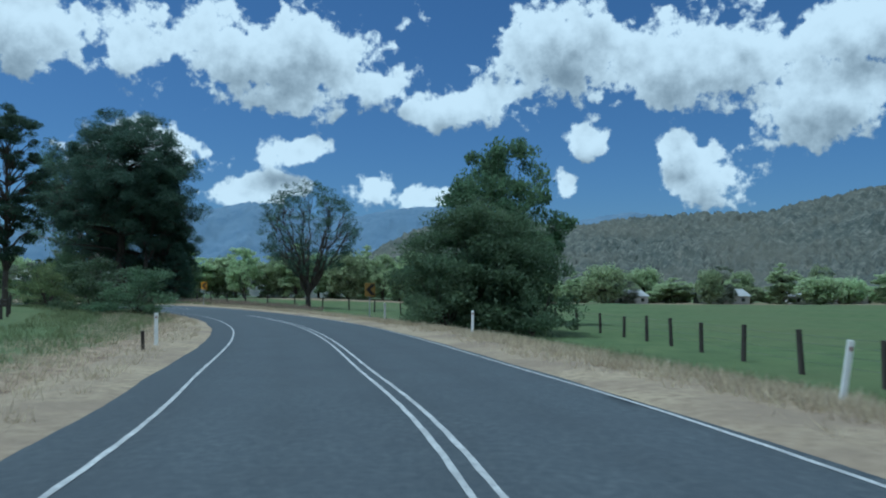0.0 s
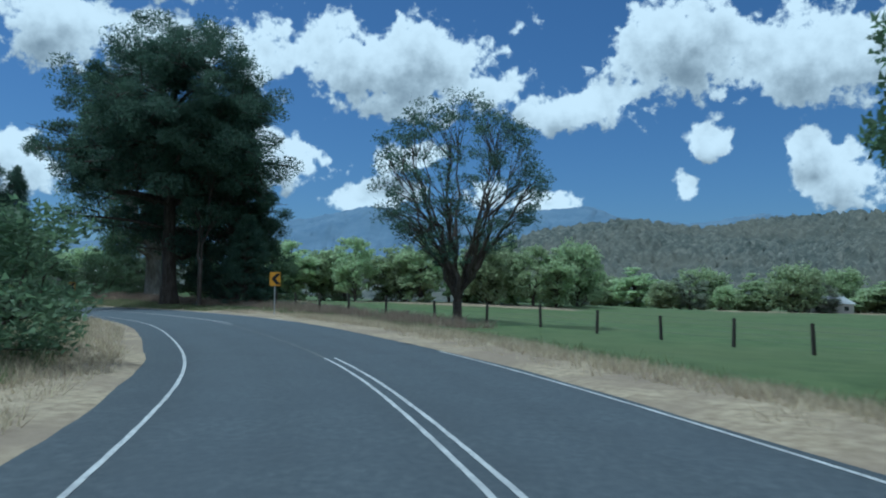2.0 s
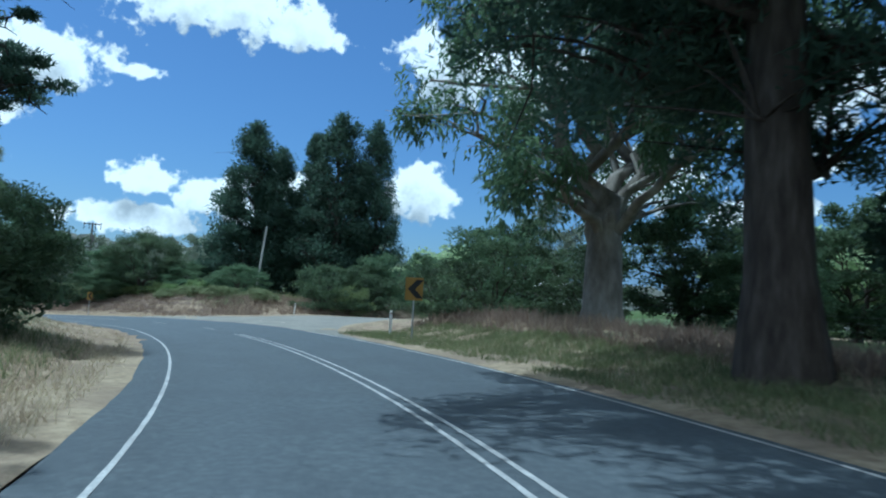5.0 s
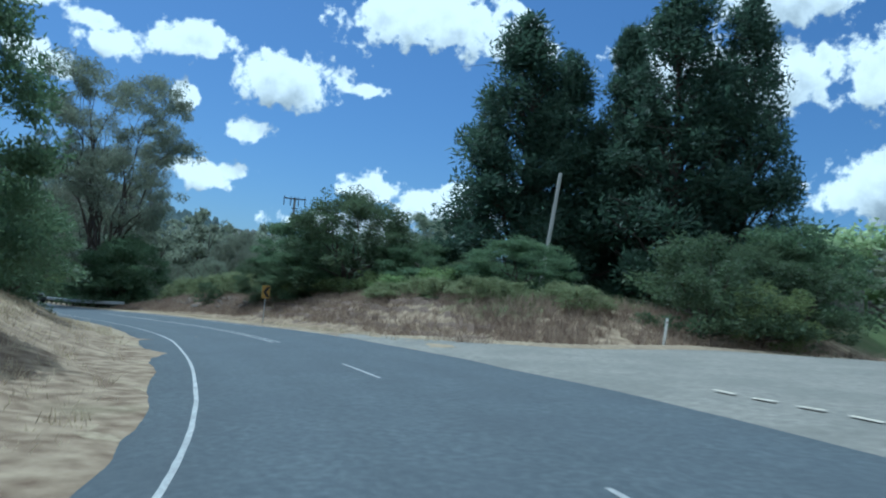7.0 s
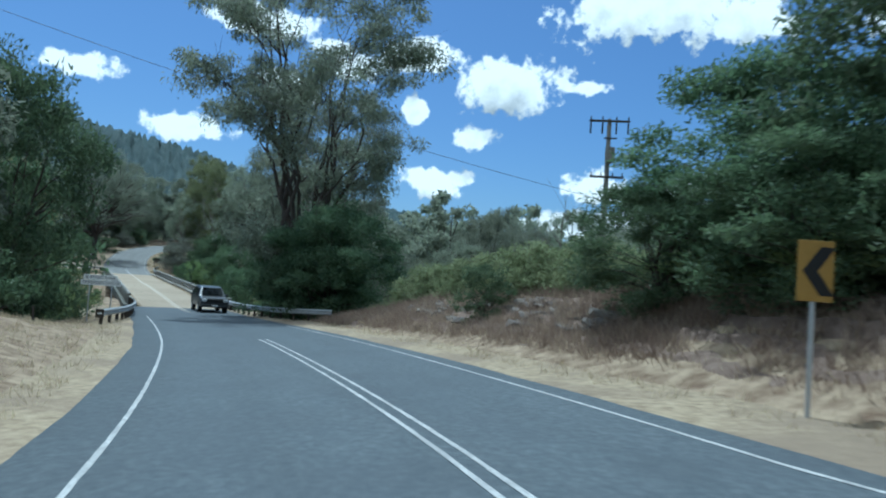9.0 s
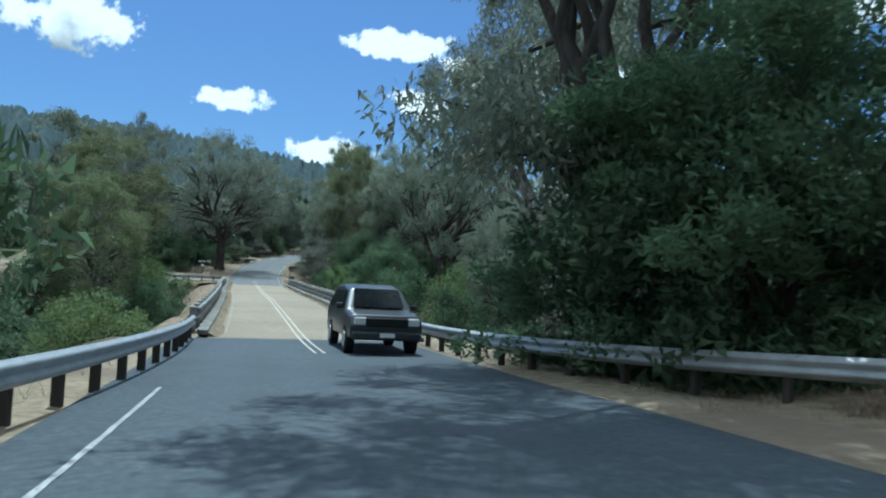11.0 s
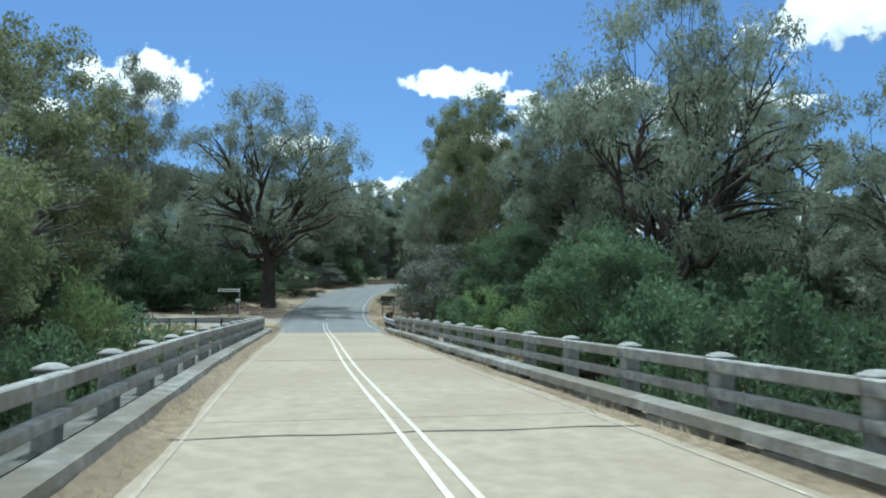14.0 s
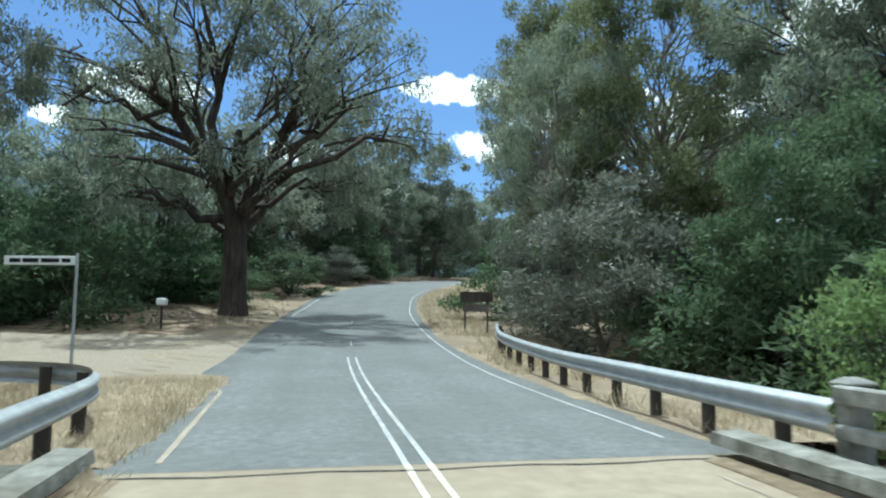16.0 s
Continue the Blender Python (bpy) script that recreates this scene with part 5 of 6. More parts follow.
# ---- trees ----
def leaf_quads(rs, pos, axis, length, width, three=False):
    """Rhombic leaves: a mid axis and a random side direction; three-cornered for far trees."""
    n = len(pos)
    side = np.cross(axis, rs.normal(size=(n, 3)))
    side /= np.linalg.norm(side, axis=1)[:, None] + 1e-9
    l = (length * rs.uniform(0.6, 1.3, n))[:, None]
    w = (width * rs.uniform(0.6, 1.3, n))[:, None]
    if three:
        V = np.stack([pos - axis * l / 2 - side * w * 0.45, pos - axis * l * 0.3 + side * w * 0.65, pos + axis * l / 2], 1)
        return V.reshape(-1, 3), np.arange(n * 3).reshape(-1, 3)
    V = np.stack([pos - axis * l / 2, pos + side * w / 2 - axis * l * 0.05, pos + axis * l / 2, pos - side * w / 2 - axis * l * 0.05], 1)
    F = np.arange(n * 4).reshape(-1, 4)
    return V.reshape(-1, 3), F


def unit(v):
    return v / (np.linalg.norm(v, axis=-1, keepdims=True) + 1e-9)


def bezier(p0, p1, p2, n):
    u = np.linspace(0, 1, n)[:, None]
    return (1 - u) ** 2 * p0 + 2 * u * (1 - u) * p1 + u * u * p2


def grow(name, seed, H, W, clumps, per, leaf, bark, leaves, base=0.3, stems=1, stem_r=0.3, clump_r=1.1, flat=0.7,
         shape="round", droop=0.0, fork=0.3, hollow=0.35, label="", category="tree", spread=0.5, branch_r=0.06, limb_seg=5, twigs=1, lobes=0, lobe_r=0.16, three=False, lift=0.12, crook=0.03):
    """A tree: stems that fork from the ground or from a trunk, limbs out to leaf clumps, and the leaves of each clump."""
    rs = np.random.RandomState(seed)
    t = empty(name, label, category)
    wood = []
    stem_paths = []
    for k in range(stems):
        a = rs.uniform(0, 6.28) if stems > 1 else 0
        a = 2 * math.pi * k / max(1, stems) + rs.uniform(-0.4, 0.4)
        rad = 0 if stems == 1 else spread * W * 0.5 * rs.uniform(0.45, 1.0)
        hgt = H * (0.9 if stems == 1 else rs.uniform(0.62, 0.86))
        f = np.array((0.0, 0.0, H * fork if stems > 1 else 0.0)) * rs.uniform(0.6, 1.0)
        top = np.array((math.cos(a) * rad, math.sin(a) * rad, hgt))
        if stems == 1:
            top = np.array((rs.uniform(-0.03, 0.03) * H, rs.uniform(-0.03, 0.03) * H, hgt))
            pts = bezier(np.array((0, 0, -0.4)), np.array((rs.uniform(-0.03, 0.03) * H, rs.uniform(-0.03, 0.03) * H, H * 0.5)), top, 12)
            rad_ = stem_r * (1 - np.linspace(0, 1, 12) ** 1.2 * 0.93)
            rad_[0] *= 1.45
        else:
            mid = f + np.array((math.cos(a) * rad * 0.45, math.sin(a) * rad * 0.45, (hgt - f[2]) * 0.35))
            up = bezier(f, mid, top, 11)
            up[2:-1] += rs.normal(size=(8, 3)) * 0.012 * H * np.array((1, 1, 0.3))
            rr = stem_r * rs.uniform(0.45, 0.7) * (1 - np.linspace(0, 1, 11) * 0.9)
            pts, rad_ = up, rr
        wood.append(tube(pts, rad_, 8 if twigs else 4))
        stem_paths.append((pts, rad_))
    if stems > 1 and fork > 0:
        p = np.array([(0, 0, -0.4), (0, 0, 0.15 * H * fork), (0, 0, H * fork * 0.6), (0, 0, H * fork)])
        wood.append(tube(p, stem_r * np.array((1.4, 1.05, 0.95, 0.8)), 10))
    P, A = [], []
    lobe = []
    for c in range(lobes + clumps):
        if lobes and c >= lobes and (c % 4 or shape == "vase"):
            # one of the clumps round a bough's end
            q0, m0, b0 = lobe[rs.randint(lobes)]
            u = unit(rs.normal(size=3)) * rs.rand() ** 0.4 * lobe_r * W
            u[2] = abs(u[2]) * 0.75 if rs.rand() < 0.7 else u[2] * 0.5
            c0 = q0 + u
            k = rs.uniform(0.55, 1.0)
            p0 = (1 - k) ** 2 * b0[0] + 2 * k * (1 - k) * m0 + k * k * q0
            r0 = b0[1] * 0.5
        # a place in the crown, more often near its skin
        for _ in range(30 if c < lobes or not lobes or not (c % 4 or shape == "vase") else 0):
            u = unit(rs.normal(size=3))
            rr = hollow + (1 - hollow) * rs.rand() ** 0.6
            if shape == "round":
                q = u * rr
                c0 = np.array((q[0] * W / 2, q[1] * W / 2, H * (base + (1 - base) * (0.5 + 0.5 * q[2]))))
            elif shape == "cone":
                h = rs.rand() ** 0.8
                wr = (1 - h) ** 0.75 * (0.55 + 0.45 * min(1, h * 6)) * rs.uniform(0.35, 1.0) ** 0.6
                a = rs.uniform(0, 6.28)
                c0 = np.array((math.cos(a) * wr * W / 2, math.sin(a) * wr * W / 2, H * (base + (1 - base) * h)))
            elif shape == "dome":
                q = u * rr
                q[2] = abs(q[2]) if rs.rand() < 0.75 else q[2] * 0.4
                c0 = np.array((q[0] * W / 2, q[1] * W / 2, H * (base + (1 - base) * (0.25 + 0.75 * q[2]))))
            else:      # vase: wide towards the top
                h = rs.rand() ** 0.7
                wr = (0.35 + 0.65 * math.sin(min(1.0, h * 1.15) * 2.2)) * rs.uniform(0.5, 1.0)
                a = rs.uniform(0, 6.28)
                c0 = np.array((math.cos(a) * wr * W / 2, math.sin(a) * wr * W / 2, H * (base + (1 - base) * h)))
            if c < lobes:
                # boughs keep apart from one another
                gap = min([np.linalg.norm((c0 - q[0]) / np.array((W, W, H * (1 - base)))) for q in lobe] + [9.0])
                if gap > 0.34 * (1 - _ / 32.0):
                    break
                continue
            lump = wave_noise(np.array([c0[0] * 1.0]), np.array([c0[1] + c0[2] * 1.3]), seed + 50, 2, W * 0.4)[0]
            if lump > rs.uniform(-1.1, 0.2):
                break
        if lobes and c < lobes:
            c0 = c0 * np.array((1 - lobe_r, 1 - lobe_r, 1)) - np.array((0, 0, lobe_r * W * 0.45))
        best = None
        free = c < lobes or not lobes or not (c % 4 or shape == "vase")
        for pp, rr_ in (stem_paths if free else ()):
            k = np.argmin(np.linalg.norm(pp - c0, axis=1) + 0.6 * np.maximum(0, pp[:, 2] - c0[2] + lift * H))
            dd = np.linalg.norm(pp[k] - c0)
            if best is None or dd < best[0]:
                k = max(0, k - (lift > -0.05))
                best = (dd, pp[k], rr_[k])
        if best:
            _, p0, r0 = best
        mid = (p0 + c0) / 2 + np.array((0, 0, (0.10 if droop < 0.5 else 0.16) * np.linalg.norm(c0 - p0))) + rs.normal(size=3) * 0.05 * np.linalg.norm(c0 - p0)
        br = min(r0 * 0.7, branch_r * (0.5 + np.linalg.norm(c0 - p0) * 0.22))
        if c < lobes:
            br = min(r0 * 0.75, br * 1.7)
            mid = mid + rs.normal(size=3) * 0.1 * np.linalg.norm(c0 - p0)
            lobe.append((c0, mid, (p0, br)))
            ns = 7 if twigs else 4
            bough = bezier(p0, mid, c0, ns)
            bough[1:-1] += rs.normal(size=(ns - 2, 3)) * crook * np.linalg.norm(c0 - p0)
            wood.append(tube(bough, br * np.linspace(1, 0.3, ns), 5 if twigs else 3))
            continue
        if twigs or not lobes:
            wood.append(tube(bezier(p0, mid, c0, limb_seg), br * np.linspace(1, 0.25, limb_seg), 3))
        for _ in range(twigs):
            e = c0 + rs.normal(size=3) * clump_r * 0.7
            wood.append(tube(bezier(mid * 0.4 + c0 * 0.6, (mid + e) / 2, e, 3), br * np.array((0.5, 0.35, 0.15)), 3))
        n = int(per * rs.uniform(0.6, 1.4))
        cr = clump_r * rs.uniform(0.65, 1.35)
        v = unit(rs.normal(size=(n, 3))) * (rs.rand(n, 1) ** 0.45) * cr
        v[:, 2] *= flat
        if droop > 0.5:
            v[:, 2] -= rs.rand(n) * cr * droop * 0.6
        P.append(c0 + v)
        ax = unit(v / cr + rs.normal(size=(n, 3)) * 0.7 + np.array((0, 0, 0.35 - 1.6 * droop)))
        A.append(ax)
    P, A = np.concatenate(P), np.concatenate(A)
    child("trunk", mesh_from("trunk", *merge(wood), M[bark], True), t)
    child("crown", mesh_from("crown", *leaf_quads(rs, P, A, *leaf, three), M[leaves]), t)
    return t


K = {}
K["pine_great"] = grow("pine_tree", 41, 26, 19, 720, 260, (0.36, 0.085), "bark_dark", "pine_leaf", base=0.24, stem_r=0.62, lift=-0.1, clump_r=1.15, flat=0.7, shape="dome", hollow=0.42, branch_r=0.11, lobes=56, lobe_r=0.185,
                       three=True, label="great dark old pine with a broad dense crown")
K["pine_lower"] = grow("pine_tree", 12, 17, 12, 190, 210, (0.42, 0.10), "bark_dark", "pine_leaf", lift=0.02, base=0.04, stem_r=0.4, clump_r=1.1, flat=0.6, shape="cone", branch_r=0.08,
                       three=True, label="dark dense pine with branches down to the ground")
K["pine_side"] = grow("pine_tree", 43, 20, 10, 190, 190, (0.38, 0.09), "bark_dark", "pine_leaf", base=0.36, stem_r=0.25, stems=2, fork=0.22, spread=0.35, clump_r=0.9, flat=0.6, shape="round", hollow=0.4, branch_r=0.07, lobes=30, lobe_r=0.17,
                      three=True, label="slender forked tree with bare crooked limbs under the great pine")
K["pine_open"] = grow("pine_tree", 13, 20, 10, 190, 190, (0.38, 0.09), "bark_dark", "pine_leaf", lift=0.02, base=0.25, stem_r=0.38, clump_r=0.85, flat=0.4, shape="round", hollow=0.45, branch_r=0.08, lobes=36, lobe_r=0.17,
                      three=True, label="tall dark pine with layered open branches")
K["she_oak"] = grow("she_oak", 27, 20, 10, 270, 125, (0.42, 0.13), "bark_dark", "pine_leaf", lift=0.04, base=0.0, stem_r=0.35, clump_r=1.05, flat=1.2, shape="cone", branch_r=0.06,
                    hollow=0.5, lobes=40, lobe_r=0.12, three=True, label="tall dense dark she-oak on the bank behind a leaning pole")
K["gum_weep"] = grow("gum_tree", 14, 20, 13, 170, 150, (0.34, 0.085), "bark_pale", "gum_leaf", base=0.3, stems=4, fork=0.28, stem_r=0.45, clump_r=1.0, shape="round", droop=0.9, spread=0.5, branch_r=0.09, lobes=30, lobe_r=0.16,
                     three=True, label="gum tree with pale trunks and drooping grey-green leaves")
K["gum_hang"] = grow("gum_tree", 44, 20, 13, 230, 190, (0.36, 0.085), "bark_pale", "broad_leaf", base=0.2, stems=5, fork=0.22, stem_r=0.5, clump_r=0.75, flat=1.9, shape="round", droop=1.2, spread=0.55, branch_r=0.09, lobes=34, lobe_r=0.16,
                     three=True, label="old gum with pale trunks and long strands of hanging leaves")
K["gum_round"] = grow("gum_tree", 15, 18, 13, 270, 170, (0.27, 0.11), "bark_pale", "olive_leaf", base=0.08, stems=3, fork=0.3, stem_r=0.4, clump_r=1.0, shape="round", hollow=0.6, droop=0.3, spread=0.6, branch_r=0.08, lobes=44, lobe_r=0.16,
                      limb_seg=4, three=True, label="rounded gum tree with a full olive-green crown")
K["gum_open"] = grow("gum_tree", 16, 24, 14, 340, 160, (0.30, 0.085), "bark_dark", "gum_leaf", base=0.2, stems=13, fork=0.07, stem_r=0.34, crook=0.04, clump_r=0.95, shape="vase", droop=0.8, spread=0.6, branch_r=0.08, lobes=44, lobe_r=0.14,
                     three=True, label="tall open gum with many upright limbs and hanging leaves")
K["gum_big"] = grow("gum_tree", 36, 24, 15, 200, 150, (0.30, 0.085), "bark_pale", "gum_leaf", base=0.5, stems=4, fork=0.14, stem_r=0.6, clump_r=1.0, shape="dome", droop=0.8, spread=0.7, branch_r=0.12, lobes=26, lobe_r=0.14,
                    three=True, label="big pale-limbed gum beside the bridge")
K["gum_dark"] = grow("gum_tree", 17, 19, 17, 310, 190, (0.30, 0.09), "bark_dark", "gum_leaf", base=0.25, stems=5, fork=0.2, stem_r=0.45, clump_r=0.95, shape="dome", droop=0.5, spread=0.75, branch_r=0.12, lobes=40, lobe_r=0.14,
                     three=True, label="spreading gum with dark twisting limbs and thin foliage")
K["gum_limbs"] = grow("gum_tree", 52, 19, 17, 250, 170, (0.28, 0.08), "bark_dark", "gum_leaf", base=0.3, stems=5, fork=0.26, stem_r=0.52, crook=0.07, clump_r=0.85, flat=1.1, shape="dome", droop=0.9, spread=0.8, branch_r=0.16, lobes=34, lobe_r=0.13,
                      three=True, label="big gum with heavy dark spreading limbs and thin hanging leaves")
K["fan_tree"] = grow("fan_tree", 18, 13.6, 10.5, 380, 62, (0.18, 0.075), "bark_dark", "pine_leaf", base=0.24, stems=20, fork=0.12, stem_r=0.27, clump_r=0.55, shape="round", hollow=0.66, spread=0.85, branch_r=0.035, limb_seg=6,
                     three=True, label="open fan-shaped tree with many bare upright branches and thin leaf")
K["broad"] = grow("broadleaf_tree", 19, 12, 10, 165, 140, (0.3, 0.18), "bark_dark", "broad_leaf", base=-0.02, stems=4, fork=0.12, stem_r=0.3, clump_r=0.95, shape="round", hollow=0.5, branch_r=0.06, lobes=34, lobe_r=0.17,
                  three=True, label="dense dark-green broadleaf tree")
K["wattle"] = grow("wattle_tree", 33, 9, 9, 230, 150, (0.27, 0.085), "bark_dark", "broad_leaf", base=-0.04, stems=5, fork=0.08, stem_r=0.22, clump_r=0.8, shape="round", hollow=0.6, branch_r=0.045, lobes=44, lobe_r=0.15,
                   twigs=0, three=True, label="dense fine-leaved dark green wattle")
K["slope_shrub"] = grow("shrub", 35, 2.2, 3.4, 70, 70, (0.2, 0.06), "bark_dark", "fern", base=-0.02, stems=6, fork=0.03, stem_r=0.05, clump_r=0.5, shape="dome", hollow=0.3, spread=0.8, branch_r=0.02, limb_seg=3, twigs=0, lobes=16, lobe_r=0.16, three=True,
                        category="shrub", label="soft feathery light green shrub on the slope")
K["bright"] = grow("broadleaf_tree", 20, 11, 8, 100, 55, (0.5, 0.3), "bark_dark", "hazed_leaf", base=-0.05, stems=3, fork=0.15, stem_r=0.25, clump_r=0.95, shape="round", branch_r=0.06, lobes=16, lobe_r=0.17, twigs=0, three=True,
                   label="light green broadleaf tree in full leaf")
K["shrub"] = grow("shrub", 21, 4.5, 5.0, 80, 100, (0.20, 0.085), "bark_dark", "broad_leaf", base=0.0, stems=6, fork=0.03, stem_r=0.1, clump_r=0.6, shape="dome", spread=0.7, branch_r=0.03, category="shrub", lobes=14, lobe_r=0.17,
                  twigs=0, three=True, label="dense dark green roadside shrub")
K["shrub_bright"] = grow("shrub", 22, 3.5, 4.5, 70, 100, (0.17, 0.07), "bark_dark", "bush_leaf", base=0.0, stems=6, fork=0.03, stem_r=0.09, clump_r=0.55, shape="dome", spread=0.7, branch_r=0.03, category="shrub", lobes=14, lobe_r=0.17,
                         three=True, label="light green leafy shrub")
K["shrub_grey"] = grow("shrub", 23, 6, 5, 85, 130, (0.2, 0.075), "bark_pale", "grey_leaf", base=0.0, stems=6, fork=0.03, stem_r=0.1, clump_r=0.7, shape="dome", spread=0.7, branch_r=0.03, category="shrub", lobes=14, lobe_r=0.17,
                       three=True, label="pale grey-leaved bushy shrub")
K["far"] = grow("broadleaf_tree", 24, 10, 8, 120, 34, (0.62, 0.45), "bark_dark", "hazed_leaf", base=0.02, stem_r=0.25, clump_r=1.15, flat=0.9, shape="round", hollow=0.3, limb_seg=3, twigs=0, three=True, label="light green tree at the far side of the paddock")
K["far_dark"] = grow("gum_tree", 25, 12, 9, 64, 80, (0.55, 0.32), "bark_dark", "gum_leaf", base=0.1, stem_r=0.3, clump_r=1.0, shape="dome", limb_seg=3, twigs=0, lobes=16, lobe_r=0.17, three=True, label="grey-green gum in the woods behind")
K["mid_gum"] = grow("gum_tree", 28, 18, 13, 150, 100, (0.48, 0.19), "bark_pale", "gum_leaf", base=0.12, stems=3, fork=0.25, stem_r=0.4, clump_r=1.2, shape="dome", droop=0.4, spread=0.6, branch_r=0.1, limb_seg=4, twigs=0, lobes=30, lobe_r=0.16, three=True,
                    label="grey-green gum standing among others")
K["mid_dark"] = grow("gum_tree", 29, 18, 13, 150, 96, (0.46, 0.18), "bark_dark", "gum_leaf", base=0.18, stems=5, fork=0.2, stem_r=0.45, clump_r=1.1, shape="round", droop=0.6, spread=0.7, branch_r=0.12, limb_seg=4, twigs=0, lobes=28, lobe_r=0.16, three=True,
                     label="dark-limbed gum with thin hanging foliage")
K["poplar"] = grow("poplar_tree", 26, 12, 5, 80, 40, (0.6, 0.4), "bark_dark", "hazed_leaf", base=-0.05, stem_r=0.22, clump_r=0.9, shape="round", limb_seg=3, twigs=0, three=True, label="slim light green poplar in a row")
SIZE = {"slope_shrub": (2.2, 3.4), "gum_limbs": (19, 17), "gum_hang": (20, 13), "pine_side": (20, 10), "gum_big": (24, 15), "wattle": (9, 9), "mid_gum": (18, 13), "mid_dark": (18, 13), "she_oak": (20, 10), "pine_great": (26, 19), "pine_lower": (17, 12), "pine_open": (20, 10), "gum_weep": (20, 13), "gum_round": (18, 13), "gum_open": (24, 14), "gum_dark": (19, 17), "fan_tree": (13.6, 10.5), "broad": (12, 10),
        "bright": (11, 8), "shrub": (4.5, 5.0), "shrub_bright": (3.5, 4.5), "shrub_grey": (6, 5), "far": (10, 8), "far_dark": (12, 9), "poplar": (12, 5)}
K["low_bush"] = grow("shrub", 30, 4.0, 5.0, 40, 105, (0.25, 0.11), "bark_dark", "broad_leaf", base=-0.02, stems=4, fork=0.03, stem_r=0.1, clump_r=0.8, shape="dome", spread=0.7, branch_r=0.03, limb_seg=3, twigs=0, three=True, lobes=10, lobe_r=0.17,
                     category="shrub", label="dark green bush in the undergrowth")
SIZE["low_bush"] = (4.0, 5.0)
used = set()
count = [0]


def plant(kind, x, y, top, width, turn=None, label="", group=""):
    """Puts a tree of that kind with its crown's top at the height given."""
    z = land1(x, y)
    H, W = SIZE[kind]
    count[0] += 1
    turn = count[0] * 137.5 % 360 if turn is None else turn
    m = Matrix.Translation((x, y, z - 0.05)) @ Matrix.Rotation(radians(turn), 4, "Z") @ Matrix.Diagonal((width / W, width / W, (top - z) / H, 1))
    if kind in used:
        o = copy_thing(K[kind], Matrix())
        o.matrix_basis = m
    else:
        used.add(kind)
        o = K[kind]
        o.matrix_basis = m
    if label:
        o["label"] = label
    if group:
        o["group"] = group
    return o


# first bend
plant("pine_great", -41.2, 95.2, 25.8, 19.6, 20)
plant("pine_lower", -36.0, 96.6, 17, 9.5)
plant("pine_lower", -33.6, 93.4, 8.0, 6.0)
plant("pine_side", -36.6, 91.4, 18.0, 7.0)
plant("gum_hang", -52.3, 111.7, 24, 22)
plant("fan_tree", -14.8, 81.6, 14.2, 11.0)
plant("wattle", 1.9, 41.2, 6.6, 8.8, label="great rounded dark green bush beside the paddock fence")
plant("wattle", 2.6, 42.4, 5.8, 7.6, 200)
plant("low_bush", 2.0, 40.4, 4.4, 7.0)
plant("shrub", 0.2, 38.6, 4.0, 5.0)
plant("shrub", 4.6, 38.4, 4.2, 5.0)
plant("broad", 4.6, 57.0, 14.0, 9.6, label="tall dark leafy tree with an uneven crown behind a bush")
plant("pine_open", -54.6, 80.2, 22.6, 8.4)
plant("pine_open", -39.5, 67.0, 19.0, 7.0)
plant("pine_open", -66.0, 89.5, 18, 9)
plant("shrub", -20.6, 50.0, 3.6, 6.0)
plant("shrub", -24.5, 52.5, 4.4, 6.3)
plant("shrub_bright", -33.0, 62.0, 4.4, 6.0)
plant("shrub", -37.0, 70.0, 5.0, 6.5)
plant("shrub", -59.5, 86.0, 6.0, 8.0)
plant("low_bush", -66.0, 84.0, 8.0, 10)
plant("wattle", -60.5, 89.0, 5.0, 6.0)
plant("shrub", -62.0, 117.5, 7.0, 7.0)
plant("shrub", -57.0, 119.5, 6.0, 7.0)
plant("broad", -66.0, 127.0, 8.6, 8.0)
plant("mid_gum", -68.5, 138.0, 12.5, 9.5)
plant("shrub", -58.5, 108.5, 4.2, 4.6)
plant("broad", -51.0, 119.5, 8.4, 7.5)
plant("wattle", -47.0, 117.5, 5.6, 6.0)
plant("broad", -43.8, 123.0, 8.6, 7.0)
# paddock's far trees
for k in range(16):
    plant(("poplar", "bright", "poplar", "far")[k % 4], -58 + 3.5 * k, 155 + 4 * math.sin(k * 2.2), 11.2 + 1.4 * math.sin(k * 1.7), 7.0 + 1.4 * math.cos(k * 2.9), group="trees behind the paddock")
for k in range(46):
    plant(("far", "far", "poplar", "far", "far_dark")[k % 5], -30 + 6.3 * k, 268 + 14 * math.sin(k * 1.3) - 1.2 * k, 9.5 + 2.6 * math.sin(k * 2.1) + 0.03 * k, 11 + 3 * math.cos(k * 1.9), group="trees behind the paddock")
for k in range(14):
    plant(("far_dark", "far")[k % 2], -88 - 6 * (k % 4) - 2.0 * k, 158 + 6 * (k % 5), 9 + 3 * math.sin(k * 2.4), 9, group="trees behind the side road")
for k in range(34):
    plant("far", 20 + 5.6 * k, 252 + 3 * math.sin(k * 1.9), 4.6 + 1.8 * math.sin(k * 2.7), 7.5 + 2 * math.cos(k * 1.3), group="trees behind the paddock")
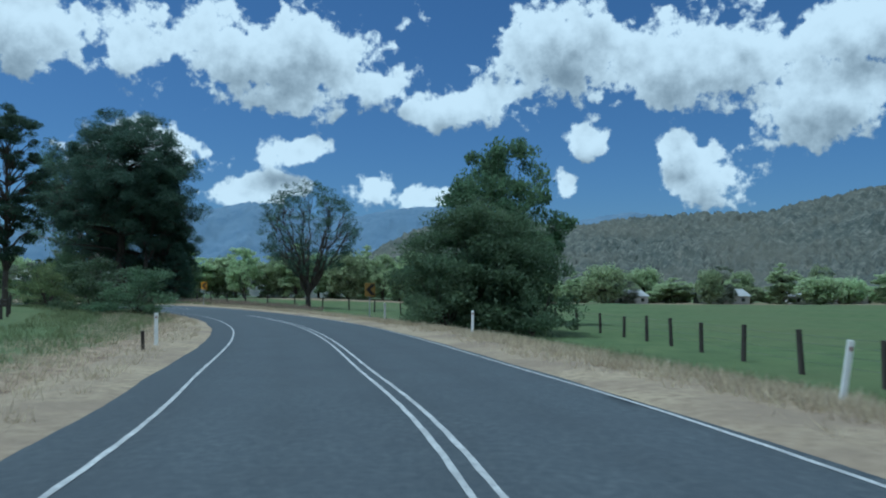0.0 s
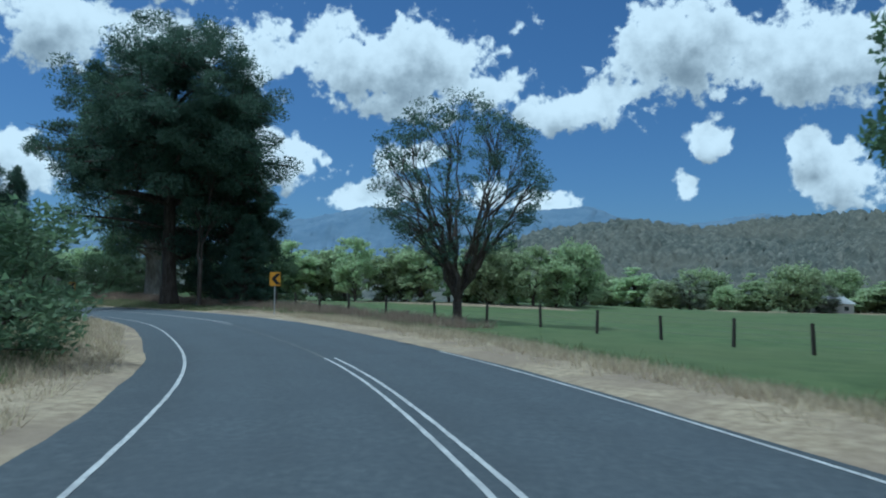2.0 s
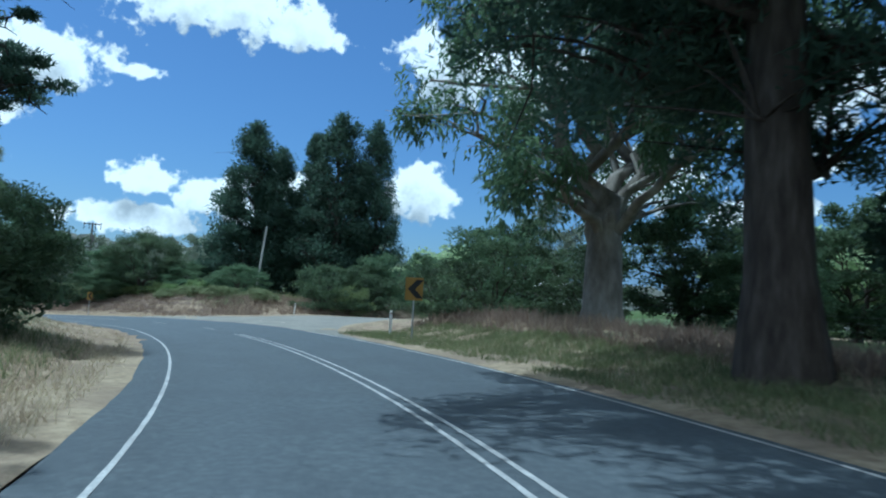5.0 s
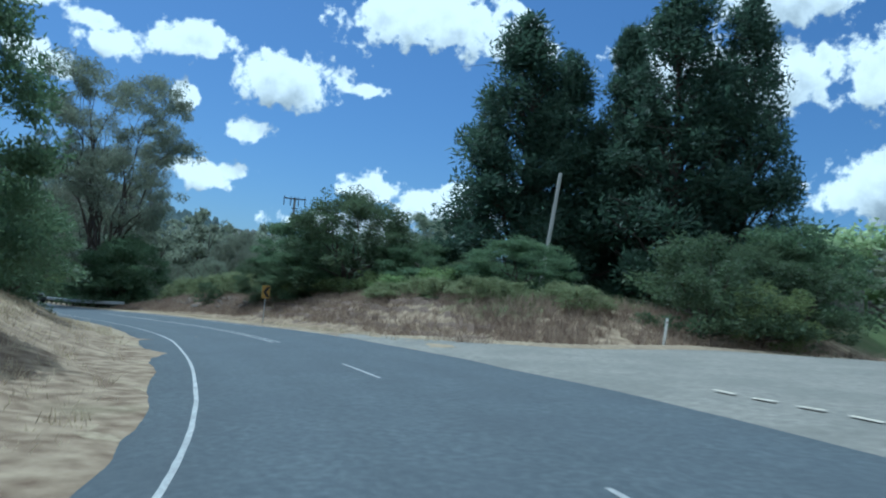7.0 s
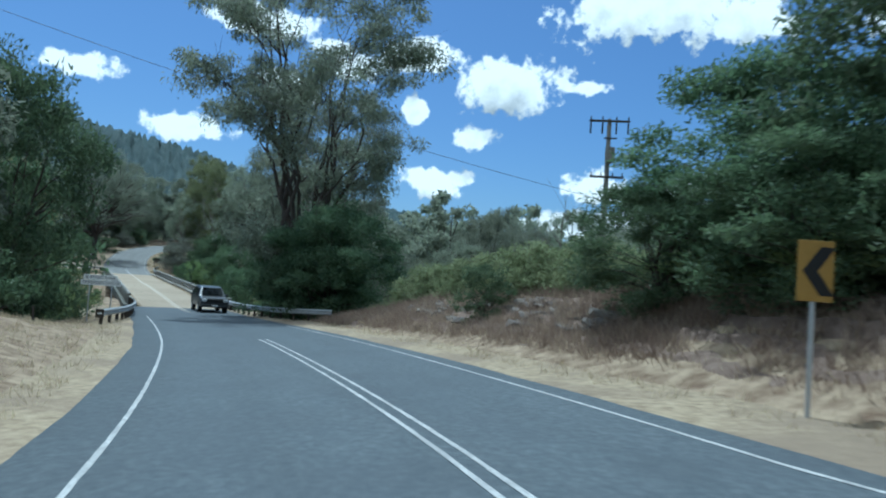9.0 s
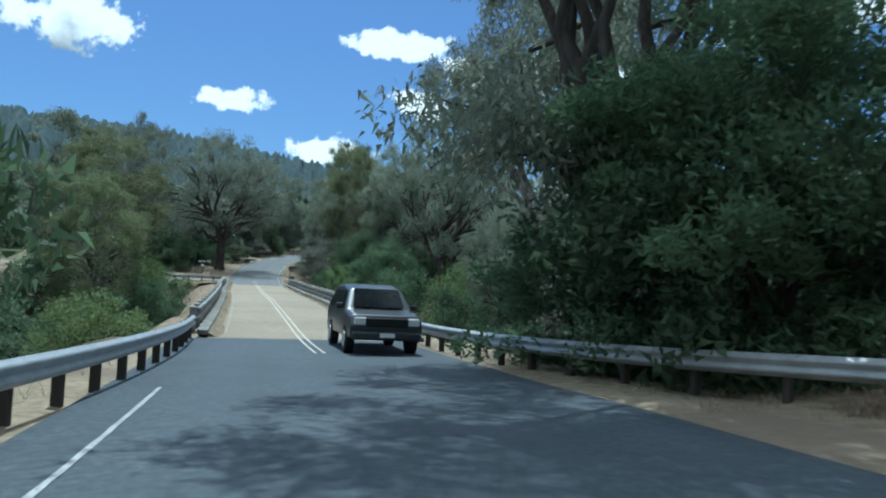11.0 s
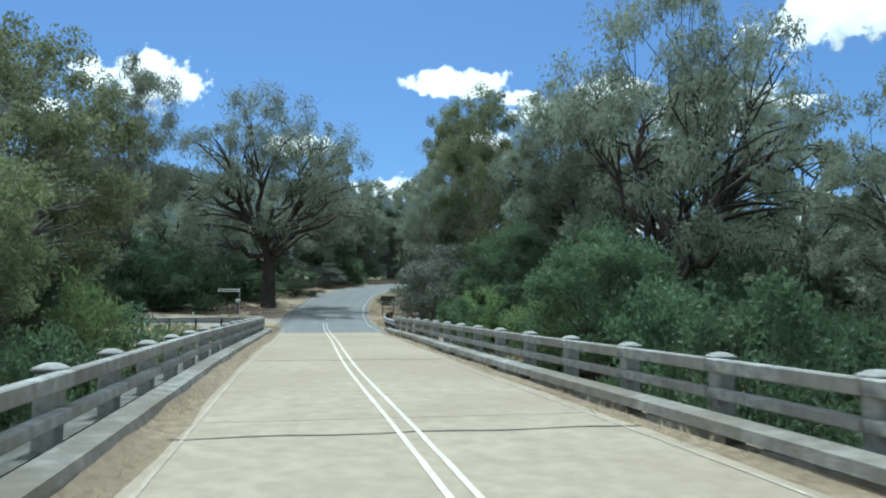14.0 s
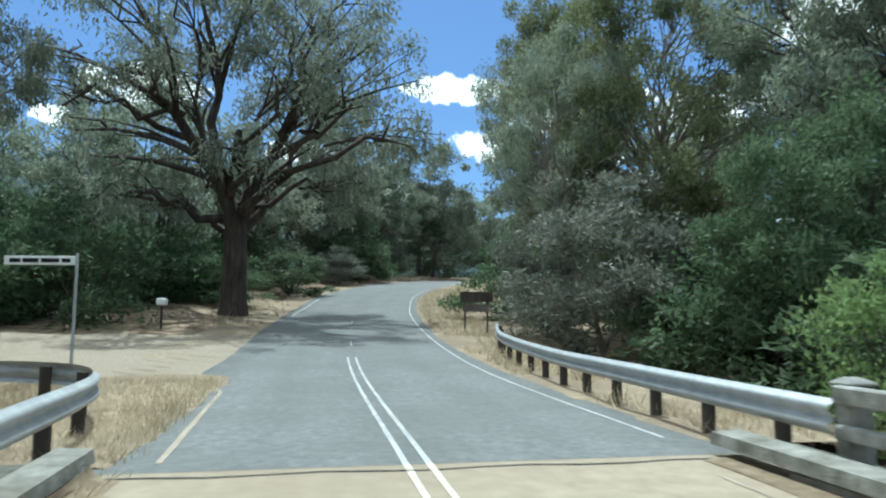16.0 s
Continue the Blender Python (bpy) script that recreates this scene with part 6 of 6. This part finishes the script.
# the bank and the side road's far edge
plant("she_oak", -104.2, 133.2, 20.8, 13.5)
plant("she_oak", -101.4, 134.6, 18.0, 9.5, label="dense dark she-oak beside a leaning pole")
plant("she_oak", -94.8, 137.0, 21.5, 12.0, label="broad dark she-oak with layered branches on the bank")
plant("she_oak", -91.9, 139.6, 21.0, 8.6, label="tall dense dark she-oak with layered branches on the bank")
plant("pine_lower", -99.0, 137.5, 20, 9)
plant("pine_lower", -99.5, 140.5, 15.0, 9.5)
plant("broad", -93.0, 150.5, 8.2, 7.0)
plant("shrub", -84.6, 125.6, 5.2, 5.5)
plant("shrub_bright", -83.6, 128.0, 3.4, 4.5)
plant("shrub", -84.4, 131.0, 4.6, 6.0)
plant("shrub", -85.8, 135.0, 7.0, 7.0)
plant("wattle", -86.6, 133.0, 5.6, 5.5)
plant("low_bush", -88.0, 130.0, 5.0, 6.5)
plant("wattle", -93.5, 124.0, 4.7, 5.4)
plant("wattle", -98.0, 125.4, 3.9, 4.6)
plant("shrub", -98.0, 127.0, 3.8, 6.0)
plant("shrub", -103.0, 125.0, 3.4, 4.6)
plant("wattle", -110.2, 124.4, 8.3, 8.6, label="dark feathery wattle on top of the bank")
plant("wattle", -114.6, 123.6, 6.3, 7.6)
plant("wattle", -106.0, 126.6, 5.2, 5.6)
plant("wattle", -116.6, 121.6, 3.6, 4.6)
plant("shrub", -124.6, 120.4, 1.6, 2.2, label="dark scrubby bush growing out of the rock ledges")
plant("wattle", -112.2, 121.9, 4.2, 5.4)
plant("mid_gum", -129.0, 143.5, 10.5, 6.5)
plant("shrub", -113.0, 103.0, 5.0, 8.0)
plant("broad", -121.0, 100.0, 9.0, 9.0)
plant("gum_weep", -112.0, 92.0, 15.0, 12.0)
plant("low_bush", -98.0, 97.0, 7.0, 8.0)
plant("shrub", -88.0, 99.0, 4.0, 6.0)
plant("wattle", -97.5, 102.4, 4.4, 6.5)
plant("shrub", -104.5, 104.6, 4.0, 6.0)
plant("pine_open", -80.0, 92.0, 20, 10)
plant("wattle", -84.6, 100.2, 7.2, 5.6)
for k in range(17):
    x, y = -119.5 - 1.25 * k, 123.0 + 2.6 * ((k * 0.618) % 1) - 0.06 * k
    plant("slope_shrub", x, y, land1(x, y) + 1.3 + 0.9 * ((k * 0.37) % 1), 2.8 + 1.4 * ((k * 0.71) % 1), group="shrubs on the slope")
# before the bridge
plant("gum_open", -151.4, 118.0, 24.0, 17.5)
plant("wattle", -147.5, 119.6, 5.5, 8.5, label="dark drooping bush behind the guard rail")
plant("wattle", -149.4, 119.0, 4.6, 7.0, 70)
plant("low_bush", -147.0, 118.6, 3.2, 6.0)
plant("shrub", -151.0, 117.5, 2.0, 6.0)
plant("wattle", -144.5, 102.0, 11.0, 10.0)
plant("mid_gum", -137.0, 97.5, 16.0, 11.0)
plant("low_bush", -150.5, 101.5, 6.0, 8.0)
plant("shrub_bright", -158.0, 104.4, -0.9, 3.6)
plant("shrub_bright", -163.0, 103.6, -1.2, 4.0)
plant("shrub", -133.0, 102.0, 4.0, 6.0)
for k, (x, y, t, w) in enumerate(((-163, 137, 8.2, 10), (-172, 142, 9.5, 11), (-182, 147, 11, 12), (-191, 156, 12, 13), (-168, 158, 10, 12), (-155, 150, 8.5, 11), (-145, 158, 9, 12), (-180, 168, 12, 12),
                                  (-135, 165, 9, 11), (-158, 132, 5, 8), (-168, 130, 4, 9), (-178, 132, 4, 9))):
    plant(("gum_dark", "gum_weep", "gum_dark")[k % 3], x, y, t, w, group="river gums")
for k in range(11):      # the far bank's gums behind the slope
    plant(("mid_gum", "mid_dark")[k % 2], -133 - 5.5 * k, 149 + 1.6 * k + 4 * math.sin(k * 2.1), 10.4 + 1.5 * math.sin(k * 1.3), 10 + 2 * math.cos(k * 1.7), group="river gums")
# beside the bridge, right bank of the view
plant("gum_big", -177.0, 124.3, 23.0, 16.0)
plant("gum_limbs", -227.0, 125.5, 24.0, 20.0, 130)
plant("gum_dark", -201.0, 128.5, 9.5, 11.0)
plant("gum_round", -246.0, 115.0, 21.2, 10.0)
plant("gum_weep", -245.6, 110.6, 14.6, 7.5)
plant("gum_round", -262.5, 114.5, 24.5, 10.5)
plant("gum_dark", -214.0, 134.0, 14.0, 12.0)
plant("gum_dark", -242.0, 133.5, 24.0, 19.0)
plant("gum_weep", -273.0, 116.0, 26.0, 12.0)
plant("wattle", -218.0, 118.0, 5.0, 8.5)
plant("shrub_bright", -222.0, 115.2, 1.4, 4.0)
plant("shrub", -209.0, 117.5, 2.0, 6.0)
plant("shrub", -203.0, 119.0, 1.8, 7.0)
plant("shrub_bright", -196.0, 121.5, 2.0, 5.5)
plant("shrub", -188.0, 120.0, 0.2, 7.0)
plant("shrub_bright", -226.5, 112.5, 2.2, 3.6)
plant("wattle", -233.0, 115.5, 7.0, 7.0)
plant("shrub_grey", -238.6, 110.4, 6.6, 6.4)
plant("shrub_grey", -243.5, 109.4, 5.6, 4.5)
plant("shrub", -251.0, 109.0, 5.6, 5.5)
plant("shrub", -222.0, 110.8, 1.4, 3.2)
plant("gum_dark", -239.5, 121.5, 20.5, 13.0)
plant("gum_weep", -236.0, 121.5, 18.5, 11.0)
# beside the bridge, left
plant("gum_round", -219.5, 87.5, 15.8, 13.0)
plant("gum_round", -206.5, 90.5, 9.2, 9.0, label="rounded tree with olive and rust-tinged leaf below the bridge")
plant("shrub_bright", -213.0, 94.2, 2.0, 4.2)
plant("shrub", -205.5, 96.0, 0.0, 5.0)
plant("low_bush", -216.5, 95.0, 0.4, 4.5)
plant("shrub_bright", -219.8, 96.0, -0.2, 3.2)
plant("gum_limbs", -251.6, 95.2, 23.0, 20.5)
plant("gum_weep", -243.5, 84.5, 23.0, 10.0)
plant("mid_gum", -232.0, 80.0, 20.0, 14.0)
plant("mid_dark", -205.0, 78.0, 13.0, 13.0)
plant("mid_gum", -178.0, 86.0, 10.0, 12.0)
plant("shrub", -256.5, 93.0, 5.0, 6.0)
for x, y, t, w in ((-219.0, 92.0, 1.2, 5.0), (-226.0, 86.0, 2.4, 5.0)):
    plant("shrub_bright", x, y, t, w)
for x, y, t, w in ((-291.0, 96.5, 25.0, 12.0), (-297.5, 102.5, 23.0, 10.0), (-283.5, 97.5, 20.0, 9.0), (-305.0, 108.0, 24.0, 11.0)):
    plant("mid_gum", x, y, t, w, group="woods beyond the bridge")
plant("shrub_grey", -277.0, 98.5, 8.0, 4.5)
plant("mid_gum", -324.0, 110.5, 22.0, 12.0)
plant("low_bush", -317.0, 109.5, 12.0, 8.0)
plant("low_bush", -326.0, 116.5, 13.0, 9.0)
plant("shrub", -265.0, 96.0, 6.0, 6.5)
for k, (x, y, t, w) in enumerate(((-262, 88, 16, 11), (-273, 92, 17, 11), (-285, 94, 17, 11), (-297, 100, 20, 12), (-306, 106, 19, 12), (-270, 80, 18, 12), (-318, 116, 20, 12), (-286, 120, 19, 11),
                                  (-300, 130, 20, 12), (-255, 76, 17, 12), (-330, 125, 22, 13), (-262, 128, 20, 12), (-277, 130, 22, 12), (-312, 145, 22, 13))):
    plant(("mid_dark", "mid_gum", "mid_dark")[k % 3], x, y, t, w, group="woods beyond the bridge")
for k in range(26):
    plant("far_dark", -225 - 9 * (k % 9), 60 - 9 * (k // 9) + 4 * math.sin(k * 3.3), 12 + 4 * math.sin(k * 1.7), 12, group="woods beyond the bridge")
for k in range(24):
    plant("far_dark", -205 - 10 * (k % 8), 148 + 11 * (k // 8) + 4 * math.sin(k * 2.7), 14 + 4 * math.sin(k * 1.9), 13, group="woods beyond the bridge")


# understorey: low bushes that close the view under the trees
rs = np.random.RandomState(90)
under = []
for k in range(22):      # left of the climbing road, behind the side track
    under.append((-243 - 3.0 * k + rs.uniform(-1, 1), 88.0 + 0.25 * k + rs.uniform(-3, 2.5) + (6 if k > 12 else 0), 4.5, 6.5))
for k in range(12):
    under.append((-246 - 3.2 * k, 78 + rs.uniform(-3, 3), 5.0, 7.0))
for k in range(16):      # right of the climbing road
    under.append((-224 - 3.2 * k + rs.uniform(-1, 1), 113.5 + rs.uniform(0, 4) + (0.12 * k) ** 2.6, 4.2, 6.5))
for k in range(12):      # along the river, right
    under.append((-160 - 5.0 * k, 122 + rs.uniform(0, 6), 4.5, 7.0))
for k in range(12):      # along the river, left
    under.append((-158 - 5.0 * k, 98 - rs.uniform(0, 8), 4.5, 7.0))
for k in range(14):      # behind the trees on both banks
    under.append((-196 - 4.5 * k, 128 + rs.uniform(-3, 4), 5.5, 8.0))
    under.append((-196 - 4.0 * k, 84 + rs.uniform(-4, 4), 5.5, 8.0))
for x, y, h, w in under:
    h *= rs.uniform(0.75, 1.3)
    plant("low_bush", x, y, land1(x, y) + h, w * rs.uniform(0.85, 1.2), group="undergrowth")

K["low_bright"] = grow("shrub", 32, 2.0, 3.5, 44, 64, (0.24, 0.09), "bark_dark", "bush_leaf", base=-0.02, stems=4, fork=0.03, stem_r=0.05, clump_r=0.55, shape="dome", spread=0.7, branch_r=0.02, limb_seg=3, twigs=0, three=True,
                       category="shrub", label="low light green bush and bracken")
SIZE["low_bright"] = (2.0, 3.5)
for k in range(9):
    x, y = -99 - 2.05 * k, 121.6 + 2.6 * rs.rand() + (1.0 if k % 2 else 0)
    plant("low_bright", x, y, land1(x, y) + rs.uniform(1.0, 2.0), rs.uniform(3.0, 4.5), group="bracken on the bank")
for k in range(9):
    x, y = -87.5 - 1.7 * k, 120.6 + 1.6 * rs.rand() - 0.03 * k
    plant("slope_shrub", x, y, land1(x, y) + rs.uniform(0.6, 1.1), rs.uniform(1.6, 2.6), group="bracken on the bank")
for k in range(8):
    x, y = -199 - 3.5 * k, 116 + 3.0 * rs.rand()
    plant("low_bright", x, y, land1(x, y) + rs.uniform(1.6, 2.6), rs.uniform(3.0, 4.2), group="undergrowth")

# a bare dead tree behind the bank
K["dead_tree"] = grow("dead_tree", 31, 9, 5, 22, 2, (0.2, 0.05), "bark_pale", "gum_leaf", base=0.4, stems=3, fork=0.35, stem_r=0.2, clump_r=0.6, shape="vase", spread=0.5, branch_r=0.04, label="bare grey dead tree")
SIZE["dead_tree"] = (9, 5)
plant("dead_tree", -148.0, 136.0, 9.2, 4.5)


# ---- grasses ----
def blades(name, s, d, h, mat, label, seed, lean=0.5):
    """Thin tapered blades standing beside the road."""
    rs = np.random.RandomState(seed)
    n = len(s)
    p = on_road(s, d)
    dist = np.abs(d)
    g = np.where(dist < 5.4, p[:, 2] + 0.0, land(p[:, 0], p[:, 1]))
    base = np.column_stack([p[:, 0], p[:, 1], g - 0.02])
    a = rs.uniform(0, 6.28, n)
    w = np.column_stack([np.cos(a), np.sin(a), np.zeros(n)]) * (h * rs.uniform(0.012, 0.034, n) + 0.006)[:, None]
    tip = base + np.column_stack([rs.normal(size=n) * lean * h, rs.normal(size=n) * lean * h, h])
    V = np.stack([base - w, base + w, tip], 1).reshape(-1, 3)
    F = np.arange(n * 3).reshape(-1, 3)
    return tagged(new(name, mesh_from(name, V, F, mat)), label, "grass", kind="stuff")


def tuft_field(name, s_range, d_range, tufts, per, height, mat, label, seed, skip=None):
    rs = np.random.RandomState(seed)
    ts, td = rs.uniform(*s_range, tufts), rs.uniform(*d_range, tufts)
    keep = (wave_noise(ts, td * 3, seed, 3, 7.0) > -0.35)
    if skip:
        for a, b in skip:
            keep &= ~((ts > a) & (ts < b))
    ts, td = ts[keep], td[keep]
    k = len(ts)
    s = np.repeat(ts, per) + rs.normal(size=k * per) * 0.10
    d = np.repeat(td, per) + rs.normal(size=k * per) * 0.10
    h = np.repeat(rs.uniform(0.5, 1.25, k), per) * rs.uniform(0.5, 1.2, k * per) * height
    return blades(name, s, d, h, mat, label, seed)


s_cam = s_at(0.3, 5.5) - 8
j0, j1 = J0 - 2, J1 + 1
tuft_field("dry_grass", (s_cam, S_DECK[0] - 1), (3.9, 8.6), 9000, 8, 0.19, M["straw"], "straw-coloured dry grass along the road", 31, [(j0, j1)])
tuft_field("dry_grass_left", (s_cam, S_DECK[0] - 1), (-9.5, -4.5), 8000, 8, 0.2, M["straw"], "straw-coloured dry grass along the road", 32)
tuft_field("brown_grass", (s_at(-22, 66), s_at(-63, 101)), (7.4, 13.0), 3200, 9, 0.5, M["brown_grass"], "tall brown dead grass below the pines", 33)
tuft_field("bank_grass", (j1 - 2, S_DECK[0] - 18), (5.6, 10.8), 5200, 9, 0.4, M["brown_grass"], "brown dead grass on the cut bank", 34)
tuft_field("rock_grass", (s_at(-114, 113.4), S_DECK[0] - 16), (5.3, 9.4), 4200, 10, 0.32, M["brown_grass"], "brown dead grass among the rock ledges", 49)
tuft_field("side_bank_grass", (J1 - 2, J1 + 4.5), (8.0, 24.0), 1300, 9, 0.5, M["brown_grass"], "brown dead grass on the bank beside the side road", 46)
tuft_field("verge_grass", (s_cam, s_at(-27, 73)), (4.6, 8.8), 8500, 8, 0.26, M["straw"], "pale straw-coloured grass between road and fence", 47)
tuft_field("bank_fern", (j1 + 2, s_at(-116, 113.4)), (9.6, 17), 1800, 10, 0.55, M["green_grass"], "green bracken and grass on top of the bank", 35)
tuft_field("slope_fern", (s_at(-114, 113.4), S_DECK[0] - 14), (8.8, 24), 7000, 16, 0.75, M["fern"], "tall soft green bracken on the slope above the rocks", 48)
tuft_field("green_verge_left", (s_cam, s_at(-60, 99)), (-13, -6.5), 3500, 8, 0.32, M["green_grass"], "long green and straw grass beside the field", 36)
tuft_field("green_verge_right", (s_cam, s_at(-36, 82)), (6.5, 10), 2500, 8, 0.3, M["green_grass"], "green grass along the paddock fence", 37)
tuft_field("olive_grass", (s_at(-35, 80), s_at(-62, 100)), (3.7, 7.8), 8500, 8, 0.2, M["green_grass"], "short olive-green grass beneath the pines", 43)
tuft_field("brown_grass_left", (s_at(-9, 42), s_at(-58, 98)), (-9.5, -4.5), 4500, 9, 0.24, M["straw"], "bleached dead grass on the inside of the bend", 44)
tuft_field("olive_grass_left", (s_at(-9, 42), s_at(-58, 98)), (-12.0, -5.6), 2200, 9, 0.36, M["green_grass"], "long olive grass on the inside of the bend", 45)
tuft_field("beyond_grass", (S_DECK[1] + 0.5, S_END - 20), (3.55, 6.0), 3200, 9, 0.32, M["straw"], "bright dry grass below the guard rail", 38)
tuft_field("beyond_grass_left", (S_DECK[1] + 0.4, S_DECK[1] + 8.6), (-6.6, -2.9), 2600, 9, 0.2, M["straw"], "bright dry grass round the guard rail's end", 39)
tuft_field("beyond_grass_far", (S_DECK[1] + 24, S_END - 20), (-9, -3.9), 700, 9, 0.35, M["brown_grass"], "brown dead grass beside the road", 40)
for sg, sd in ((1, 41), (-1, 42)):
    rs = np.random.RandomState(sd)
    n = 2600
    bs_ = rs.uniform(S_DECK[0], S_DECK[1], n)
    bd = sg * (2.92 - np.abs(rs.normal(size=n)) * 0.10)
    keep = wave_noise(bs_, bs_ * 0, sd, 3, 4.0) > -0.2
    bs_, bd = bs_[keep], bd[keep]
    bl = blades("kerb_grass", bs_, bd, rs.uniform(0.06, 0.22, len(bs_)), M["straw"], "dry weeds and grit along the bridge kerb", sd, 0.7)


# ---- rocks in the cutting ----
def rock_mesh(seed):
    rs = np.random.RandomState(seed)
    bm = bmesh.new()
    bmesh.ops.create_icosphere(bm, subdivisions=1, radius=0.5)
    for v in bm.verts:
        v.co *= 0.7 + 0.6 * rs.rand()
        v.co.z = max(-0.22, min(0.22, v.co.z * 0.7))
    me = bpy.data.meshes.new("rock")
    bm.to_mesh(me)
    bm.free()
    me.materials.append(M["rock"])
    return me


rocks = [rock_mesh(k) for k in range(6)]
rs = np.random.RandomState(77)
LEDGES = ((-117, -122, 6.8), (-120, -127, 7.4), (-124, -131, 7.0), (-129, -136, 7.4))     # from x to x, metres right of the road
for x0, x1, off in LEDGES:
    for k in range(26):
        x = rs.uniform(x1, x0)
        tier = k % 3
        s, d = s_at(x, 113.3), off + 0.34 * tier + rs.normal() * 0.1
        p = on_road(s, d)
        sc = rs.uniform(0.45, 1.05)
        o = new("rock", rocks[k % 6])
        o.matrix_basis = Matrix.Translation((p[0], p[1], land1(p[0], p[1]) - 0.1 + 0.03 * tier)) @ pose(0, 0, 0, rs.uniform(-9, 9), rs.uniform(-9, 9), 176 + rs.uniform(-22, 22)) @ Matrix.Diagonal((sc * 1.9, sc * 0.9, sc * 0.62, 1))
        tagged(o, "grey layered stone ledge showing in the cut bank", "rock", "stones in the bank")


# ---- hills ----
def hill(name, sky, r0, r1, mat, label, centre=(-60.0, 60.0), rough=1.0, step=0.5, lumps=0.0, rows=26):
    az = np.arange(sky[0][0], sky[-1][0] + step / 2, step)
    el = np.interp(az, [a for a, _ in sky], [e for _, e in sky])
    u = np.linspace(0, 1.25, rows)
    R = r0 + (r1 - r0) * u
    A, RR = np.meshgrid(np.radians(az), R)
    jr = np.random.RandomState(8)
    A = A + jr.uniform(-0.4, 0.4, A.shape) * radians(step)
    RR = RR + jr.uniform(-0.4, 0.4, A.shape) * (r1 - r0) * 1.25 / rows
    x, y = centre[0] - np.sin(A) * RR, centre[1] + np.cos(A) * RR
    top = np.tan(np.radians(el))[None, :] * r1
    U = np.repeat(u[:, None], len(az), 1)
    shape = np.where(U <= 1, smoothstep(-0.25, 1.0, U) * (0.25 + 0.75 * U), 1 - 1.6 * (U - 1))
    z = top * shape - 2.0 * (1 - U) + rough * top * 0.07 * wave_noise(x, y, 61, 5, r1 * 0.11) * np.sin(np.clip(U, 0, 1) * 3.0)
    if lumps:
        rs = np.random.RandomState(5)
        z = z + lumps * (rs.rand(*z.shape) ** 1.5) * np.clip(U * 4, 0, 1)
    n, m = z.shape
    i = (np.arange(n - 1)[:, None] * m + np.arange(m - 1)[None, :]).ravel()
    F = np.stack([i, i + 1, i + m + 1, i + m], 1)[:, ::-1]
    tagged(new(name, mesh_from(name, np.stack([x, y, z], -1).reshape(-1, 3), F, mat, lumps < 6.5)), label, "hill", kind="structure")


hill("hill_wooded", [(-100, 6), (-60, 8), (-31, 7.3), (-26.7, 6.5), (-23, 5.8), (-19, 5.9), (-13.6, 5.7), (-9.8, 5.1), (-4.5, 5.9), (-0.2, 5.4), (2.4, 4.9), (6, 3.0), (12, 1.2)], 420, 1050, M["hill_wood"],
     "grey-green wooded hillside", (0, 0), step=0.2, lumps=7.0, rows=60)
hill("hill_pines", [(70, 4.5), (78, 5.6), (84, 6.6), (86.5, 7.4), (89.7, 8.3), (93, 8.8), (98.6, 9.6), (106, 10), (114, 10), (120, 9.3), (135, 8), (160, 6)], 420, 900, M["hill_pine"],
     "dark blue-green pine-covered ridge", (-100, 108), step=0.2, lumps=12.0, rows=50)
hill("hill_behind", [(160, 5), (200, 5), (240, 6), (265, 6)], 500, 1000, M["hill_wood"], "wooded hills behind", step=1.0, lumps=9.0)
hill("hill_north", [(6, 1.8), (20, 2.2), (40, 2.6), (70, 4)], 420, 900, M["hill_wood"], "low wooded rise", step=0.4, lumps=8.0)
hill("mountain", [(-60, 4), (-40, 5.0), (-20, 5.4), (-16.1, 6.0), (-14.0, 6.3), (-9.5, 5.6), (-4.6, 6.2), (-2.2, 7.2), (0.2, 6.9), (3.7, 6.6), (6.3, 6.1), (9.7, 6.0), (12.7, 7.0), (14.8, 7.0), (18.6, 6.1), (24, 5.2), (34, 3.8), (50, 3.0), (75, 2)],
     1900, 3200, M["mountain"], "mountain range with blue haze in its colour", (0, 0), step=0.25, rows=40, rough=1.6, lumps=6.0)


# ---- far houses ----
def farm_house(x, y, w, dpt, h, yaw, roof="roof_metal", label="low farmhouse with a pale metal roof"):
    g = empty("farm_house", label, "house", "farm buildings")
    bm = bmesh.new()
    box(bm, (w, dpt, h), (0, 0, h / 2))
    wall = part("wall", bm, M["wall_weather"], g)
    bm = bmesh.new()
    rh = dpt * 0.3
    o = 0.5
    vs = [bm.verts.new(v) for v in ((-w / 2 - o, -dpt / 2 - o, h), (w / 2 + o, -dpt / 2 - o, h), (w / 2 + o, dpt / 2 + o, h), (-w / 2 - o, dpt / 2 + o, h), (-w / 2 + 1, 0, h + rh), (w / 2 - 1, 0, h + rh))]
    for f in ((0, 1, 5, 4), (1, 2, 5), (2, 3, 4, 5), (3, 0, 4), (3, 2, 1, 0)):
        bm.faces.new([vs[k] for k in f])
    part("roof", bm, M[roof], g)
    n = max(2, int(w / 3.5))
    for k in range(n):
        bm = bmesh.new()
        box(bm, (1.1, 0.08, 1.1), (-w / 2 + (k + 0.5) * w / n, -dpt / 2 - 0.03, h * 0.55))
        part("window", bm, M["dark_glass"], g)
    g.matrix_basis = Matrix.Translation((x, y, land1(x, y) - 0.1)) @ Matrix.Rotation(radians(yaw), 4, "Z")


farm_house(61, 245, 11, 7, 2.6, 5)
farm_house(92, 246, 16, 8, 2.6, -6)
farm_house(121, 246, 15, 8, 2.8, 4, label="long low farm shed with a pale roof")
farm_house(136, 250, 10, 7, 2.8, 8)
farm_house(-85.5, 160, 11, 7, 2.6, 20, "roof_white", "low weatherboard house with a white roof behind a rail fence")
